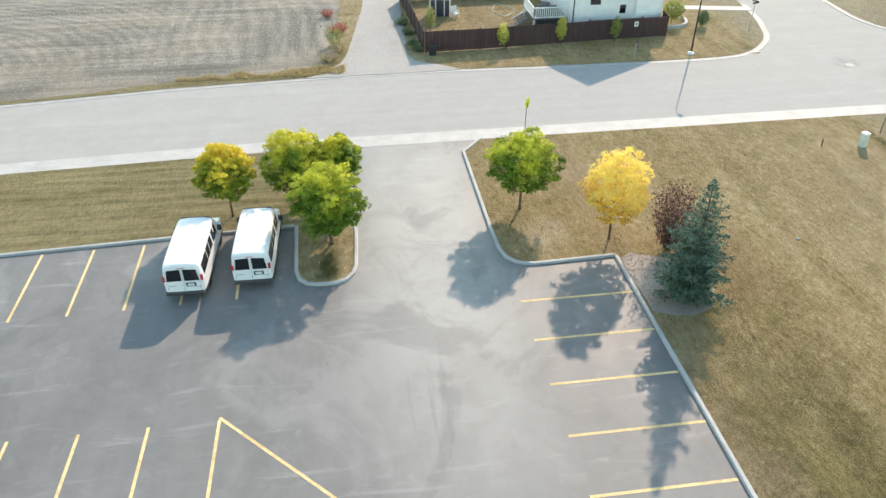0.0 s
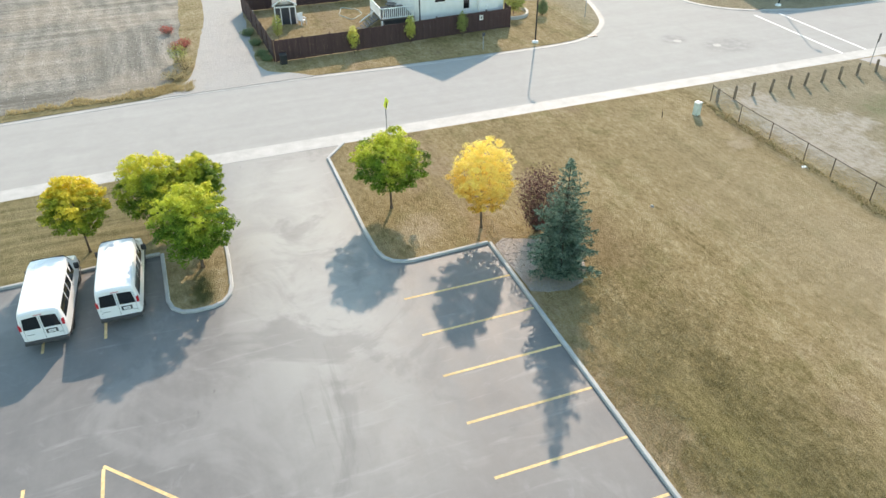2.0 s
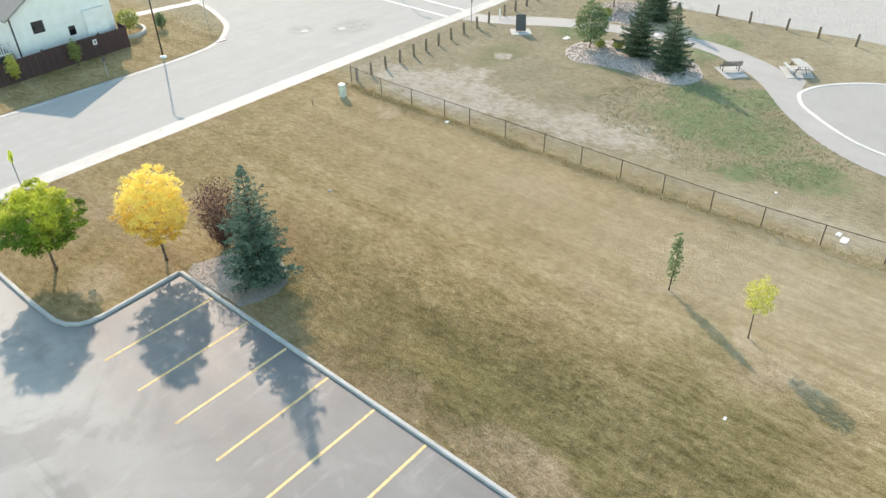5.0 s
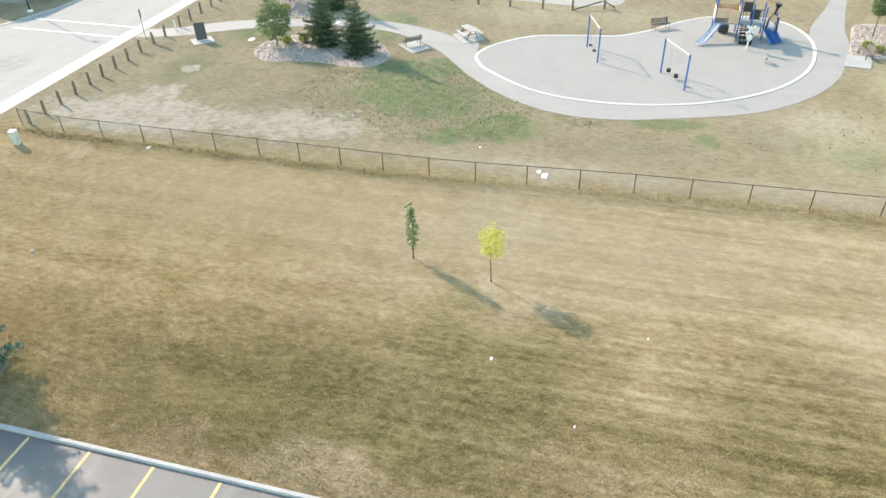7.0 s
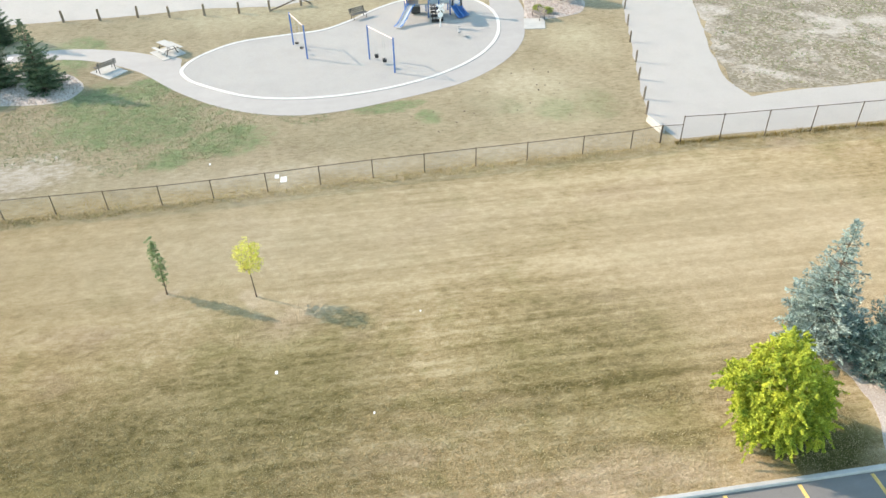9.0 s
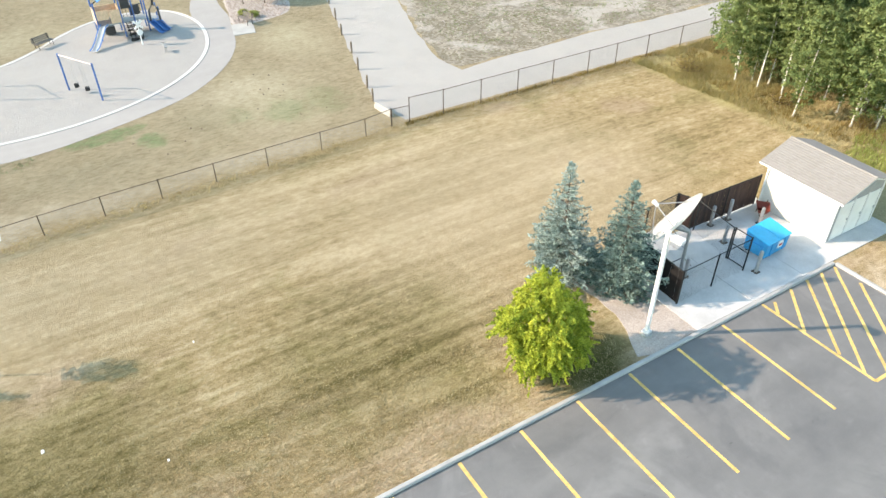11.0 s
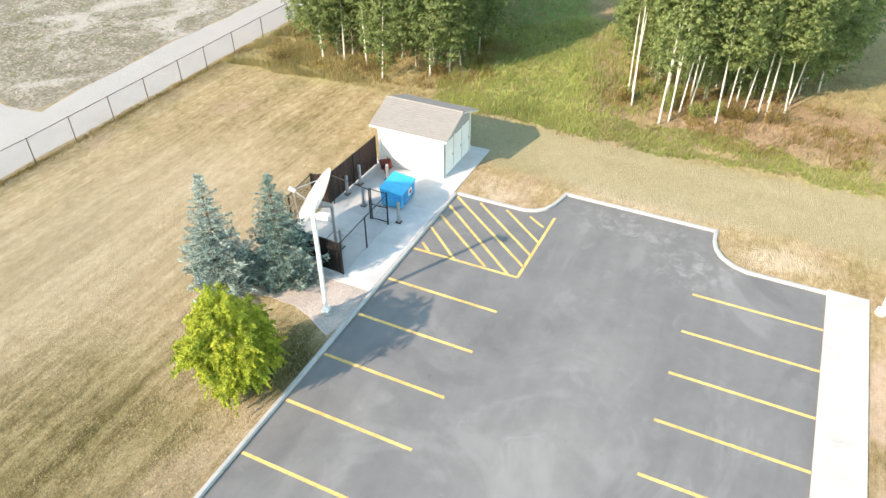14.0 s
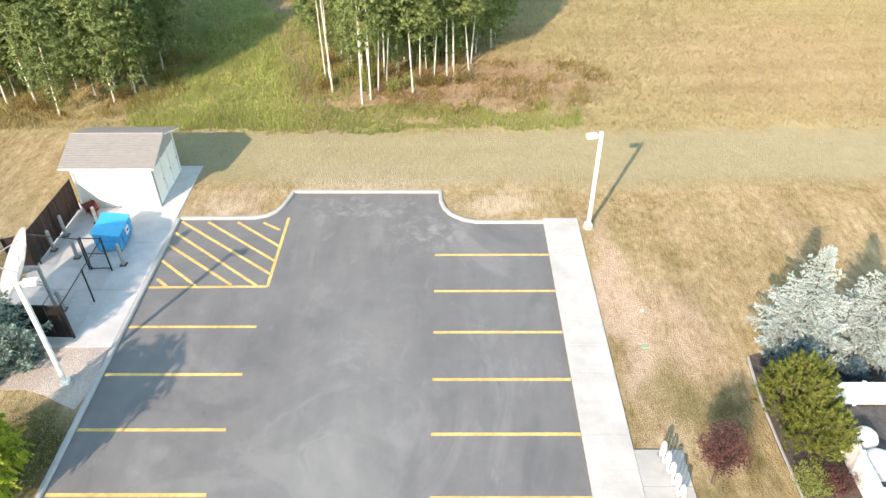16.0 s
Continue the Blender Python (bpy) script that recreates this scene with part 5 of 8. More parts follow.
# ---- tall grass and stones ----
def tufts(name, label, count, area, keep, material, seed, lo=0.2, hi=0.6, blades=5, width=0.03):
    r = np.random.default_rng(seed)
    x0, y0, x1, y1 = area
    p = np.stack([r.uniform(x0, x1, count), r.uniform(y0, y1, count)], 1)
    p = p[[keep(x, y) for x, y in p]]
    n = len(p) * blades
    root = np.repeat(p, blades, 0) + r.normal(0, 0.09, (n, 2))
    a, h = r.uniform(0, 6.283, n), r.uniform(lo, hi, n)
    lean = h * r.uniform(0.1, 0.6, n)
    b = np.stack([root[:, 0], root[:, 1], np.full(n, GZ - 0.02)], 1)
    s = np.stack([-np.sin(a), np.cos(a), 0 * a], 1) * width
    t = b + np.stack([np.cos(a) * lean, np.sin(a) * lean, h], 1)
    v = np.stack([b - s, b + s, t], 1).reshape(-1, 3)
    me = bpy.data.meshes.new(name)
    me.from_pydata(v.tolist(), [], np.arange(3 * n).reshape(-1, 3).tolist())
    ob = part(name, me, material)
    return tagged(ob, label, "grass", kind="stuff")


def fence_x(y):
    return float(np.interp(y, [-45, -19, 0, 10, 40], [37.35, 37.35, 36.6, 35.85, 35.85]))


def wob(x, y):
    return noise.noise((x * 0.25, y * 0.25, 0.0)) * 1.4


tufts("tall_grass", "tall unmown straw grass south of the lot", 26000, (-45, -75, 40, -39), lambda x, y: y < -39.6 + wob(x, y) and not inside(x, y, [(37.5, -30), (90, -30), (90, -90), (37.5, -90)]), L_STRAW, 81, 0.1, 0.4, 5, 0.022)
tufts("tall_weeds", "tall green weeds between the groves", 15000, (-6, -66, 30, -39), lambda x, y: y < -39.8 + wob(x, y) and (x - 14) ** 2 / 60 + (y + 48) ** 2 / 130 < 1 + 0.4 * wob(x, y), L_WEED, 82, 0.15, 0.5, 5, 0.024)
tufts("grove_undergrowth", "low green weeds along the mown edge", 9000, (-9, -44, 20, -38.7), lambda x, y: -42.4 + 1.6 * wob(x + 9, y) < y < -39.7 + wob(x * 2, y) and noise.noise((x * 0.6, y * 0.6, 8.0)) + 0.03 * (x + 4) > -0.2, L_WEED, 83, 0.06, 0.24)
tufts("fence_weeds", "dry yellowish weeds between fence and grove", 9000, (26, -50, 37.2, -38.6), lambda x, y: y < -39.3 + wob(x, y) - 0.25 * max(0, 30 - x) and noise.noise((x * 0.35, y * 0.35, 5.0)) > -0.25, L_DRYWEED, 88, 0.1, 0.4, 5, 0.022)
tufts("grove_brush", "russet brush and dead grass round the groves", 9000, (-12, -50, 37, -40.5), lambda x, y: noise.noise((x * 0.4, y * 0.4, 11.0)) > 0.0 and ((x + 1.5) ** 2 / 130 + (y + 46.5) ** 2 / 26 < 1 or (x - 27) ** 2 / 90 + (y + 45) ** 2 / 18 < 1), L_BRUSH, 89, 0.1, 0.4, 5, 0.022)
tufts("fence_grass", "unmown dry grass along the foot of the fence", 5000, (34.9, -44, 38.0, 40), lambda x, y: abs(x - fence_x(y) + 0.25) < 0.45, L_STRAW, 87, 0.06, 0.2, 4, 0.025)
tufts("fence_fringe", "dark green weeds along the lawn side of the fence", 5200, (34.2, 2, 36.4, 41), lambda x, y: 0.1 < fence_x(y) - x < (0.75 + 0.35 * wob(x * 2, y * 2)) * min(1.0, (y - 2) / 12), L_FRINGE, 188, 0.03, 0.13, 4, 0.022)
tufts("fence_fringe", "dark matted weeds under the chain-link fence", 2600, (37.0, -44, 38.0, -19.5), lambda x, y: abs(x - 37.42) < 0.16 + 0.12 * wob(x * 3, y * 3), L_BRUSH, 187, 0.08, 0.28, 4, 0.022)
tufts("verge_weeds", "ragged green weeds on the road verge", 2600, (-13, 56.3, 0.2, 59.5), lambda x, y: 56.6 + max(0, (-3 - x) * -0.02) < y < 57.5 + max(0, (x + 4) * 0.35) + wob(x * 3, y), L_STRAW, 84, 0.08, 0.3)
tufts("lawn_tufts", "uneven dry tufts in the mown lawn", 72000, (13.7, -29.5, 25.5, 32), lambda x, y: noise.noise((x * 0.5, y * 0.2, 3.0)) > -0.25 and noise.noise((x * 9, y * 9, 1.0)) * 7 > x - 19.5 + max(0, y - 24) * 0.8 and not inside(x, y, [(13, -36), (19.6, -36), (19.6, -17.5), (13, -17.5)]), L_LAWN, 85, 0.03, 0.10, 4, 0.016)
for i in range(16):
    bx, by = rnd.uniform(-1.5, 8.5), rnd.uniform(-50, -44.6)
    twiggy("grove_shrub", "low shrub under the tall aspens", bx, by, rnd.uniform(0.5, 1.4), rnd.uniform(0.5, 1.0), L_BRUSH if i % 2 else L_WEED, 960 + i, 18, 46, 0.055, 0.1, group="grove shrubs", category="shrub")
for i in range(34):
    a, q = rnd.uniform(0, 6.28), rnd.uniform(0.8, 1.2)
    bx, by = 28 + 8.6 * q * math.cos(a), -50.5 + 9.2 * q * math.sin(a)
    if by > -52 and bx < 36.5 and by < -40.6:
        twiggy("grove_shrub", "low russet shrub at the edge of the aspen grove", bx, by, rnd.uniform(0.4, 0.9), rnd.uniform(0.8, 1.4), L_BRUSH, 900 + i, 22, 34, 0.05, 0.1, group="grove shrubs", category="shrub", loose=0.2)
tufts("park_tufts", "coarse green tufts in the park lawn", 9000, (38, 0, 54, 28), lambda x, y: (x - 46.5) ** 2 / 40 + (y - 14) ** 2 / 110 < 1 + 0.5 * wob(x, y) and not inside(x, y, PATH_OUT + PATH_IN) and not inside(x, y, RING), L_TURF, 86, 0.04, 0.13, 4, 0.025)


def stones(name, label, outline, count, lo, hi, material, seed, z=0.06):
    r = random.Random(seed)
    xs, ys = [p[0] for p in outline], [p[1] for p in outline]
    verts, faces = [], []
    got = 0
    while got < count:
        x, y = r.uniform(min(xs), max(xs)), r.uniform(min(ys), max(ys))
        if not inside(x, y, outline):
            continue
        got += 1
        s, k = r.uniform(lo, hi), len(verts)
        ang = r.uniform(0, 6.28)
        for j in range(5):
            a = ang + j * 1.2566 + r.uniform(-0.3, 0.3)
            verts.append((x + math.cos(a) * s, y + math.sin(a) * s * 0.8, z))
        for j in range(5):
            a = ang + j * 1.2566 + r.uniform(-0.3, 0.3)
            verts.append((x + math.cos(a) * s * 0.55, y + math.sin(a) * s * 0.45, z + s * r.uniform(0.45, 0.8)))
        faces.append((k + 5, k + 6, k + 7, k + 8, k + 9))
        faces += [(k + j, k + (j + 1) % 5, k + 5 + (j + 1) % 5, k + 5 + j) for j in range(5)]
    me = bpy.data.meshes.new(name)
    me.from_pydata(verts, [], faces)
    return tagged(part(name, me, material), label, "stones", kind="stuff")


def stone_material():
    k = Mat("mixed_bed_stones", 0.85, spec=0.3)
    c = k.mix(k.island(), (0.27, 0.22, 0.195), (0.53, 0.475, 0.44))
    k.color(k.mix(k.math("MULTIPLY", k.noise(9), 0.4), c, (0.45, 0.36, 0.31)))
    return k.m


STONES = stone_material()
BEDS = {"a": [(53.0, 31.4), (51.0, 30.2), (50.6, 28.5), (51.2, 25.5), (50.9, 22), (51.4, 20.2), (53.4, 19.6), (55.6, 20.8), (57.0, 22.8), (57.4, 26.8), (55.8, 30.7)],
        "b": [(61.2, 33.9), (61.4, 30.4), (63, 28.2), (66, 29), (68, 33), (66.7, 35.2), (63.8, 35.2)],
        "c": [(61.0, -16.0), (64.9, -16.6), (68.7, -17.5), (68.9, -20.6), (65.6, -22.3), (62.3, -21.4), (61.2, -19.5)]}
for i, (k, o) in enumerate(BEDS.items()):
    patch("stone_bed_%d" % (i + 1), curve_through(o, True, 3), 0.066, BED, "bed of pinkish mixed garden stones", "stone bed", 20 + i, 0.05, 0.6)
    stones("bed_stones", "loose mixed stones in the planting bed", o, 2400, 0.04, 0.11, STONES, 90 + i)
SPRUCE_BED = [(13.75, 28.9), (13.8, 24.6), (14.6, 24.25), (15.6, 24.05), (16.5, 24.4), (17.2, 25.2), (17.6, 26.6), (16.8, 28.2), (15.4, 28.9), (14.4, 29.3)]
patch("spruce_gravel_bed", SPRUCE_BED, 0.066, BEDGREY, "greyish gravel bed round the spruce", "gravel bed", 24, 0.04, 0.5)
stones("bed_gravel", "coarse gravel under the spruce", SPRUCE_BED, 900, 0.02, 0.05, BEDGREY, 94)
PAD_BED = [(13.7, -20.95), (13.7, -18.2), (13.95, -17.6), (14.6, -17.9), (15.3, -18.3), (16.4, -18.6), (17.6, -18.6), (19.2, -18.3), (19.6, -19.5), (19.2, -21.2), (17.9, -21.35), (15.3, -20.95)]
patch("pad_gravel_bed", PAD_BED, 0.066, BED, "pinkish gravel bed beside the pad", "gravel bed", 25, 0.04, 0.5)
stones("bed_gravel", "fine gravel round the lamp post", PAD_BED, 700, 0.015, 0.035, BED, 95)
stones("rubble", "scattered pale rubble on the rough ground", [(44, -28), (50, -28.7), (62, -32.5), (72, -36), (66, -60), (44, -60)], 420, 0.04, 0.12, STONES, 96)
tufts("rubble_weeds", "sparse grey-green weeds over the rubble", 9000, (44, -60, 75, -28), lambda x, y: inside(x, y, [(44.2, -28), (50, -28.9), (62, -32.7), (75, -37), (72, -60), (44.4, -60)]) and wob(x * 2, y * 2) > -0.1, L_TURF, 97, 0.04, 0.18)
stones("dirt_clods", "dark dirt clods thrown up in the thin park grass", [(41.5, -3), (46, -3.5), (48.2, -9), (51, -13), (48, -17.5), (42, -17), (40.5, -8)], 34, 0.03, 0.09, BARK, 99)
stones("field_clods", "pale clods over the tilled field", [(-40, 55), (-25, 55.5), (-13, 57.5), (-2, 59), (-1, 72), (-4, 82), (-40, 82)], 1300, 0.03, 0.09, STONES, 98)
BED_WEST = [(-12.75, -20.3), (-12.5, -18), (-12.45, -15.6), (-12.5, -10), (-19, -10), (-19, -20.9), (-14.5, -20.9)]
patch("planting_bed", BED_WEST, 0.06, plain("dark_bark_mulch", (0.10, 0.08, 0.07), 0.95, grain=14, amount=0.3, bump=0.5), "dark mulch planting bed", "planting bed", 26, 0.04, 0.5)
setting("bed_edging", strip([(-12.75, -20.3), (-12.5, -18), (-12.45, -15.6), (-12.5, -10)], 0.09, -0.05, 0.10, bevel=0.015), CONCRETE, "narrow pale concrete edging of the bed", "edging")


# ---- vans ----
def van(label, x, y):
    owner = thing("passenger_van", label, "van", pose(x, y, 0.004, 0, 0, -1.5) @ Matrix.Diagonal((0.94, 1.05, 1.02, 1)), "parked vans")
    # stations: distance from the tail, floor, belt, roof, half widths at sill, belt and roof
    st = [(0.00, 0.46, 1.05, 1.93, 0.93, 0.955, 0.78), (0.07, 0.42, 1.10, 2.02, 0.97, 0.985, 0.815), (0.30, 0.36, 1.12, 2.06, 0.985, 1.0, 0.83), (1.5, 0.34, 1.12, 2.09, 0.99, 1.005, 0.84), (3.5, 0.34, 1.12, 2.08, 0.99, 1.005, 0.84),
          (3.95, 0.34, 1.11, 2.00, 0.99, 1.0, 0.81), (4.72, 0.36, 1.08, 1.22, 0.98, 0.985, 0.86), (5.35, 0.38, 0.98, 1.05, 0.95, 0.94, 0.82), (5.60, 0.45, 0.80, 0.86, 0.86, 0.84, 0.74)]
    bm, rings = bmesh.new(), []
    for d, zb, zt, zr, w0, w1, w2 in st:
        half = [(w0 * 0.9, zb), (w0, zb + 0.12), (w1, zt), (w2 + 0.06, zr - (zr - zt) * 0.16), (w2 - 0.02, zr - (zr - zt) * 0.04), (w2 * 0.5, zr + 0.015)]
        full = half + [(0, zr + 0.02)] + [(-a, b) for a, b in half[::-1]]
        rings.append([bm.verts.new((a, d, b)) for a, b in full])
    for r, s in zip(rings, rings[1:]):
        for i in range(len(r) - 1):
            bm.faces.new((r[i], r[i + 1], s[i + 1], s[i]))
        bm.faces.new((r[-1], r[0], s[0], s[-1]))
    bm.faces.new(rings[0])
    bm.faces.new(rings[-1][::-1])
    bmesh.ops.recalc_face_normals(bm, faces=bm.faces)
    part("body", bm, CARPAINT, owner, smooth=False)

    def side_pane(name, d0, d1, sgn, lo=0.1, hi=0.78):
        """A pane that lies on the leaning side of the body."""
        p = []
        for d, t in ((d0, lo), (d1, lo), (d1 - (0.05 if d1 > 3.6 else 0.0), hi), (d0, hi)):
            xs = [s[0] for s in st]
            zt, zr, w1, w2 = (float(np.interp(d, xs, [s[k] for s in st])) for k in (2, 3, 5, 6))
            z = zt + (zr - (zr - zt) * 0.16 - zt) * t
            w = w1 + (w2 + 0.06 - w1) * t + 0.012
            p.append((sgn * w, d, z))
        b = bmesh.new()
        f = b.faces.new([b.verts.new(q) for q in p])
        ext = bmesh.ops.extrude_face_region(b, geom=[f])
        bmesh.ops.translate(b, vec=(-sgn * 0.03, 0, 0), verts=[v for v in ext["geom"] if isinstance(v, bmesh.types.BMVert)])
        bmesh.ops.recalc_face_normals(b, faces=b.faces)
        return part(name, b, GLASSY, owner)

    for sgn in (-1, 1):
        side_pane("side_window", 0.35, 1.45, sgn)
        side_pane("side_window", 1.55, 2.1, sgn)
        side_pane("side_window", 2.2, 2.75, sgn)
        side_pane("side_window", 2.95, 3.9, sgn, 0.05)
        part("wheel_arch_trim", boxed(sgn * 0.955, 0.25, 0.30, sgn * 1.0, 5.3, 0.37, 0.01), DARKTRIM, owner)
        part("wing_mirror", boxed(sgn * 1.02, 4.05, 1.12, sgn * 1.27, 4.16, 1.42, 0.03), DARKTRIM, owner)
        part("door_handle", boxed(sgn * 1.0, 2.88, 1.0, sgn * 1.025, 3.0, 1.04), DARKTRIM, owner)
        part("tail_light", boxed(sgn * 0.86, -0.012, 1.12, sgn * 0.975, 0.10, 1.42, 0.01), REDLAMP, owner, "red tail light")
        for d in (1.05, 4.55):
            wheel = new("wheel")
            wheel.parent = owner
            wheel.location = (sgn * 0.86, d, 0.37)
            t = bmesh.new()
            prof = [(0.24, -0.11), (0.34, -0.12), (0.37, -0.08), (0.37, 0.08), (0.34, 0.12), (0.24, 0.11)]
            rg = []
            for j in range(20):
                a = j * math.pi / 10
                rg.append([t.verts.new((w, math.cos(a) * r, math.sin(a) * r)) for r, w in prof])
            for j in range(20):
                for i in range(5):
                    t.faces.new((rg[j][i], rg[j][i + 1], rg[(j + 1) % 20][i + 1], rg[(j + 1) % 20][i]))
            bmesh.ops.recalc_face_normals(t, faces=t.faces)
            part("tyre", t, RUBBER, wheel, smooth=True)
            part("rim", tubed([(-0.06, 0, 0), (0.07, 0, 0), (0.09, 0, 0)], [0.24, 0.24, 0.1], 16), STEEL, wheel, "silver steel rim")
    for sgn in (-1, 1):
        b = bmesh.new()
        p = [(sgn * 0.07, -0.004, 1.14), (sgn * 0.80, -0.004, 1.14), (sgn * 0.72, -0.004, 1.74), (sgn * 0.07, -0.004, 1.78)]
        f = b.faces.new([b.verts.new(q) for q in p])
        e = bmesh.ops.extrude_face_region(b, geom=[f])
        bmesh.ops.translate(b, vec=(0, -0.014, 0), verts=[v for v in e["geom"] if isinstance(v, bmesh.types.BMVert)])
        bmesh.ops.recalc_face_normals(b, faces=b.faces)
        part("rear_window", b, GLASSY, owner)
        part("door_seam", boxed(sgn * 0.8, -0.006, 0.62, sgn * 0.808, 0.02, 1.7), DARKTRIM, owner)
    part("door_seam", boxed(-0.006, -0.012, 0.58, 0.006, 0.03, 1.75), DARKTRIM, owner)
    part("rear_bumper", boxed(-0.95, -0.13, 0.38, 0.95, 0.12, 0.53, 0.03), DARKTRIM, owner, "dark grey rear bumper")
    plate = part("plate_recess", boxed(0.10, -0.02, 0.80, 0.60, 0.03, 1.02, 0.01), DARKTRIM, owner)
    part("number_plate", boxed(0.19, -0.03, 0.84, 0.51, -0.015, 0.98, 0.004), WHITE, plate, "white plate with a grey bar")
    part("plate_bar", boxed(0.24, -0.034, 0.89, 0.46, -0.028, 0.93), STEEL, plate)
    part("door_badge", boxed(-0.74, -0.008, 0.84, -0.42, 0.01, 0.88), STEEL, owner)
    part("door_badge", boxed(0.62, -0.008, 0.74, 0.80, 0.01, 0.78), STEEL, owner)
    part("high_brake_light", boxed(-0.18, -0.01, 1.83, 0.18, 0.05, 1.86), REDLAMP, owner)
    b = bmesh.new()
    f = b.faces.new([b.verts.new(q) for q in ((-0.84, 4.66, 1.25), (0.84, 4.66, 1.25), (0.76, 4.02, 1.96), (-0.76, 4.02, 1.96))])
    e = bmesh.ops.extrude_face_region(b, geom=[f])
    bmesh.ops.translate(b, vec=(0, 0.03, 0.03), verts=[v for v in e["geom"] if isinstance(v, bmesh.types.BMVert)])
    bmesh.ops.recalc_face_normals(b, faces=b.faces)
    part("windscreen", b, GLASSY, owner)
    part("front_bumper", boxed(-0.93, 5.45, 0.36, 0.93, 5.68, 0.58, 0.04), DARKTRIM, owner)
    part("grille", boxed(-0.6, 5.56, 0.62, 0.6, 5.63, 0.84, 0.02), CHROME, owner)
    return owner


van("white passenger van with dark windows, parked nose to the kerb", -7.93, 28.5)
van("white passenger van parked beside the kerbed island", -4.83, 29.0)


# ---- fences ----
def chain_panel(a, b, h, gap=0.13, wire=0.004):
    """Crossing diagonal wires between two posts."""
    a, b = Vector((*a, 0)), Vector((*b, 0))
    L, d = (b - a).length, (b - a).normalized()
    n = Vector((-d.y, d.x, 0))
    verts, faces = [], []
    for sgn in (1, -1):
        s = -h
        while s < L:
            p0, p1 = (s, 0.04), (s + h, h)
            u0, u1 = max(0.0, p0[0]), min(L, p1[0])
            if u1 > u0 + 0.02:
                z0, z1 = u0 - s, u1 - s
                if sgn < 0:
                    z0, z1 = h - z0, h - z1
                p, q = a + d * u0 + Vector((0, 0, z0)), a + d * u1 + Vector((0, 0, z1))
                k = len(verts)
                o = n * wire * 1.4
                w = Vector((0, 0, wire * 1.4))
                verts += [tuple(p - w), tuple(p + w), tuple(p + o), tuple(q - w), tuple(q + w), tuple(q + o)]
                faces += [(k, k + 1, k + 4, k + 3), (k + 1, k + 2, k + 5, k + 4), (k + 2, k, k + 3, k + 5)]
            s += gap
    me = bpy.data.meshes.new("mesh_panel")
    me.from_pydata(verts, [], faces)
    return me


def wire_fence(label, pts, h, material, wirem, z=GZ, r=0.03, top=True, gap=0.16, group=""):
    x0, y0 = pts[0]
    owner = thing("chain_link_fence", label, "fence", Matrix.Translation((x0, y0, z)), group)
    pts = [(x - x0, y - y0) for x, y in pts]
    for x, y in pts:
        part("post", tubed([(x, y, 0), (x, y, h + 0.03), (x, y, h + 0.06)], [r, r, r * 0.4], 8), material, owner)
    for p, q in zip(pts, pts[1:]):
        if top:
            part("top_rail", tubed([(*p, h), (*q, h)], 0.02, 6), material, owner)
        part("mesh_panel", chain_panel(p, q, h, gap), wirem, owner)
    return owner


PARK_FENCE = [(36.2, 40.6)] + [(fence_x(y), y) for y in (36.95, 33.85, 30.7, 28.45, 25.4, 22.3, 19.55, 16.8, 14.05, 11.15, 8.35, 5.35, 2.35, -0.7, -3.75, -6.85, -10.0, -13.5, -16.6)] + [(37.6, -18.6)]
wire_fence("low brown chain-link fence between lawn and park", PARK_FENCE, 1.22, RUSTY, DULLSTEEL)
ALLEY_FENCE = [(37.5, -19.9)] + [(fence_x(y), y) for y in (-22.4, -25.4, -28.5, -31.6, -34.9, -37.6, -40.8, -44.4, -48, -51.5, -55, -58.5, -62)]
wire_fence("taller grey chain-link fence along the alley", ALLEY_FENCE, 1.75, RUSTY, DULLSTEEL)
wire_fence("short chain-link return at the fence corner", [(37.6, -18.65), (37.5, -19.9)], 1.2, RUSTY, DULLSTEEL, gap=0.12)

# wooden marker posts
def marker(label, x, y, h, r, tilt, group):
    ob = part("wooden_post", tubed([(0, 0, -0.05), (0, 0, h * 0.9), (0, 0, h)], [r, r * 0.95, r * 0.7], 9), WOODPOST)
    ob.matrix_basis = pose(x, y, GZ, tilt[0], tilt[1], rnd.uniform(0, 360))
    return tagged(ob, label, "post", group)


first_post = marker("weathered brown wooden post beside the road", 36.55, 40.3, 1.05, 0.11, (0, 0), "park edge posts")
for x in (38.1, 39.8, 41.5, 43.3, 44.85, 46.55, 48.35, 50.2, 52.2, 54.0, 56.5, 58.4, 60.4, 62.4, 64.2, 66.0, 67.8, 69.4, 70.7):
    copy_thing(first_post, pose(x, 40.5 + 0.03 * (x - 45), GZ, rnd.uniform(-3, 3), rnd.uniform(-3, 3), rnd.uniform(0, 360)))
for x, y in ((68.7, 18.5), (68.1, 15.6), (68.0, 12.5), (68.0, 9.4), (67.9, 6.6), (69.0, 3.8), (68.6, 21.8), (68.8, 25)):
    copy_thing(first_post, pose(x, y, GZ, rnd.uniform(-3, 3), rnd.uniform(-3, 3), rnd.uniform(0, 360)))
slim_post = marker("slim weathered wooden post along the gravel alley", 41.6, -19.3, 0.95, 0.075, (0, 0), "alley posts")
for x, y in ((43.8, -19.95), (47.0, -20.8), (50.2, -21.8), (54.2, -22.8), (57.9, -23.95), (62.0, -25.15), (65.8, -26.2), (69.5, -27.4)):
    copy_thing(slim_post, pose(x, y, GZ, rnd.uniform(-3, 3), rnd.uniform(-2, 2), rnd.uniform(0, 360)))
rail = thing("fallen_rail", "fallen timber rail between two park posts", "rail", Matrix.Translation((67.9, 6.6, GZ)))
part("beam", tubed([(0.05, -0.1, 0.08), (1.0, -2.7, 0.75)], 0.07, 8), WOODPOST, rail)
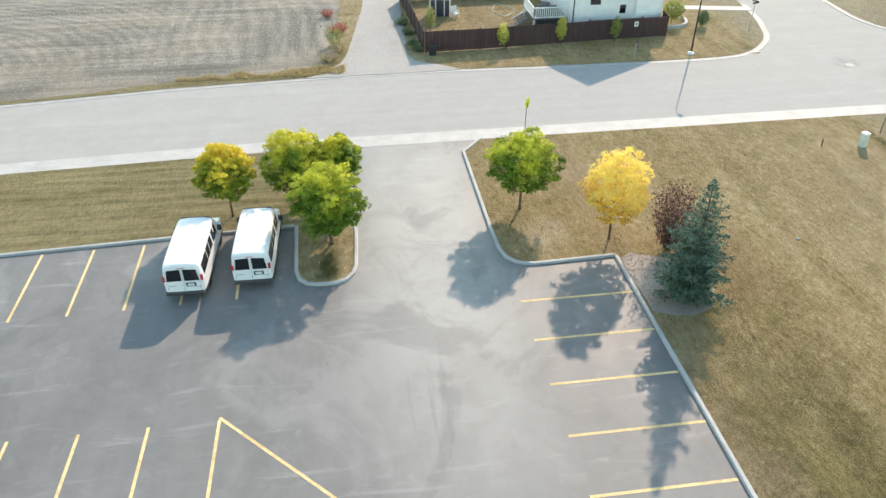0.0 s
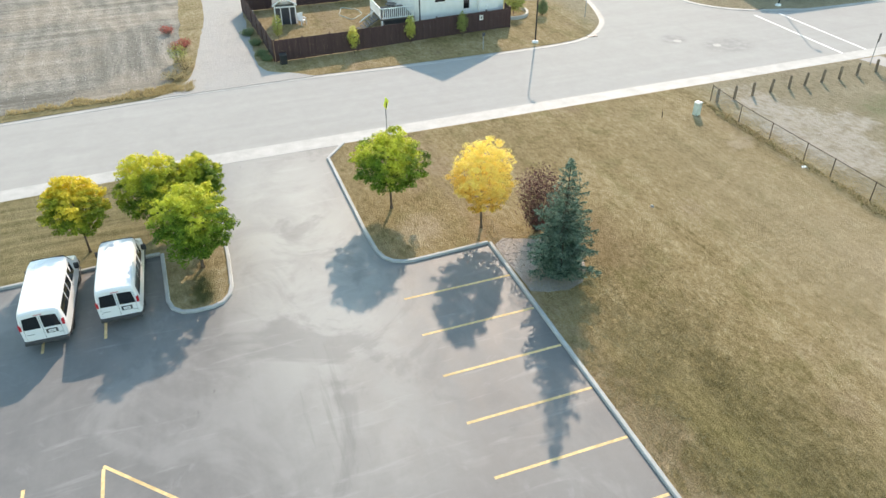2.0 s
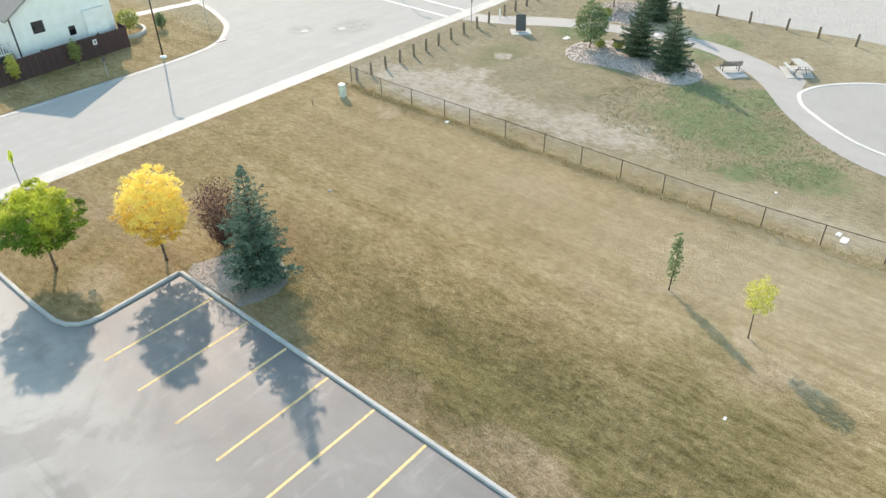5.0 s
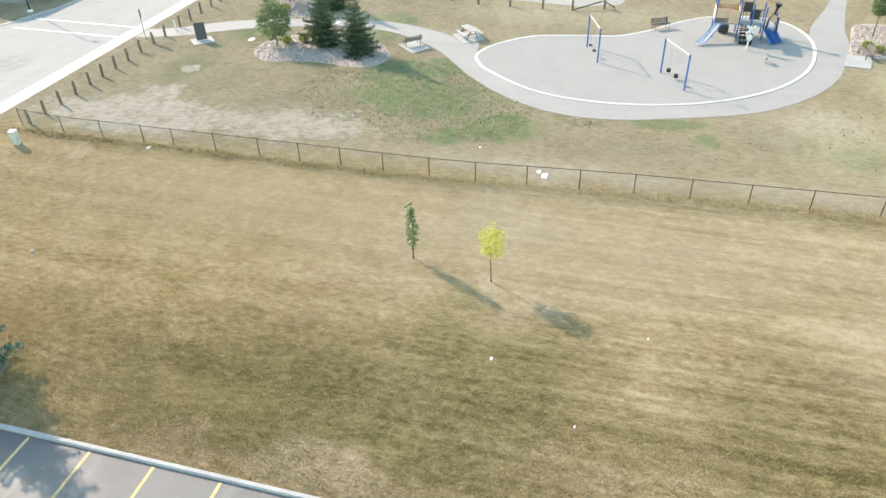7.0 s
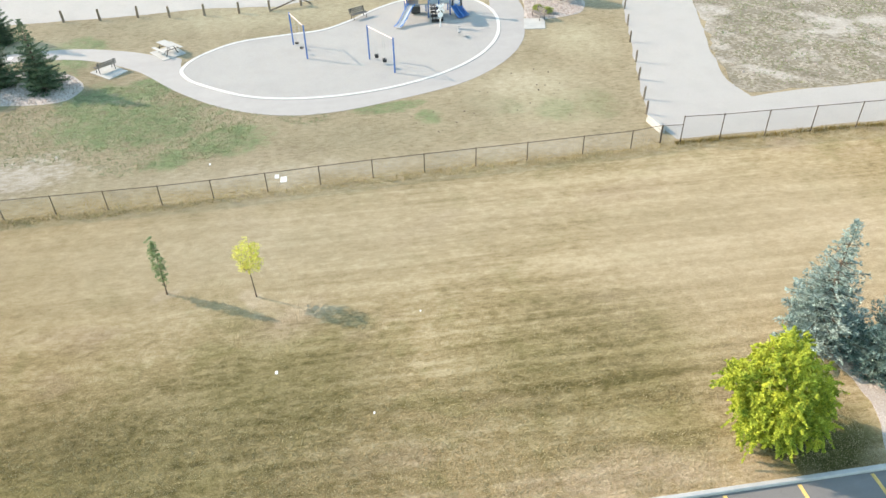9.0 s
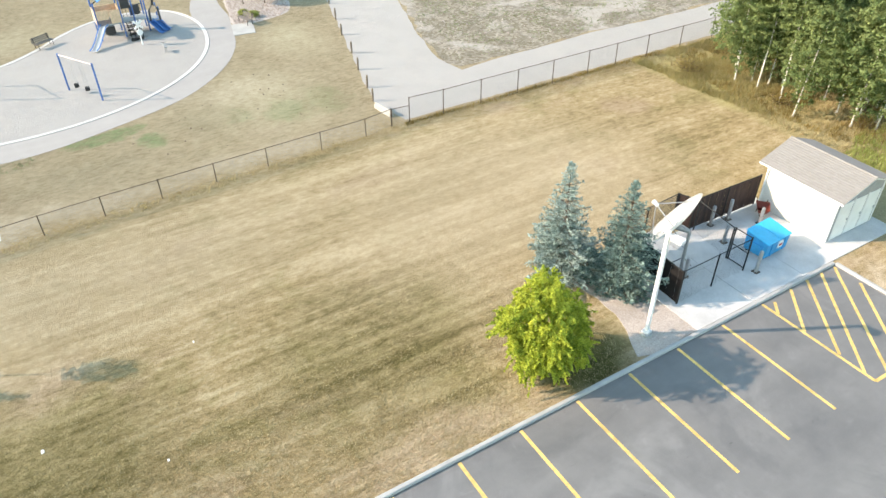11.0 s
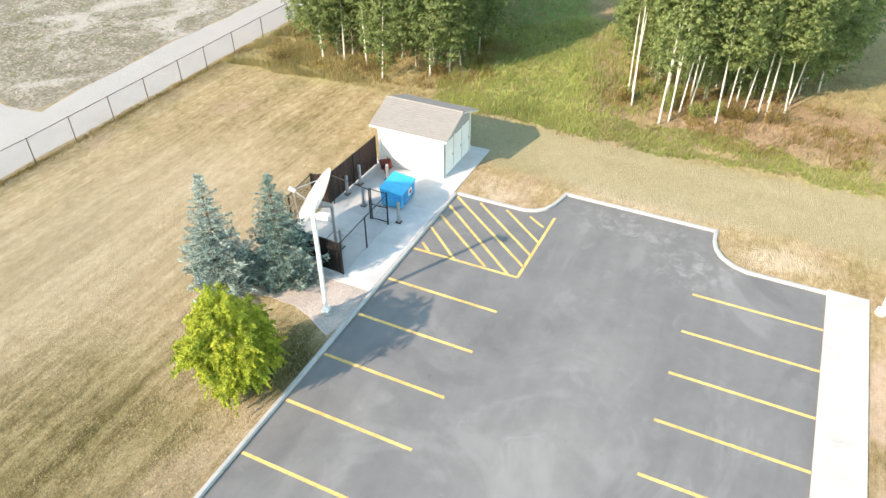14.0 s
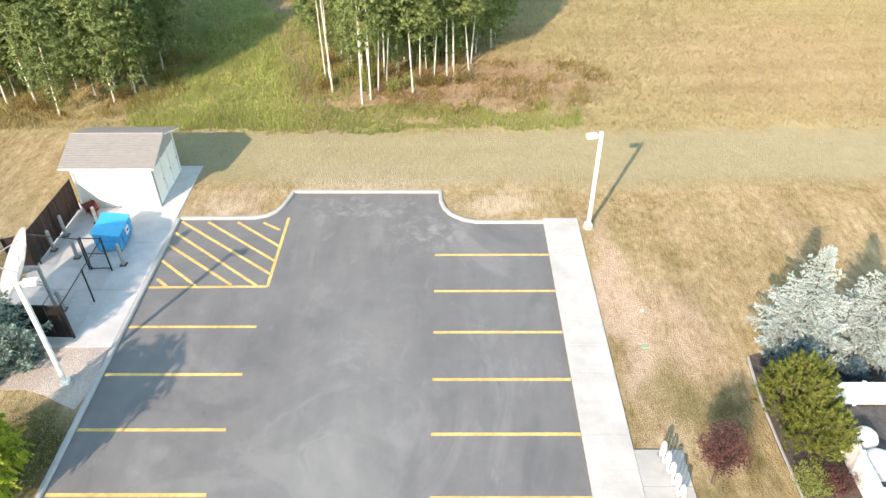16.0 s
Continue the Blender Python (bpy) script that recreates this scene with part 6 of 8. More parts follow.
part("brace", tubed([(1.1, -2.75, 0.7), (1.7, -3.7, 0.0)], 0.06, 8), WOODPOST, rail)
rail = thing("post_rail", "timber rail at the end of the post row", "rail", Matrix.Translation((70.7, 41.2, GZ)))
part("beam", tubed([(0, 0, 0.75), (0.7, -1.9, 0.45)], 0.06, 8), WOODPOST, rail)
guard = thing("concrete_barrier", "pale tapered concrete barrier at the alley corner", "barrier", pose(39.7, -19.15, 0.056, 0, 0, -172))
part("block", prism([(-0.9, -0.16), (0.9, -0.16), (0.9, 0.16), (-0.9, 0.16)], 0, 0.28), CONCRETE, guard)
part("cap", prism([(-0.9, -0.09), (0.9, -0.09), (0.9, 0.09), (-0.9, 0.09)], 0.28, 0.46), CONCRETE, guard)
white_post = tagged(part("path_bollard", tubed([(55.6, 40.7, 0), (55.6, 40.7, 0.95), (55.6, 40.7, 1.0)], [0.07, 0.07, 0.03], 8), WHITE), "slim white bollard at the path mouth", "bollard")

# ---- street furniture ----
def utility_box():
    ob = thing("utility_pedestal", "pale green metal utility pedestal on the lawn", "utility box", pose(33.75, 38.95, GZ, 0, 0, 12))
    part("cabinet", boxed(-0.2, -0.2, 0, 0.2, 0.2, 0.88, 0.03), UTILGREEN, ob)
    part("lid", boxed(-0.22, -0.22, 0.88, 0.22, 0.22, 1.0, 0.05), WHITE, ob, "pale rounded lid")


utility_box()
tagged(part("marker_stake", tubed([(31.2, 39.4, 0), (31.2, 39.45, 0.5)], 0.03, 6), RUSTY), "short brown marker stake in the lawn", "stake")


def pole_sign(name, label, x, y, h, w, hh, material, rz, diamond=False):
    ob = thing(name, label, "road sign", pose(x, y, GZ, 0, 0, rz))
    part("post", tubed([(0, 0, -0.05), (0, 0, h)], 0.035, 8), DULLSTEEL, ob)
    m = pose(0, -0.05, h - hh / 2, 0, 45 if diamond else 0, 0)
    part("panel", boxed(-w / 2, -0.012, -hh / 2, w / 2, 0.012, hh / 2, 0.004, m=m), material, ob)
    return ob


sg = pole_sign("crossing_sign", "lime-yellow diamond crossing sign on a slim post", 11.95, 43.2, 2.85, 0.62, 0.62, SIGNLIME, 52, True)
part("symbol", boxed(-0.06, -0.07, 2.22, 0.08, -0.064, 2.62), BLACK, sg)
pole_sign("street_sign", "small dark sign on a post by the brown fence", 24.7, 57.0, 1.5, 0.3, 0.3, SLATE, 10)
ob = pole_sign("street_sign", "street-name sign post with two blades at the corner", 37.55, 62.0, 2.7, 0.75, 0.16, SLATE, 20)
part("blade", boxed(-0.012, -0.4, 2.7, 0.012, 0.4, 2.86, 0.004), SLATE, ob)
pole_sign("road_sign", "dark upright sign on a post at the crosswalk", 53.1, 42.15, 2.6, 0.45, 0.75, SLATE, 25)

st_lamp = thing("street_lamp", "tall dark street lamp post with a white base collar", "street lamp", pose(29.8, 57.1, GZ))
part("pole", tubed([(0, 0, 0), (0, 0, 4), (0, 0, 7.0)], [0.07, 0.055, 0.045], 10), BLACK, st_lamp)
part("base_collar", tubed([(0, 0, 0), (0, 0, 0.12), (0, 0, 0.2)], [0.3, 0.28, 0.12], 12), WHITE, st_lamp, "white concrete collar")
part("arm", tubed([(0, 0, 6.85), (0.05, -0.2, 7.02), (0.1, -0.42, 7.06)], 0.035, 8), BLACK, st_lamp)
part("head", boxed(-0.02, -0.95, 7.0, 0.24, -0.38, 7.12, 0.04), BLACK, st_lamp)
copy_thing(st_lamp, pose(57.6, 58.2, GZ))


def lot_lamp(label, x, y, rz, heads):
    ob = thing("parking_lot_lamp", label, "lamp post", pose(x, y, GZ, 0, 0, rz), "parking lot lamps")
    part("footing", tubed([(0, 0, -0.05), (0, 0, 0.14)], 0.26, 14), CONCRETE, ob, "round concrete footing")
    b = bmesh.new()
    box(b, -0.16, -0.16, 0.14, 0.16, 0.16, 0.28, 0.02)
    part("base_cover", b, WHITE, ob)
    b = bmesh.new()
    box(b, -0.075, -0.075, 0.25, 0.075, 0.075, 5.5, 0.012)
    part("pole", b, WHITE, ob, "square white steel pole")
    for a in heads:
        m = pose(0, 0, 0, 0, 0, a)
        part("arm", boxed(0.05, -0.04, 5.3, 0.25, 0.04, 5.38, 0.01, m=m), WHITE, ob)
        hd = part("lamp_head", boxed(0.2, -0.17, 5.24, 0.7, 0.17, 5.42, 0.04, m=m), WHITE, ob, "white shoebox lamp head")
        part("lens", boxed(0.26, -0.13, 5.228, 0.64, 0.13, 5.245, m=m), STEEL, hd)
    return ob


lot_lamp("white square lamp post with one head, in the gravel bed", 14.72, -18.83, 10, (180,))
lot_lamp("white square lamp post with one head, beside the sidewalk", -7.62, -29.32, 10, (0,))

# ---- the shed ----
GABLE = plain("grey_gable_boards", (0.36, 0.365, 0.37), 0.8, grain=3, amount=0.1, bump=0.1)


def shed():
    x0, x1, y0, y1 = 14.85, 19.0, -34.95, -31.2
    ob = thing("storage_shed", "cream stucco storage shed with a grey shingle roof", "shed", Matrix.Translation((x0, y1, 0.09)))
    W, D, E, R = x1 - x0, y1 - y0, 2.6, 3.3
    t = 0.12
    part("wall", boxed(0, -t, 0, W, 0, E), CREAM, ob)
    part("wall", boxed(0, -D, 0, W, -D + t, E), CREAM, ob)
    for x in (0, W - t):
        b = bmesh.new()
        o = [(-D + t, 0), (-t, 0), (-t, E), (-D / 2, R - 0.12), (-D + t, E)]
        l = [b.verts.new((x, y, z)) for y, z in o]
        r = [b.verts.new((x + t, y, z)) for y, z in o]
        b.faces.new(l)
        b.faces.new(r[::-1])
        for i in range(5):
            b.faces.new((l[i], r[i], r[(i + 1) % 5], l[(i + 1) % 5]))
        bmesh.ops.recalc_face_normals(b, faces=b.faces)
        part("gable_wall", b, CREAM if x else GABLE, ob)
    for i in range(3):
        y = -0.38 - i * 1.1
        d = part("door", boxed(-0.035, y - 0.92, 0.04, 0.0, y, 2.1, 0.01), SIDING, ob, "white panel door")
        part("handle", boxed(-0.075, y - 0.84, 0.98, -0.035, y - 0.78, 1.1), STEEL, d)
        part("door_frame", boxed(-0.025, y + 0.0, 0.0, 0.0, y + 0.08, 2.18), WHITE, ob)
    over, gab = 0.32, 0.36
    for sgn in (1, -1):
        run = D / 2 + over
        slope = (R - E) / (D / 2)
        z_eave = E - over * slope
        yr = -D / 2
        ye = yr + sgn * run
        b = bmesh.new()
        o = [(yr, R), (ye, z_eave), (ye, z_eave + 0.1), (yr, R + 0.1)]
        l = [b.verts.new((-gab, y, z)) for y, z in o]
        r = [b.verts.new((W + gab, y, z)) for y, z in o]
        b.faces.new(l)
        b.faces.new(r[::-1])
        for i in range(4):
            b.faces.new((l[i], r[i], r[(i + 1) % 4], l[(i + 1) % 4]))
        bmesh.ops.recalc_face_normals(b, faces=b.faces)
        rf = part("roof_slope", b, WHITE, ob, "roof slope with white fascia")
        n = 15
        for i in range(n):
            f0, f1 = i / n, (i + 1) / n + 0.01
            ya, za = ye + (yr - ye) * f0, z_eave + 0.1 + (R - z_eave) * f0
            yb, zb = ye + (yr - ye) * min(1, f1), z_eave + 0.1 + (R - z_eave) * min(1, f1)
            q = bmesh.new()
            vs = [q.verts.new(p) for p in ((-gab - 0.02, ya, za + 0.024), (W + gab + 0.02, ya, za + 0.024), (W + gab + 0.02, yb, zb + 0.006), (-gab - 0.02, yb, zb + 0.006))]
            lo = [q.verts.new(p) for p in ((-gab - 0.02, ya, za), (W + gab + 0.02, ya, za), (W + gab + 0.02, yb, zb), (-gab - 0.02, yb, zb))]
            q.faces.new(vs)
            q.faces.new(lo[::-1])
            for j in range(4):
                q.faces.new((vs[j], vs[(j + 1) % 4], lo[(j + 1) % 4], lo[j]))
            bmesh.ops.recalc_face_normals(q, faces=q.faces)
            part("shingle_course", q, SHINGLE, rf)
    part("ridge_cap", tubed([(-gab - 0.02, -D / 2, R + 0.1), (W + gab + 0.02, -D / 2, R + 0.1)], 0.06, 6), SHINGLE, ob)
    part("downpipe", tubed([(W - 0.1, 0.06, 0), (W - 0.1, 0.06, E - 0.1)], 0.04, 8), WHITE, ob)
    part("corner_trim", boxed(-0.02, -0.1, 0, 0.08, 0.012, E - 0.04), WHITE, ob)
    part("corner_trim", boxed(-0.02, -D - 0.012, 0, 0.08, -D + 0.1, E - 0.04), WHITE, ob)


shed()


def slat_fence(label, a, b, h, bays, group="", slatm=BROWNSLAT):
    a, b = Vector(a), Vector(b)
    ob = thing("screen_fence", label, "fence", Matrix.Translation((a.x, a.y, 0.09)), group)
    d = b - a
    n = Vector((-d.y, d.x)).normalized() * 0.03
    for i in range(bays + 1):
        p = d * i / bays
        part("post", tubed([(p.x, p.y, 0), (p.x, p.y, h + 0.05)], 0.035, 8), BLACK, ob)
    for i in range(bays):
        p, q = d * i / bays, d * (i + 1) / bays
        part("top_rail", tubed([(*p, h), (*q, h)], 0.025, 6), BLACK, ob)
        m = max(1, int((q - p).length / 0.24))
        for j in range(m):
            u, v = p + (q - p) * (j / m), p + (q - p) * ((j + 0.985) / m)
            o = n * (0.25 if j % 2 else 0.05)
            part("slat", prism([tuple(u - o - n * 0.2), tuple(v - o - n * 0.2), tuple(v - o), tuple(u - o)], 0.05, h - 0.03), slatm, ob)
    return ob


slat_fence("dark brown slatted screen fence behind the bins", (19.1, -31.0), (19.25, -26.3), 1.85, 2, "pad fences")
slat_fence("short dark brown screen fence return", (19.3, -26.28), (20.05, -25.95), 1.85, 1, "pad fences")
slat_fence("black slatted screen fence beside the spruces", (19.8, -21.55), (15.45, -21.4), 1.85, 2, "pad fences", SCREEN)


def open_frame(label, pts, h, rails=(0.0,), group="pad fences", gap=0.16, wire=0.002):
    x0, y0 = pts[0]
    ob = thing("black_wire_fence", label, "fence", Matrix.Translation((x0, y0, 0.09)), group)
    q = [(x - x0, y - y0) for x, y in pts]
    for x, y in q:
        part("post", tubed([(x, y, 0), (x, y, h + 0.05)], 0.038, 8), BLACK, ob)
    for a, b in zip(q, q[1:]):
        for z in (h,) + rails:
            part("rail", tubed([(*a, z or 0.08), (*b, z or 0.08)], 0.024, 6), BLACK, ob)
        part("mesh_panel", chain_panel(a, b, h, gap, wire), BLACK, ob)


open_frame("see-through black mesh fence behind the dish", [(20.1, -25.9), (19.95, -23.7), (19.8, -21.6)], 1.85, (), "pad fences", 0.07, 0.0045)
open_frame("open black wire fence along the pad", [(15.45, -21.45), (15.48, -23.7), (15.5, -25.9)], 1.85, ())
open_frame("open black wire gate, swung inward", [(15.55, -26.0), (16.5, -26.0)], 1.85, (0.95, 0.0))
open_frame("black wire divider between bin and dish", [(16.6, -26.0), (19.1, -26.4)], 1.8, ())


def bollard(label, x, y, h):
    ob = thing("pad_bollard", label, "bollard", pose(x, y, 0.09), "pad bollards")
    part("pipe", tubed([(0, 0, 0), (0, 0, h - 0.06), (0, 0, h - 0.02), (0, 0, h)], [0.09, 0.09, 0.075, 0.03], 12), STEEL, ob)
    part("base_plate", boxed(-0.16, -0.16, 0, 0.16, 0.16, 0.02), RUSTY, ob)


for x, y, h in ((15.1, -26.35, 1.25), (18.95, -27.5, 1.2), (18.85, -28.7, 1.25), (17.55, -26.9, 1.15), (17.7, -29.8, 1.0), (16.65, -23.2, 1.1)):
    bollard("grey steel pipe bollard on the pad", x, y, h)


def dumpster():
    ob = thing("dumpster", "bright blue steel dumpster with plastic lids", "dumpster", pose(16.10, -28.15, 0.09, 0, 0, 3))
    # slanted front
    b = bmesh.new()
    lo = [(-0.62, -0.9), (0.62, -0.9), (0.62, 0.9), (-0.62, 0.9)]
    v = [b.verts.new((x * 0.94, y * 0.97, 0.12)) for x, y in lo] + [b.verts.new((x, y, 0.95 if x < 0 else 1.13)) for x, y in lo]
    b.faces.new(v[:4][::-1])
    b.faces.new(v[4:])
    for i in range(4):
        b.faces.new((v[i], v[(i + 1) % 4], v[4 + (i + 1) % 4], v[4 + i]))
    bmesh.ops.recalc_face_normals(b, faces=b.faces)
    bmesh.ops.bevel(b, geom=b.edges[:], offset=0.015, segments=1, affect="EDGES")
    part("body", b, BLUEBIN, ob)
    for y0, y1 in ((-0.93, -0.01), (0.01, 0.93)):
        part("lid", boxed(-0.68, y0, 0.0, 0.68, y1, 0.05, 0.02, m=pose(0, 0, 1.065, 0, -8.3, 0)), BLUELID, ob, "bright blue plastic lid")
    for y in (-0.92, 0.92):
        part("lifting_pocket", boxed(-0.45, y - 0.07, 0.55, 0.45, y + 0.07, 0.75, 0.01), BLUEBIN, ob)
    for y in (-0.5, 0.5):
        part("rib", boxed(-0.66, y - 0.04, 0.2, -0.58, y + 0.04, 0.9), BLUEBIN, ob)
    part("decal", boxed(-0.655, -0.38, 0.45, -0.615, 0.02, 0.82), WHITE, ob, "small white and red decal")
    part("decal_stripe", boxed(-0.66, -0.3, 0.56, -0.62, -0.06, 0.70), REDLAMP, ob)
    for x in (-0.45, 0.45):
        for y in (-0.75, 0.75):
            part("caster", tubed([(x, y - 0.04, 0.07), (x, y + 0.04, 0.07)], 0.07, 10), RUBBER, ob)


dumpster()


def wheelbarrow():
    ob = thing("wheelbarrow", "old red wheelbarrow beside the shed wall", "wheelbarrow", pose(18.1, -30.35, 0.09, 0, 0, 130))
    b = bmesh.new()
    lo, hi = [(-0.28, -0.2), (0.25, -0.2), (0.25, 0.2), (-0.28, 0.2)], [(-0.5, -0.36), (0.45, -0.32), (0.45, 0.32), (-0.5, 0.36)]
    v = [b.verts.new((x, y, 0.36)) for x, y in lo] + [b.verts.new((x, y, 0.66)) for x, y in hi]
    b.faces.new(v[:4][::-1])
    for i in range(4):
        b.faces.new((v[i], v[(i + 1) % 4], v[4 + (i + 1) % 4], v[4 + i]))
    bmesh.ops.solidify(b, geom=b.faces[:], thickness=0.02)
    part("tray", b, REDRUST, ob)
    for y in (-0.22, 0.22):
        part("handle", tubed([(0.5, y * 0.3, 0.2), (-0.3, y, 0.38), (-1.0, y * 1.3, 0.6)], 0.025, 6), RUSTY, ob)
        part("leg", tubed([(-0.3, y, 0.36), (-0.4, y, 0.0)], 0.02, 6), RUSTY, ob)
    part("wheel", tubed([(0.52, -0.05, 0.19), (0.52, 0.05, 0.19)], 0.19, 14), RUBBER, ob)


wheelbarrow()


def dish():
    c = Vector((17.86, -23.27, 2.33))
    n = Vector((0.765, 0.355, 0.60)).normalized()
    ob = thing("satellite_dish", "large white satellite dish on a grey mast", "satellite dish", Matrix.Translation((c.x - 0.7, c.y - 0.2, 0.09)))
    o = Vector((c.x - 0.7, c.y - 0.2, 0.09))
    rot = n.to_track_quat("Z", "Y").to_matrix().to_4x4()
    m = Matrix.Translation(c - o) @ rot
    b, rings, R = bmesh.new(), [], 1.84
    for i in range(9):
        r = R * i / 8
        z = 0.38 * (r / R) ** 2 - 0.06
        rings.append([b.verts.new((r * math.cos(a), r * math.sin(a), z)) for a in (2 * math.pi * j / 40 for j in range(40))] if i else [b.verts.new((0, 0, 0))])
    for j in range(40):
        b.faces.new((rings[0][0], rings[1][j], rings[1][(j + 1) % 40]))
    for r, s in zip(rings[1:], rings[2:]):
        for j in range(40):
            b.faces.new((r[j], s[j], s[(j + 1) % 40], r[(j + 1) % 40]))
    bmesh.ops.solidify(b, geom=b.faces[:], thickness=0.04)
    bmesh.ops.transform(b, matrix=m, verts=b.verts)
    part("reflector", b, WHITE, ob, "white parabolic reflector", smooth=True)
    focus = m @ Vector((0, 0, 1.35))
    for j in range(3):
        a = 2 * math.pi * j / 3 + 0.5
        part("feed_strut", tubed([m @ Vector((1.4 * math.cos(a), 1.4 * math.sin(a), 0.23)), focus], 0.025, 6), STEEL, ob)
    part("feed_horn", tubed([m @ Vector((0, 0, 1.22)), m @ Vector((0, 0, 1.55))], [0.09, 0.12], 10), WHITE, ob)
    part("mast", tubed([(0, 0, 0), (0, 0, 2.2)], 0.08, 12), DULLSTEEL, ob, "grey steel mast")
    part("mount", tubed([(0, 0, 2.2), m @ Vector((0, 0, -0.05))], [0.1, 0.2], 10), DULLSTEEL, ob)
    part("brace", tubed([(0, 0, 1.2), m @ Vector((0, -0.8, 0.05))], 0.03, 6), DULLSTEEL, ob)
    part("brace", tubed([(0, 0, 1.3), m @ Vector((0.7, 0.2, 0.05))], 0.03, 6), DULLSTEEL, ob)
    for a in (0.3, 2.4, 4.5):
        part("foot_brace", tubed([(0, 0, 0.7), (0.6 * math.cos(a), 0.6 * math.sin(a), 0.0)], 0.03, 6), DULLSTEEL, ob)


dish()
rack = thing("bike_rack", "white wave-shaped bike rack on the concrete pad", "bike rack", pose(-8.05, -15.45, 0.118, 0, 0, 7))
wave = []
for i in range(5):
    y = 0.44 * i
    wave += [(0, y, 0.0 if i == 0 else 0.25), (0, y, 0.72), (0, y + 0.06, 0.85), (0, y + 0.16, 0.85), (0, y + 0.22, 0.72), (0, y + 0.22, 0.25), (0, y + 0.28, 0.13), (0, y + 0.38, 0.13)]
part("tube", tubed(wave[:-2] + [(0, 4 * 0.44 + 0.22, 0.0)], 0.052, 10), WHITE, rack, smooth=True)
for y in (0.0, 4 * 0.44 + 0.22):
    part("base_plate", boxed(-0.1, y - 0.1, 0, 0.1, y + 0.1, 0.015), STEEL, rack)


# ---- the house over the road ----
def house():
    x0, x1, y0, y1 = 20.95, 29.35, 63.3, 76.0
    ob = thing("house", "white sided house with a gable roof behind the fence", "house", Matrix.Translation((x0, y0, GZ)))
    W, D, E, R = x1 - x0, y1 - y0, 4.4, 7.05
    t = 0.2
    for nm, x in (("side_wall", 0.0), ("side_wall", W - t)):
        part(nm, boxed(x, t, 0, x + t, D - t, E), SIDING, ob)
    for y in (0, D - t):
        b = bmesh.new()
        o = [(0, 0), (W, 0), (W, E), (W / 2, R - 0.1), (0, E)]
        l = [b.verts.new((x, y, z)) for x, z in o]
        r = [b.verts.new((x, y + t, z)) for x, z in o]
        b.faces.new(l)
        b.faces.new(r[::-1])
        for i in range(5):
            b.faces.new((l[i], r[i], r[(i + 1) % 5], l[(i + 1) % 5]))
        bmesh.ops.recalc_face_normals(b, faces=b.faces)
        part("gable_wall", b, SIDING, ob)
    for i in range(20):
        part("siding_board", boxed(0.02, -0.016, 0.3 + i * 0.205, W - 0.02, 0.0, 0.3 + i * 0.205 + 0.195), SIDING, ob)
    for sgn in (-1, 1):
        b = bmesh.new()
        xe = W / 2 + sgn * (W / 2 + 0.45)
        ze = E - 0.45 * (R - E) / (W / 2)
        o = [(W / 2, R), (xe, ze), (xe, ze + 0.14), (W / 2, R + 0.14)]
        l = [b.verts.new((x, -0.45, z)) for x, z in o]
        r = [b.verts.new((x, D + 0.45, z)) for x, z in o]
        b.faces.new(l)
        b.faces.new(r[::-1])
        for i in range(4):
            b.faces.new((l[i], r[i], r[(i + 1) % 4], l[(i + 1) % 4]))
        bmesh.ops.recalc_face_normals(b, faces=b.faces)
        part("roof_slope", b, SHINGLE, ob)
    for x, z, w, h in ((4.6, 1.75, 0.7, 0.9), (2.0, 2.6, 1.1, 1.1)):
        fr = part("window_frame", boxed(x - w / 2, -0.06, z, x + w / 2, -0.02, z + h, 0.01), WHITE, ob)
        part("pane", boxed(x - w / 2 + 0.07, -0.075, z + 0.07, x + w / 2 - 0.07, -0.055, z + h - 0.07), GLASSY, fr)
    part("corner_trim", boxed(-0.03, -0.03, 0, 0.1, 0.0, E), DARKTRIM, ob)
    part("bay_wall", boxed(5.7, -0.5, 0, 7.6, -0.02, 3.6), SIDING, ob)
    part("meter_box", boxed(6.4, -0.62, 1.5, 6.7, -0.5, 2.0, 0.02), WHITE, ob)
    return ob


house()


def deck():
    ob = thing("deck", "raised deck with white balustrade beside the house", "deck", Matrix.Translation((17.6, 64.4, GZ)))
    part("floor", boxed(0, 0, 1.15, 3.2, 4.0, 1.27, 0.02), GREYWOOD, ob)
    for x in (0.1, 3.1):
        for y in (0.1, 3.9):
            part("support", boxed(x - 0.08, y - 0.08, 0, x + 0.08, y + 0.08, 1.15), WHITE, ob)
    for x0, y0, x1, y1 in ((0.05, 0.05, 3.15, 0.05), (0.05, 0.05, 0.05, 3.95)):
        part("top_rail", tubed([(x0, y0, 2.22), (x1, y1, 2.22)], 0.05, 6), WHITE, ob)
        part("bottom_rail", tubed([(x0, y0, 1.36), (x1, y1, 1.36)], 0.04, 6), WHITE, ob)
        n = 16
        for i in range(n + 1):
            x, y = x0 + (x1 - x0) * i / n, y0 + (y1 - y0) * i / n
            part("baluster", boxed(x - 0.03, y - 0.03, 1.27, x + 0.03, y + 0.03, 2.2), WHITE, ob)
    part("skirt", boxed(0.2, 0.18, 0.0, 3.0, 0.22, 1.1), DARKTRIM, ob)
    for i in range(6):
        part("step", boxed(-0.3 * (i + 1), 1.0, 1.0 - 0.19 * i, -0.3 * i, 2.4, 1.06 - 0.19 * i), GREYWOOD, ob)
    part("stringer", tubed([(0, 1.0, 1.1), (-1.8, 1.0, 0.0)], 0.07, 6), GREYWOOD, ob)
    part("stair_rail", tubed([(0, 1.0, 2.1), (-1.8, 1.0, 1.0)], 0.05, 6), WHITE, ob)


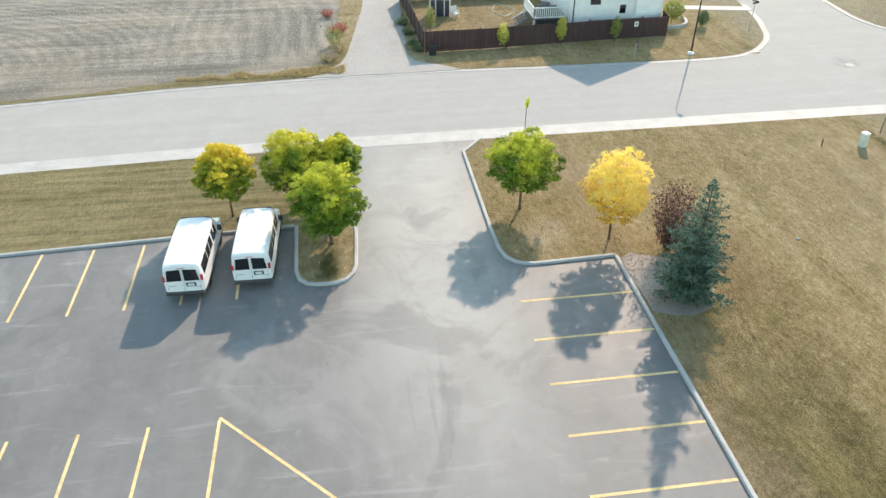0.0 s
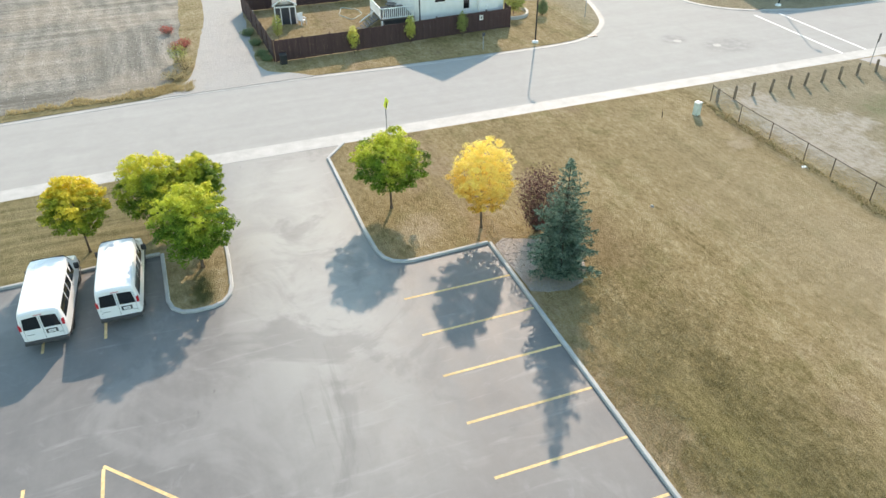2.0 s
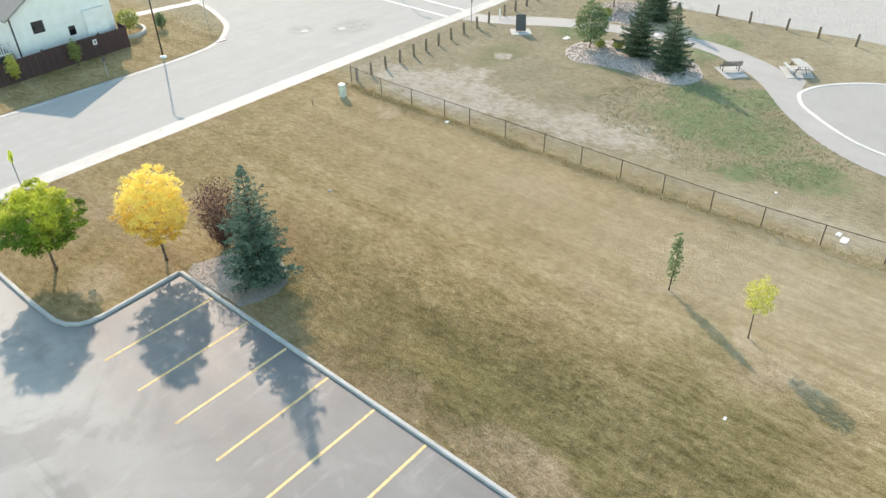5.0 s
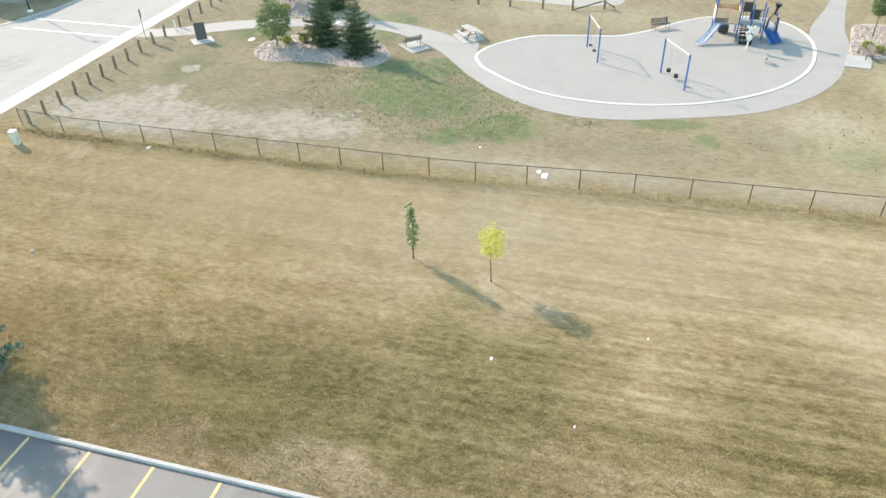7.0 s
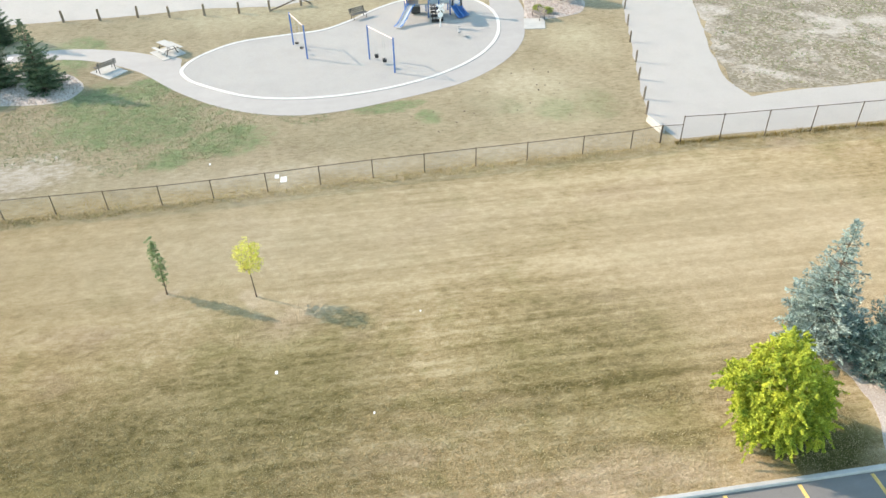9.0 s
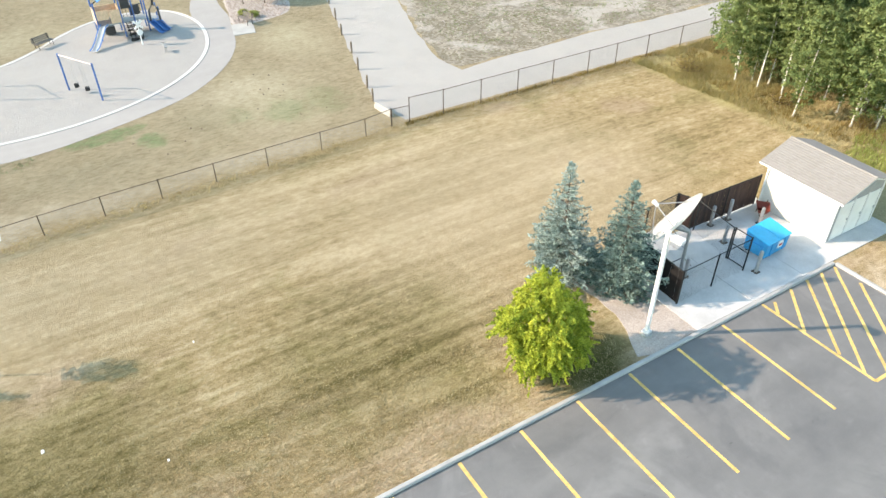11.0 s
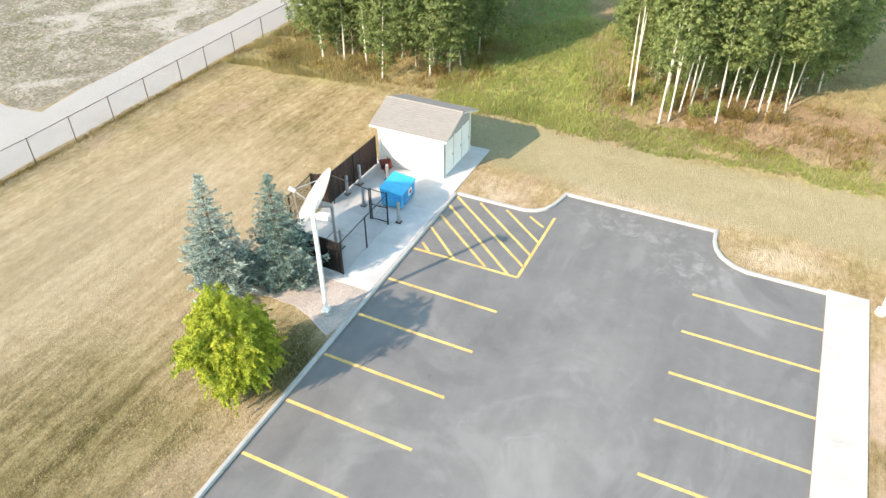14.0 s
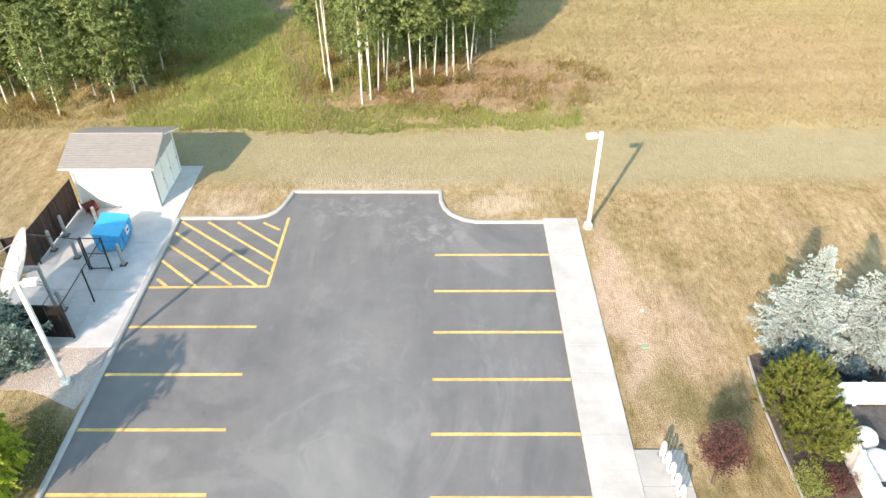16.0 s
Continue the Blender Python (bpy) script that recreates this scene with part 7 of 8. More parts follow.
deck()
pt = thing("patio_table", "dark patio table on the deck", "table", Matrix.Translation((19.2, 66.6, 1.32)))
part("tabletop", tubed([(0, 0, 0.68), (0, 0, 0.72)], 0.55, 16), DARKTRIM, pt)
for a in (0.8, 2.4, 3.9, 5.5):
    part("leg", tubed([(0.35 * math.cos(a), 0.35 * math.sin(a), 0.0), (0.3 * math.cos(a), 0.3 * math.sin(a), 0.68)], 0.03, 6), DARKTRIM, pt)


def board_fence(label, pts, h, bay=2.4):
    x0, y0 = pts[0]
    ob = thing("board_fence", label, "fence", Matrix.Translation((x0, y0, GZ)), "house fences")
    for a, b in zip(pts, pts[1:]):
        a, b = Vector(a) - Vector((x0, y0)), Vector(b) - Vector((x0, y0))
        n = max(1, round((b - a).length / bay))
        d = (b - a).normalized()
        s = Vector((-d.y, d.x))
        for i in range(n):
            p, q = a + (b - a) * i / n, a + (b - a) * (i + 1) / n
            part("post", boxed(p.x - 0.06, p.y - 0.06, 0, p.x + 0.06, p.y + 0.06, h + 0.06), BROWNFENCE, ob)
            m = 8
            for j in range(m):
                u, v = p + (q - p) * (j / m + 0.002), p + (q - p) * ((j + 0.992) / m)
                o = s * (0.03 if j % 2 else 0.036)
                part("board", prism([tuple(u - o), tuple(v - o), tuple(v - o + s * 0.02), tuple(u - o + s * 0.02)], 0.04, h - 0.02 - 0.02 * ((i * 7 + j * 3) % 3)), BROWNFENCE, ob)
            for z in (0.35, h - 0.25):
                part("rail", tubed([(*(p + s * 0.03), z), (*(q + s * 0.03), z)], 0.04, 4), BROWNFENCE, ob)
    part("post", boxed(b.x - 0.06, b.y - 0.06, 0, b.x + 0.06, b.y + 0.06, h + 0.06), BROWNFENCE, ob)
    return ob


board_fence("tall dark brown stained board fence facing the road", [(7.25, 60.55), (14.4, 60.85), (22.0, 61.5), (29.4, 61.85)], 1.85)
board_fence("dark brown board fence along the lane", [(7.1, 60.65), (6.75, 68.4), (6.3, 76)], 1.8)
board_fence("short dark brown fence return to the house", [(29.4, 61.95), (29.5, 63.2)], 1.85)
board_fence("dark brown board fence at the back of the yard", [(6.4, 76.1), (20.8, 76.0)], 1.8)
bin_ = thing("waste_bin", "small black bin at the fence corner", "bin", pose(7.75, 59.95, GZ))
part("tub", prism([(-0.28, -0.28), (0.28, -0.28), (0.28, 0.28), (-0.28, 0.28)], 0, 0.75), RUBBER, bin_)
part("lid", boxed(-0.31, -0.31, 0.75, 0.31, 0.31, 0.83, 0.03), DARKTRIM, bin_)
hz = thing("fence_notice", "small white notice on the brown fence", "notice", pose(26.4, 61.60, 1.35, 0, 0, 3))
part("board", boxed(-0.18, -0.012, -0.22, 0.18, 0.012, 0.22), WHITE, hz)
part("symbol", boxed(-0.07, -0.018, -0.1, 0.09, -0.012, 0.1), SLATE, hz)


def playhouse():
    ob = thing("garden_playhouse", "dark playhouse with white trim in the yard", "playhouse", pose(9.9, 71.2, GZ, 0, 0, -8))
    part("body", boxed(-0.95, -0.8, 0, 0.95, 0.8, 1.9), SLATE, ob)
    for sgn in (-1, 1):
        b = bmesh.new()
        o = [(0, 2.55), (sgn * 1.15, 1.8), (sgn * 1.15, 1.88), (0, 2.63)]
        l = [b.verts.new((x, -0.95, z)) for x, z in o]
        r = [b.verts.new((x, 0.95, z)) for x, z in o]
        b.faces.new(l)
        b.faces.new(r[::-1])
        for i in range(4):
            b.faces.new((l[i], r[i], r[(i + 1) % 4], l[(i + 1) % 4]))
        bmesh.ops.recalc_face_normals(b, faces=b.faces)
        part("roof_slope", b, SHINGLE, ob)
        part("corner_trim", boxed(sgn * 0.97 - 0.06, -0.84, 0, sgn * 0.97 + 0.06, -0.78, 1.85), WHITE, ob)
        part("barge_board", tubed([(0, -0.97, 2.56), (sgn * 1.15, -0.97, 1.82)], 0.06, 4), WHITE, ob)
        part("door_jamb", boxed(sgn * 0.42 - 0.05, -0.85, 0, sgn * 0.42 + 0.05, -0.79, 1.6), WHITE, ob)
    part("lintel", boxed(-0.95, -0.85, 1.6, 0.95, -0.79, 1.72), WHITE, ob)


playhouse()
ch = thing("garden_chair", "white wooden garden chair by the playhouse", "chair", pose(11.2, 69.9, GZ, 0, 0, 25))
part("seat", boxed(-0.3, -0.3, 0.38, 0.3, 0.3, 0.43, 0.01), WHITE, ch)
part("backrest", boxed(-0.3, 0.26, 0.43, 0.3, 0.31, 1.05, 0.01), WHITE, ch)
for sx in (-0.27, 0.27):
    part("armrest", boxed(sx - 0.05, -0.32, 0.62, sx + 0.05, 0.3, 0.66, 0.01), WHITE, ch)
    for sy in (-0.27, 0.25):
        part("leg", boxed(sx - 0.03, sy - 0.03, 0, sx + 0.03, sy + 0.03, 0.62), WHITE, ch)
hose = tubed([(16.3 + (1.0 + 0.15 * math.sin(i * 1.3)) * math.cos(i * 0.3), 71.6 + (1.9 + 0.3 * math.cos(i * 0.9)) * math.sin(i * 0.3), GZ + 0.03) for i in range(22)], 0.03, 6)
tagged(part("garden_hose", hose, UTILGREEN, smooth=True), "pale garden hose lying loose on the lawn", "hose")
setting("planter_wall", strip(curve_through([(30.2, 63.8), (31.2, 63.6), (32.4, 64.2), (33.0, 65.4), (33.0, 66.5)], steps=4), 0.25, -0.1, 0.35, bevel=0.03), CONCRETE, "low curved pale stone planter edge", "planter")
setting("garden_walk", prism([(33.0, 69.6), (41.0, 68.0), (41.2, 69.2), (33.2, 70.9)], -0.1, 0.07), CONCRETE, "pale concrete garden walk", "walk")
for x, y in ((41.9, 52.9), (44.5, 50.7)):
    ob = tagged(part("manhole_cover", tubed([(x, y, -0.05), (x, y, 0.006)], 0.36, 20), GUTTER), "round steel manhole cover in the road", "manhole cover", "manhole covers")
for x, y in ((-12.6, 26.9), (-9.45, 24.85)):
    ob = tagged(part("catch_basin_cover", tubed([(x, y, -0.05), (x, y, 0.009)], 0.34, 20), LOT), "worn round cover set in the asphalt", "manhole cover", "lot covers")
for x, y, s in ((35.4, 56.75, 0.5), (55.0, 57.85, 0.5)):
    tagged(part("storm_drain_inlet", boxed(x - s, y - 0.12, -0.05, x + s, y + 0.12, 0.052, m=None), DARKTRIM), "dark storm drain inlet in the kerb", "drain", "storm drains")
tagged(part("lawn_rock", tubed([(23.75, 29.3, 0.02), (23.75, 29.3, 0.11), (23.75, 29.3, 0.15)], [0.12, 0.10, 0.04], 7), STONE), "single pale rock on the lawn", "rock")
for i, (x, y, s) in enumerate(((35.3, 30.0, 0.18), (37.4, 4.5, 0.3), (37.8, 4.9, 0.2), (21.8, 4.35, 0.09), (-9.05, -23.1, 0.08), (54.9, 32.8, 0.35), (60.5, 27.0, 0.3), (40.0, 9.0, 0.1), (19.0, 0.5, 0.06), (24.6, -2.0, 0.05))):
    tagged(part("litter_scrap", boxed(x - s, y - s * 0.6, 0.04, x + s, y + s * 0.6, 0.075, 0.01), WHITE), "small pale scrap lying on the ground", "litter", "ground scraps")
tagged(part("litter_scrap", boxed(-8.85, -20.95, 0.04, -8.55, -20.8, 0.07, 0.01), plain("faded_green_plastic", (0.22, 0.42, 0.30), 0.6)), "faded green scrap lying on the bare ground", "litter")

# neighbouring house beyond the side street
def far_house():
    ob = thing("neighbour_house", "grey house with a shingle roof across the side street", "house", Matrix.Translation((59.5, 60.8, GZ)))
    part("wall", boxed(0, 0, 0, 11, 9, 3.0), plain("grey_siding", (0.30, 0.30, 0.31), 0.7), ob)
    for sgn in (-1, 1):
        b = bmesh.new()
        o = [(4.5, 5.2), (4.5 + sgn * 5.0, 2.85), (4.5 + sgn * 5.0, 3.0), (4.5, 5.35)]
        l = [b.verts.new((-0.4, y, z)) for y, z in o]
        r = [b.verts.new((11.4, y, z)) for y, z in o]
        b.faces.new(l)
        b.faces.new(r[::-1])
        for i in range(4):
            b.faces.new((l[i], r[i], r[(i + 1) % 4], l[(i + 1) % 4]))
        bmesh.ops.recalc_face_normals(b, faces=b.faces)
        part("roof_slope", b, SHINGLE, ob)
    board = plain("grey_siding_board", (0.33, 0.33, 0.34), 0.7)
    for i in range(12):
        part("siding_board", boxed(0.0, -0.02, 0.3 + i * 0.22, 11, 0.0, 0.3 + i * 0.22 + 0.19), board, ob)
    for x in (3.0, 7.5):
        fr = part("window_frame", boxed(x - 0.7, -0.06, 1.1, x + 0.7, -0.02, 2.2, 0.01), WHITE, ob)
        part("pane", boxed(x - 0.62, -0.075, 1.18, x + 0.62, -0.055, 2.12), GLASSY, fr)


far_house()


# ---- park ----
mp = thing("info_sign", "dark slanted information board on a concrete pad", "sign", pose(53.7, 36.9, 0.05, 0, 0, -48))
part("pad", boxed(-0.9, -0.8, 0, 0.9, 0.8, 0.05), CONCRETE, mp, "pale concrete pad")
part("board", boxed(-0.45, -0.06, 0.1, 0.45, 0.06, 1.55, 0.02, m=pose(0, 0, 0, -10, 0, 0)), SLATE, mp)


def park_bench(label, x, y, rz, pad_z=0.06):
    ob = thing("park_bench", label, "bench", pose(x, y, pad_z, 0, 0, rz), "park benches")
    for i in range(4):
        part("seat_slat", boxed(-0.8, -0.24 + i * 0.13, 0.42, 0.8, -0.14 + i * 0.13, 0.46, 0.008), GREYWOOD, ob)
    for i in range(3):
        part("back_slat", boxed(-0.8, 0.26, 0.52 + i * 0.14, 0.8, 0.30, 0.62 + i * 0.14, 0.008, m=pose(0, 0, 0, -8, 0, 0)), GREYWOOD, ob)
    for sx in (-0.65, 0.65):
        part("leg", tubed([(sx, -0.22, 0), (sx, -0.2, 0.42), (sx, 0.24, 0.42), (sx, 0.34, 0.9)], 0.03, 6), BLACK, ob)
        part("leg", tubed([(sx, 0.26, 0), (sx, 0.24, 0.42)], 0.03, 6), BLACK, ob)
    return ob


def concrete_pad(name, corners, label):
    tagged(part(name, prism(corners, -0.05, 0.1), CONCRETE), label, "pad", "park pads", "structure")


concrete_pad("bench_pad", [(56.2, 19.8), (54.5, 18.0), (55.95, 16.9), (57.5, 18.5)], "pale concrete pad under the bench")
park_bench("grey wooden park bench on a concrete pad", 56.3, 18.6, 133, 0.1)
concrete_pad("table_pad", [(59.5, 15.9), (57.5, 14.5), (58.8, 12.9), (60.9, 14.2)], "pale concrete pad under the picnic table")
concrete_pad("bench_pad", [(58.7, -15.1), (61.3, -15.7), (61.0, -17.5), (58.5, -16.9)], "pale concrete pad beside the path")
park_bench("grey wooden park bench on the gravel border", 64.4, -1.4, -60, 0.072)
park_bench("pale worn bench at the pad beside the stone bed", 61.0, -16.9, -165, 0.1)


def picnic_table():
    ob = thing("picnic_table", "pale weathered picnic table with attached benches", "picnic table", pose(59.2, 14.35, 0.1, 0, 0, 40))
    for i in range(5):
        part("table_board", boxed(-0.9, -0.37 + i * 0.15, 0.72, 0.9, -0.235 + i * 0.15, 0.76, 0.008), CONCRETE, ob)
    for y in (-0.75, 0.75):
        part("bench_board", boxed(-0.9, y - 0.14, 0.42, 0.9, y + 0.14, 0.46, 0.01), CONCRETE, ob)
    for x in (-0.6, 0.6):
        part("cross_bar", tubed([(x, -0.75, 0.4), (x, 0.75, 0.4)], 0.03, 6), BLACK, ob)
        for s in (-1, 1):
            part("leg", tubed([(x, s * 0.5, 0), (x, s * 0.2, 0.72)], 0.03, 6), BLACK, ob)


picnic_table()


def swing(label, a, b, seats, tot):
    ob = thing("swing_set", label, "swing", Matrix.Translation((*a, 0.072)), "swing sets")
    d = Vector(b) - Vector(a)
    for p in (Vector((0, 0)), d):
        part("post", tubed([(p.x, p.y, -0.05), (p.x, p.y, 2.7)], 0.062, 10), BLUEPOST, ob, "blue steel post")
    part("top_beam", tubed([(0, 0, 2.62), (d.x, d.y, 2.62)], 0.035, 8), PINK, ob, "pale pink top beam")
    for f in seats:
        p = d * f
        s = part("swing_seat", boxed(p.x - 0.15, p.y - 0.15, 0.45, p.x + 0.15, p.y + 0.15, 0.72 if tot else 0.56, 0.06), RUBBER, ob, "black rubber seat")
        for o in (-0.13, 0.13):
            q = p + d.normalized() * o
            part("chain", tubed([(*(p + d.normalized() * o), 0.55), (*q, 2.6)], 0.009, 4), STEEL, s)


swing("blue swing set with two black seats", (54.67, -1.69), (51.6, -3.4), (0.3, 0.62), True)
swing("blue swing set with two low seats", (58.95, 4.3), (55.7, 3.15), (0.3, 0.65), False)
spring = thing("spring_rider", "small grey spring rider in the gravel", "spring rider", pose(58.2, -9.4, 0.072))
part("spring", tubed([(0.12 * math.cos(i * 0.9), 0.12 * math.sin(i * 0.9), 0.02 * i) for i in range(18)], 0.02, 6), DULLSTEEL, spring)
part("seat", boxed(-0.35, -0.12, 0.38, 0.35, 0.12, 0.52, 0.05), DULLSTEEL, spring)
part("handle", tubed([(0.15, -0.22, 0.75), (0.15, 0.22, 0.75)], 0.02, 6), DULLSTEEL, spring)
part("stem", tubed([(0.15, 0, 0.5), (0.15, 0, 0.76)], 0.02, 6), DULLSTEEL, spring)


def slide(owner, top, foot, lanes, material, edge):
    top, foot = Vector(top), Vector(foot)
    d = (foot - top).to_2d().normalized()
    s = Vector((-d.y, d.x))
    prof = [(0.0, 1.0), (0.12, 0.97), (0.35, 0.68), (0.62, 0.32), (0.82, 0.12), (1.0, 0.08)]
    w = 0.28 * lanes
    for k in range(lanes + 1):
        off = s * (-w + 2 * w * k / lanes)
        b = bmesh.new()
        pts = [(top.x + (foot.x - top.x) * t + off.x, top.y + (foot.y - top.y) * t + off.y, foot.z + (top.z - foot.z) * z + 0.1) for t, z in prof]
        part("slide_edge", tube(b, pts, 0.05, 6), edge, owner)
    b = bmesh.new()
    rows = []
    for t, z in prof:
        c = Vector((top.x + (foot.x - top.x) * t, top.y + (foot.y - top.y) * t, foot.z + (top.z - foot.z) * z))
        rows.append([b.verts.new((c.x + s.x * q, c.y + s.y * q, c.z)) for q in (-w, w)])
    for r, q in zip(rows, rows[1:]):
        b.faces.new((r[0], r[1], q[1], q[0]))
    bmesh.ops.solidify(b, geom=b.faces[:], thickness=0.05)
    part("slide_bed", b, material, owner)


def play_structure():
    ob = thing("play_structure", "train-shaped play structure with blue roof and slides", "play structure", Matrix.Translation((64.0, -6.6, 0.072)))

    def post(x, y, h, m=BLUEPOST):
        part("post", tubed([(x, y, -0.05), (x, y, h)], 0.06, 8), m, ob)

    # deck tower
    A = [(-0.75, 1.0), (-0.75, -0.9), (1.0, -0.9), (1.0, 1.0)]
    for x, y in A:
        post(x, y, 3.1)
    part("deck", prism([(-0.75, -0.9), (1.0, -0.9), (1.0, 1.0), (-0.75, 1.0)], 1.15, 1.23), DULLSTEEL, ob)
    part("roof_panel", boxed(-1.1, -0.75, -0.03, 1.2, 0.0, 0.03, 0.01, m=pose(0, 0, 3.55, 28, 0, 0)), BLUEROOF, ob, "bright blue roof panel")
    part("roof_panel", boxed(-1.1, 0.0, -0.03, 1.2, 0.75, 0.03, 0.01, m=pose(0, 0, 3.55, -28, 0, 0)), BLUEROOF, ob, "bright blue roof panel")
    for y in (-0.9, 1.0):
        part("gable_bar", tubed([(-0.75, y, 3.05), (-0.75, 0.05, 3.5)], 0.04, 6), BLACK, ob)
        part("gable_bar", tubed([(1.0, y, 3.05), (1.0, 0.05, 3.5)], 0.04, 6), BLACK, ob)
    for p, q in ((A[1], A[2]), (A[2], A[3])):
        part("side_panel", prism([(p[0], p[1]), (q[0], q[1]), (q[0] + 0.04, q[1] + 0.04), (p[0] + 0.04, p[1] + 0.04)], 1.25, 2.3), TAN, ob, "tan moulded panel")
    part("side_panel", prism([(-0.79, -0.85), (-0.73, -0.85), (-0.73, -0.05), (-0.79, -0.05)], 1.25, 2.3), TAN, ob, "tan moulded panel")
    part("side_panel", prism([(-0.80, 0.05), (-0.74, 0.05), (-0.74, 0.95), (-0.80, 0.95)], 1.65, 2.4), TAN, ob, "tan moulded panel")
    part("side_panel", prism([(-0.75, 1.0), (1.0, 1.0), (1.0, 1.05), (-0.75, 1.05)], 1.25, 2.3), TAN, ob, "tan moulded panel")
    part("under_panel", boxed(0.2, -0.3, 0.1, 0.9, 0.5, 0.7, 0.03), DARKTRIM, ob, "dark panel under the deck")
    # second low deck and arch
    for x, y, h in ((0.9, -1.9, 2.9), (-0.4, -1.9, 2.8), (0.9, -2.9, 2.6), (-0.4, -2.9, 2.6), (0.7, -3.9, 1.9), (-0.5, -3.9, 1.9)):
        post(x, y, h, BLUEPOST)
    part("deck", prism([(-0.4, -2.9), (0.9, -2.9), (0.9, -0.9), (-0.4, -0.9)], 1.0, 1.08), DULLSTEEL, ob)
    part("deck", prism([(-0.5, -3.9), (0.7, -3.9), (0.7, -2.9), (-0.5, -2.9)], 0.75, 0.83), DULLSTEEL, ob)
    for i in range(7):
        y = -1.0 - i * 0.28
        part("railing_bar", tubed([(0.9, y, 1.05), (0.9, y, 1.95)], 0.02, 6), BLACK, ob)
    part("top_rail", tubed([(0.9, -0.9, 1.95), (0.9, -2.9, 1.95)], 0.03, 6), BLACK, ob)
    part("net_bar", tubed([(1.0, -0.9, 3.0), (0.9, -2.2, 2.9), (0.7, -3.8, 2.7)], 0.015, 4), DARKTRIM, ob)
    part("arch", tubed([(-0.5, -3.1, 0.8), (-0.5, -3.15, 1.7), (-0.5, -3.5, 2.2), (-0.5, -3.85, 1.7), (-0.5, -3.9, 0.8)], 0.09, 8), SLATE, ob)
    part("arch_panel", tubed([(-0.55, -3.5, 1.75), (-0.45, -3.5, 1.75)], 0.3, 16), TAN, ob, "round tan panel")
    part("chimney", tubed([(-0.5, -3.5, 2.1), (-0.5, -3.6, 2.6), (-0.5, -3.65, 2.95)], [0.1, 0.1, 0.3], 10), BLACK, ob, "black flared chimney")
    # arched black climbing net
    for y in (-2.05, -1.75, -1.45, -1.15):
        part("net_bar", tubed([(-0.4, y, 1.05), (-0.95, y, 1.0), (-1.4, y, 0.7), (-1.75, y, 0.02)], 0.035, 6), BLACK, ob)
    for x, z in ((-0.7, 1.03), (-1.05, 0.95), (-1.35, 0.74), (-1.58, 0.42)):
        part("net_bar", tubed([(x, -2.1, z), (x, -1.1, z)], 0.03, 6), BLACK, ob)
    # rubber climber
    for i in range(5):
        a = 0.3 * i
        part("climber_panel", boxed(-0.16, -0.5, -0.03, 0.16, 0.5, 0.03, 0.02, m=pose(-1.0 - 0.28 * i, -1.5, 0.95 - 0.05 * i * i, 0, 18 + 11 * i, 0)), RUBBER, ob)
    for i in range(4):
        part("ladder_rung", tubed([(-0.8, -0.95, 0.25 + 0.28 * i), (-1.15 + 0.06 * i, -0.4, 0.25 + 0.28 * i)], 0.025, 6), DULLSTEEL, ob)
    slide(ob, (-0.8, 0.55, 1.2), (-3.1, 2.1, 0.02), 1, WHITE, BLUEPLAY)
    slide(ob, (-0.4, -3.3, 0.85), (-1.5, -4.0, 0.02), 2, BLUEPLAY, BLUEPLAY)
    for x, y, z in ((0.4, -2.2, 1.7), (0.4, -1.5, 2.3)):
        part("activity_panel", boxed(x - 0.05, y - 0.35, z - 0.4, x + 0.05, y + 0.35, z + 0.4, 0.03), DARKTRIM, ob)


play_structure()
xs = thing("crossing_post", "white toy railway crossing post with crossed arms", "play post", pose(60.75, -8.2, 0.072, 0, 0, 5))
part("post", tubed([(0, 0, -0.05), (0, 0, 1.95)], 0.06, 8), WHITE, xs)
for a in (45, -45):
    part("arm", boxed(-0.04, -0.45, -0.08, 0.04, 0.45, 0.08, 0.01, m=pose(-0.08, 0, 1.65, a, 0, 0)), WHITE, xs)
part("disc", tubed([(-0.12, 0, 1.05), (-0.04, 0, 1.05)], 0.24, 14), WHITE, xs)

# ---- white fence and domed covers by the west bed ----
setting("courtyard", prism([(-20, -17.7), (-14.6, -17.7), (-14.6, -10.2), (-20, -10.2)], -0.1, 0.075), plain("dark_courtyard_asphalt", (0.07, 0.072, 0.075), 0.9, grain=20, amount=0.3), "dark paved yard inside the white fence", "yard")


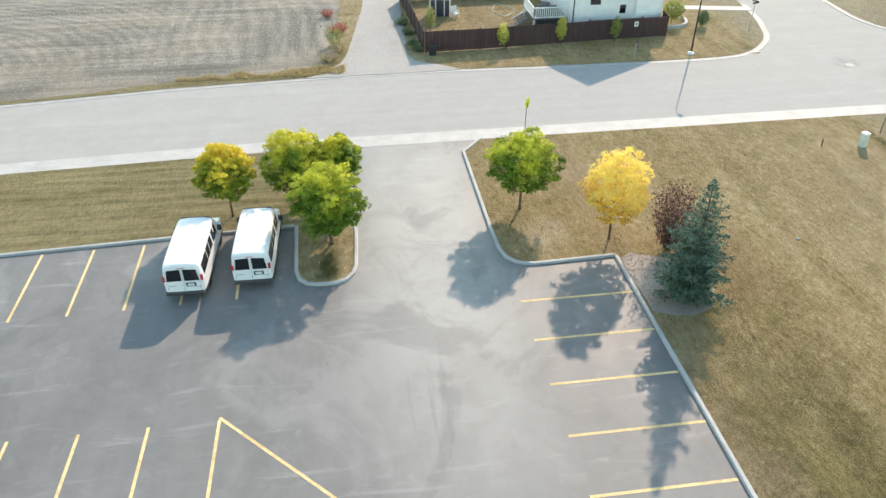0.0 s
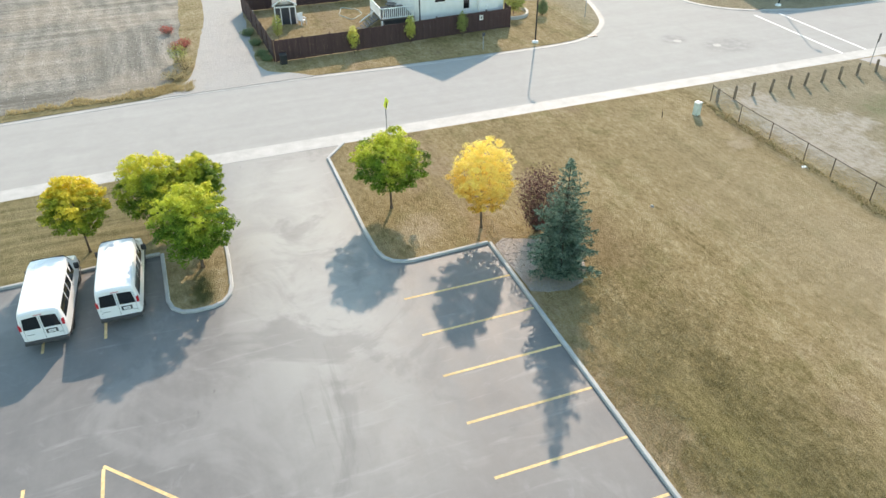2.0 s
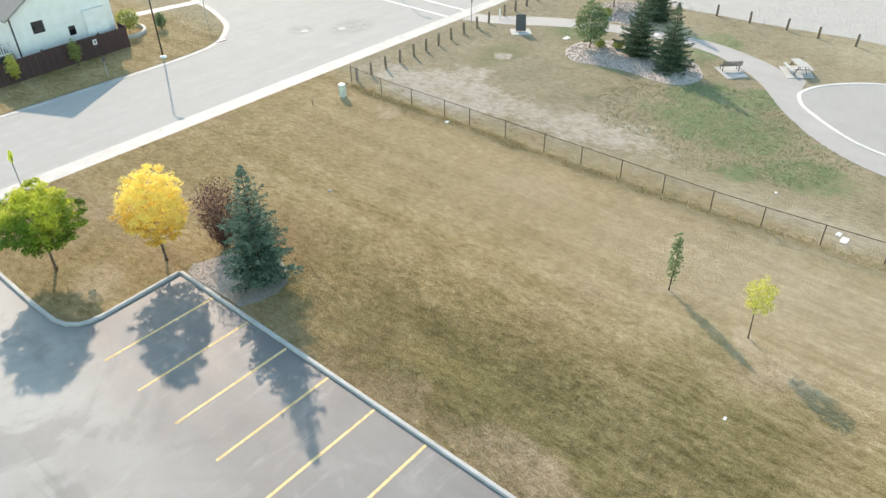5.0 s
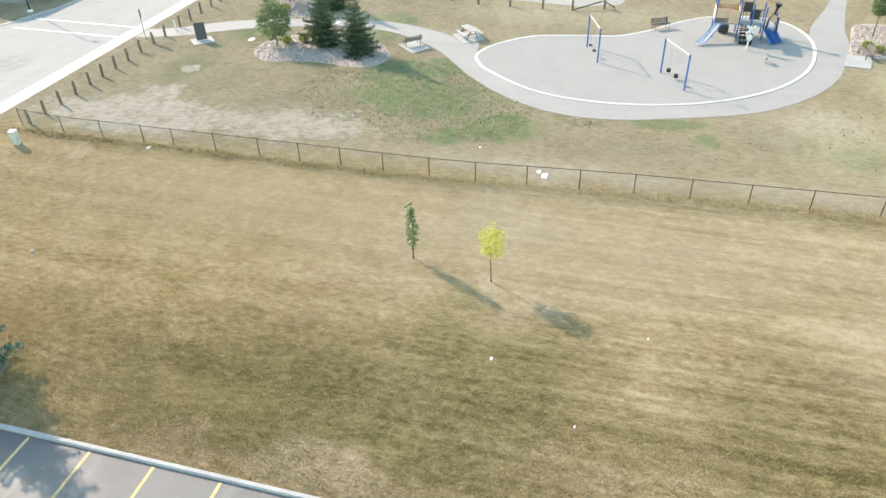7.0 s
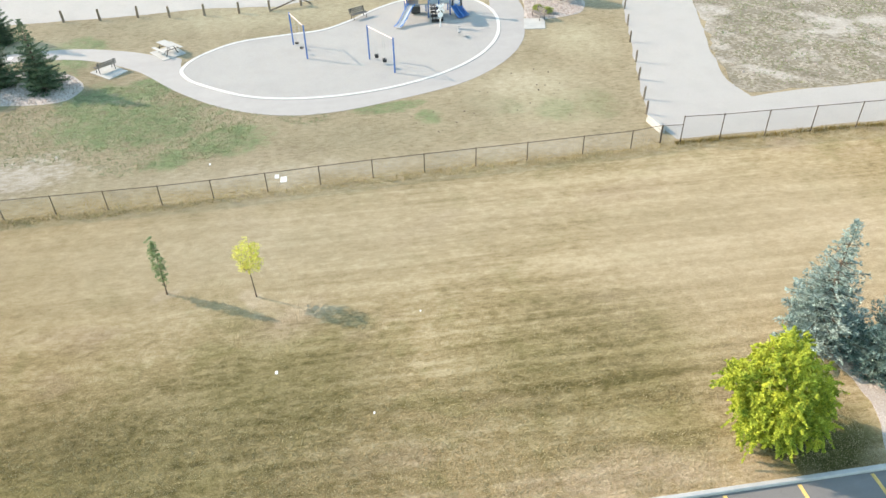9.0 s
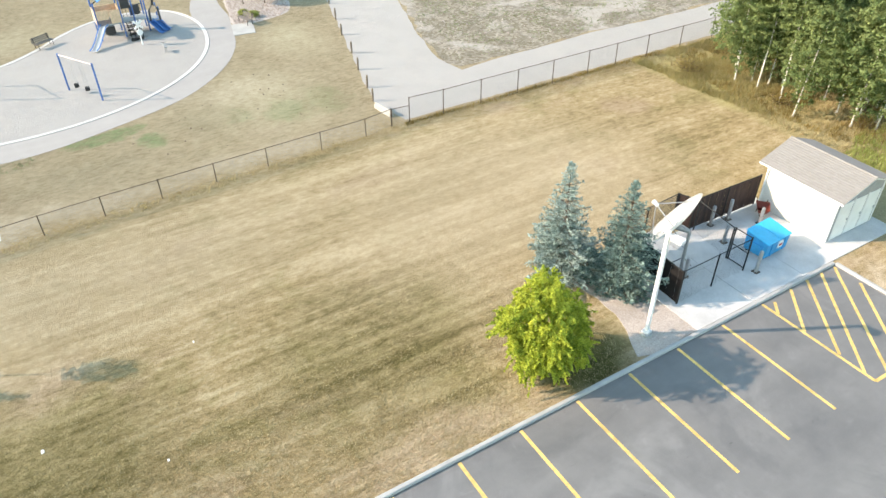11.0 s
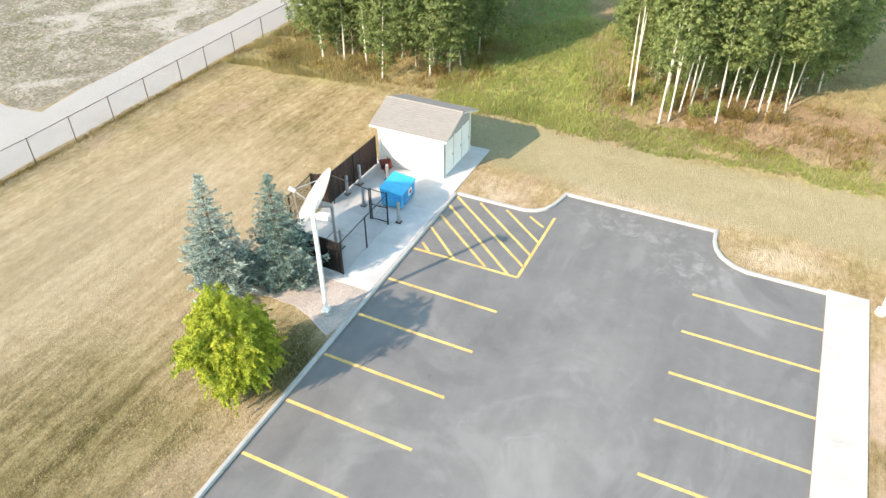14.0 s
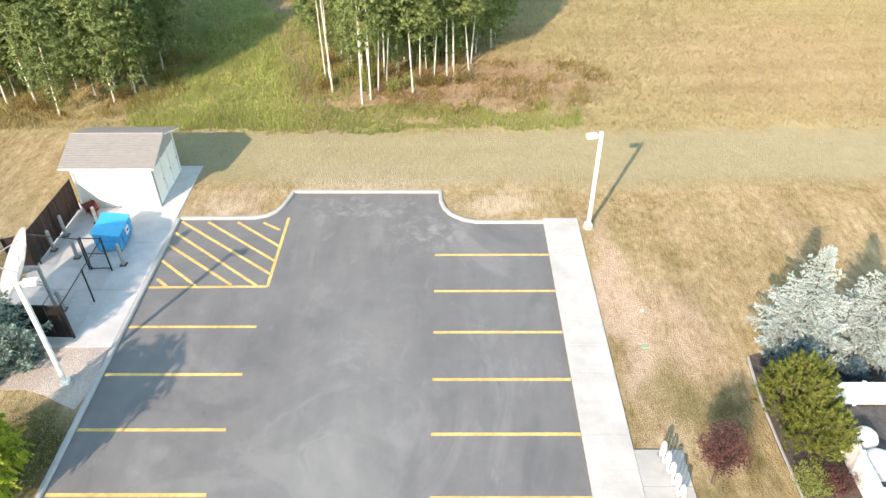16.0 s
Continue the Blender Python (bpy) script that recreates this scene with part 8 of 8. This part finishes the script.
def vinyl_fence(label, a, d, bays, bay=1.45, h=1.25):
    """Posts with pyramid caps, top and bottom rails and tongued boards between them."""
    ob = thing("vinyl_fence", label, "fence", pose(a[0], a[1], GZ, 0, 0, d), "white fences")
    for i in range(bays + 1):
        bm = boxed(i * bay - 0.06, -0.06, -0.1, i * bay + 0.06, 0.06, h + 0.03, 0.008)
        part("post", bm, VINYL, ob)
        cap = bmesh.new()
        q = [cap.verts.new((i * bay + sx * 0.08, sy * 0.08, h + 0.03)) for sx, sy in ((-1, -1), (1, -1), (1, 1), (-1, 1))]
        tip = cap.verts.new((i * bay, 0, h + 0.10))
        cap.faces.new(q[::-1])
        for j in range(4):
            cap.faces.new((q[j], q[(j + 1) % 4], tip))
        part("cap", cap, VINYL, ob)
    for i in range(bays):
        x0, x1 = i * bay + 0.06, (i + 1) * bay - 0.06
        part("rail", boxed(x0, -0.035, h - 0.12, x1, 0.035, h, 0.008), VINYL, ob)
        part("rail", boxed(x0, -0.035, 0.06, x1, 0.035, 0.18, 0.008), VINYL, ob)
        for j in range(8):
            w = (x1 - x0) / 8
            part("board", boxed(x0 + j * w + 0.002, -0.014, 0.16, x0 + (j + 1) * w - 0.002, 0.014, h - 0.1, 0.004), VINYL, ob)


VINYL = plain("white_vinyl", (0.83, 0.83, 0.82), 0.45, grain=3, amount=0.04)
vinyl_fence("white vinyl privacy fence behind the mugo pines", (-14.55, -17.8), 180, 3)
vinyl_fence("white vinyl privacy fence along the planting bed", (-14.55, -17.62), 90, 4)
for x, y, r in ((-15.45, -15.95, 0.42), (-15.5, -14.9, 0.52)):
    ob = thing("domed_cover", "round white domed cover standing in the fenced yard", "cover", pose(x, y, 0.075), "domed covers")
    b = bmesh.new()
    prof = [(r * 0.97, 0.0), (r, 0.42), (r * 0.96, 0.52), (r * 0.84, 0.62), (r * 0.62, 0.70), (r * 0.34, 0.745), (0.015, 0.76)]
    rg = [[b.verts.new((p * math.cos(t) * (1 + 0.015 * math.sin(5 * t + z * 9)), p * math.sin(t), z)) for p, z in prof] for t in (2 * math.pi * j / 24 for j in range(24))]
    for j in range(24):
        for i in range(6):
            b.faces.new((rg[j][i], rg[(j + 1) % 24][i], rg[(j + 1) % 24][i + 1], rg[j][i + 1]))
    bmesh.ops.recalc_face_normals(b, faces=b.faces)
    part("dome", b, VINYL, ob, smooth=True)
    part("rim", tubed([(r * 1.02 * math.cos(t), r * 1.02 * math.sin(t), 0.42) for t in (2 * math.pi * j / 24 for j in range(25))], 0.018, 6), VINYL, ob)
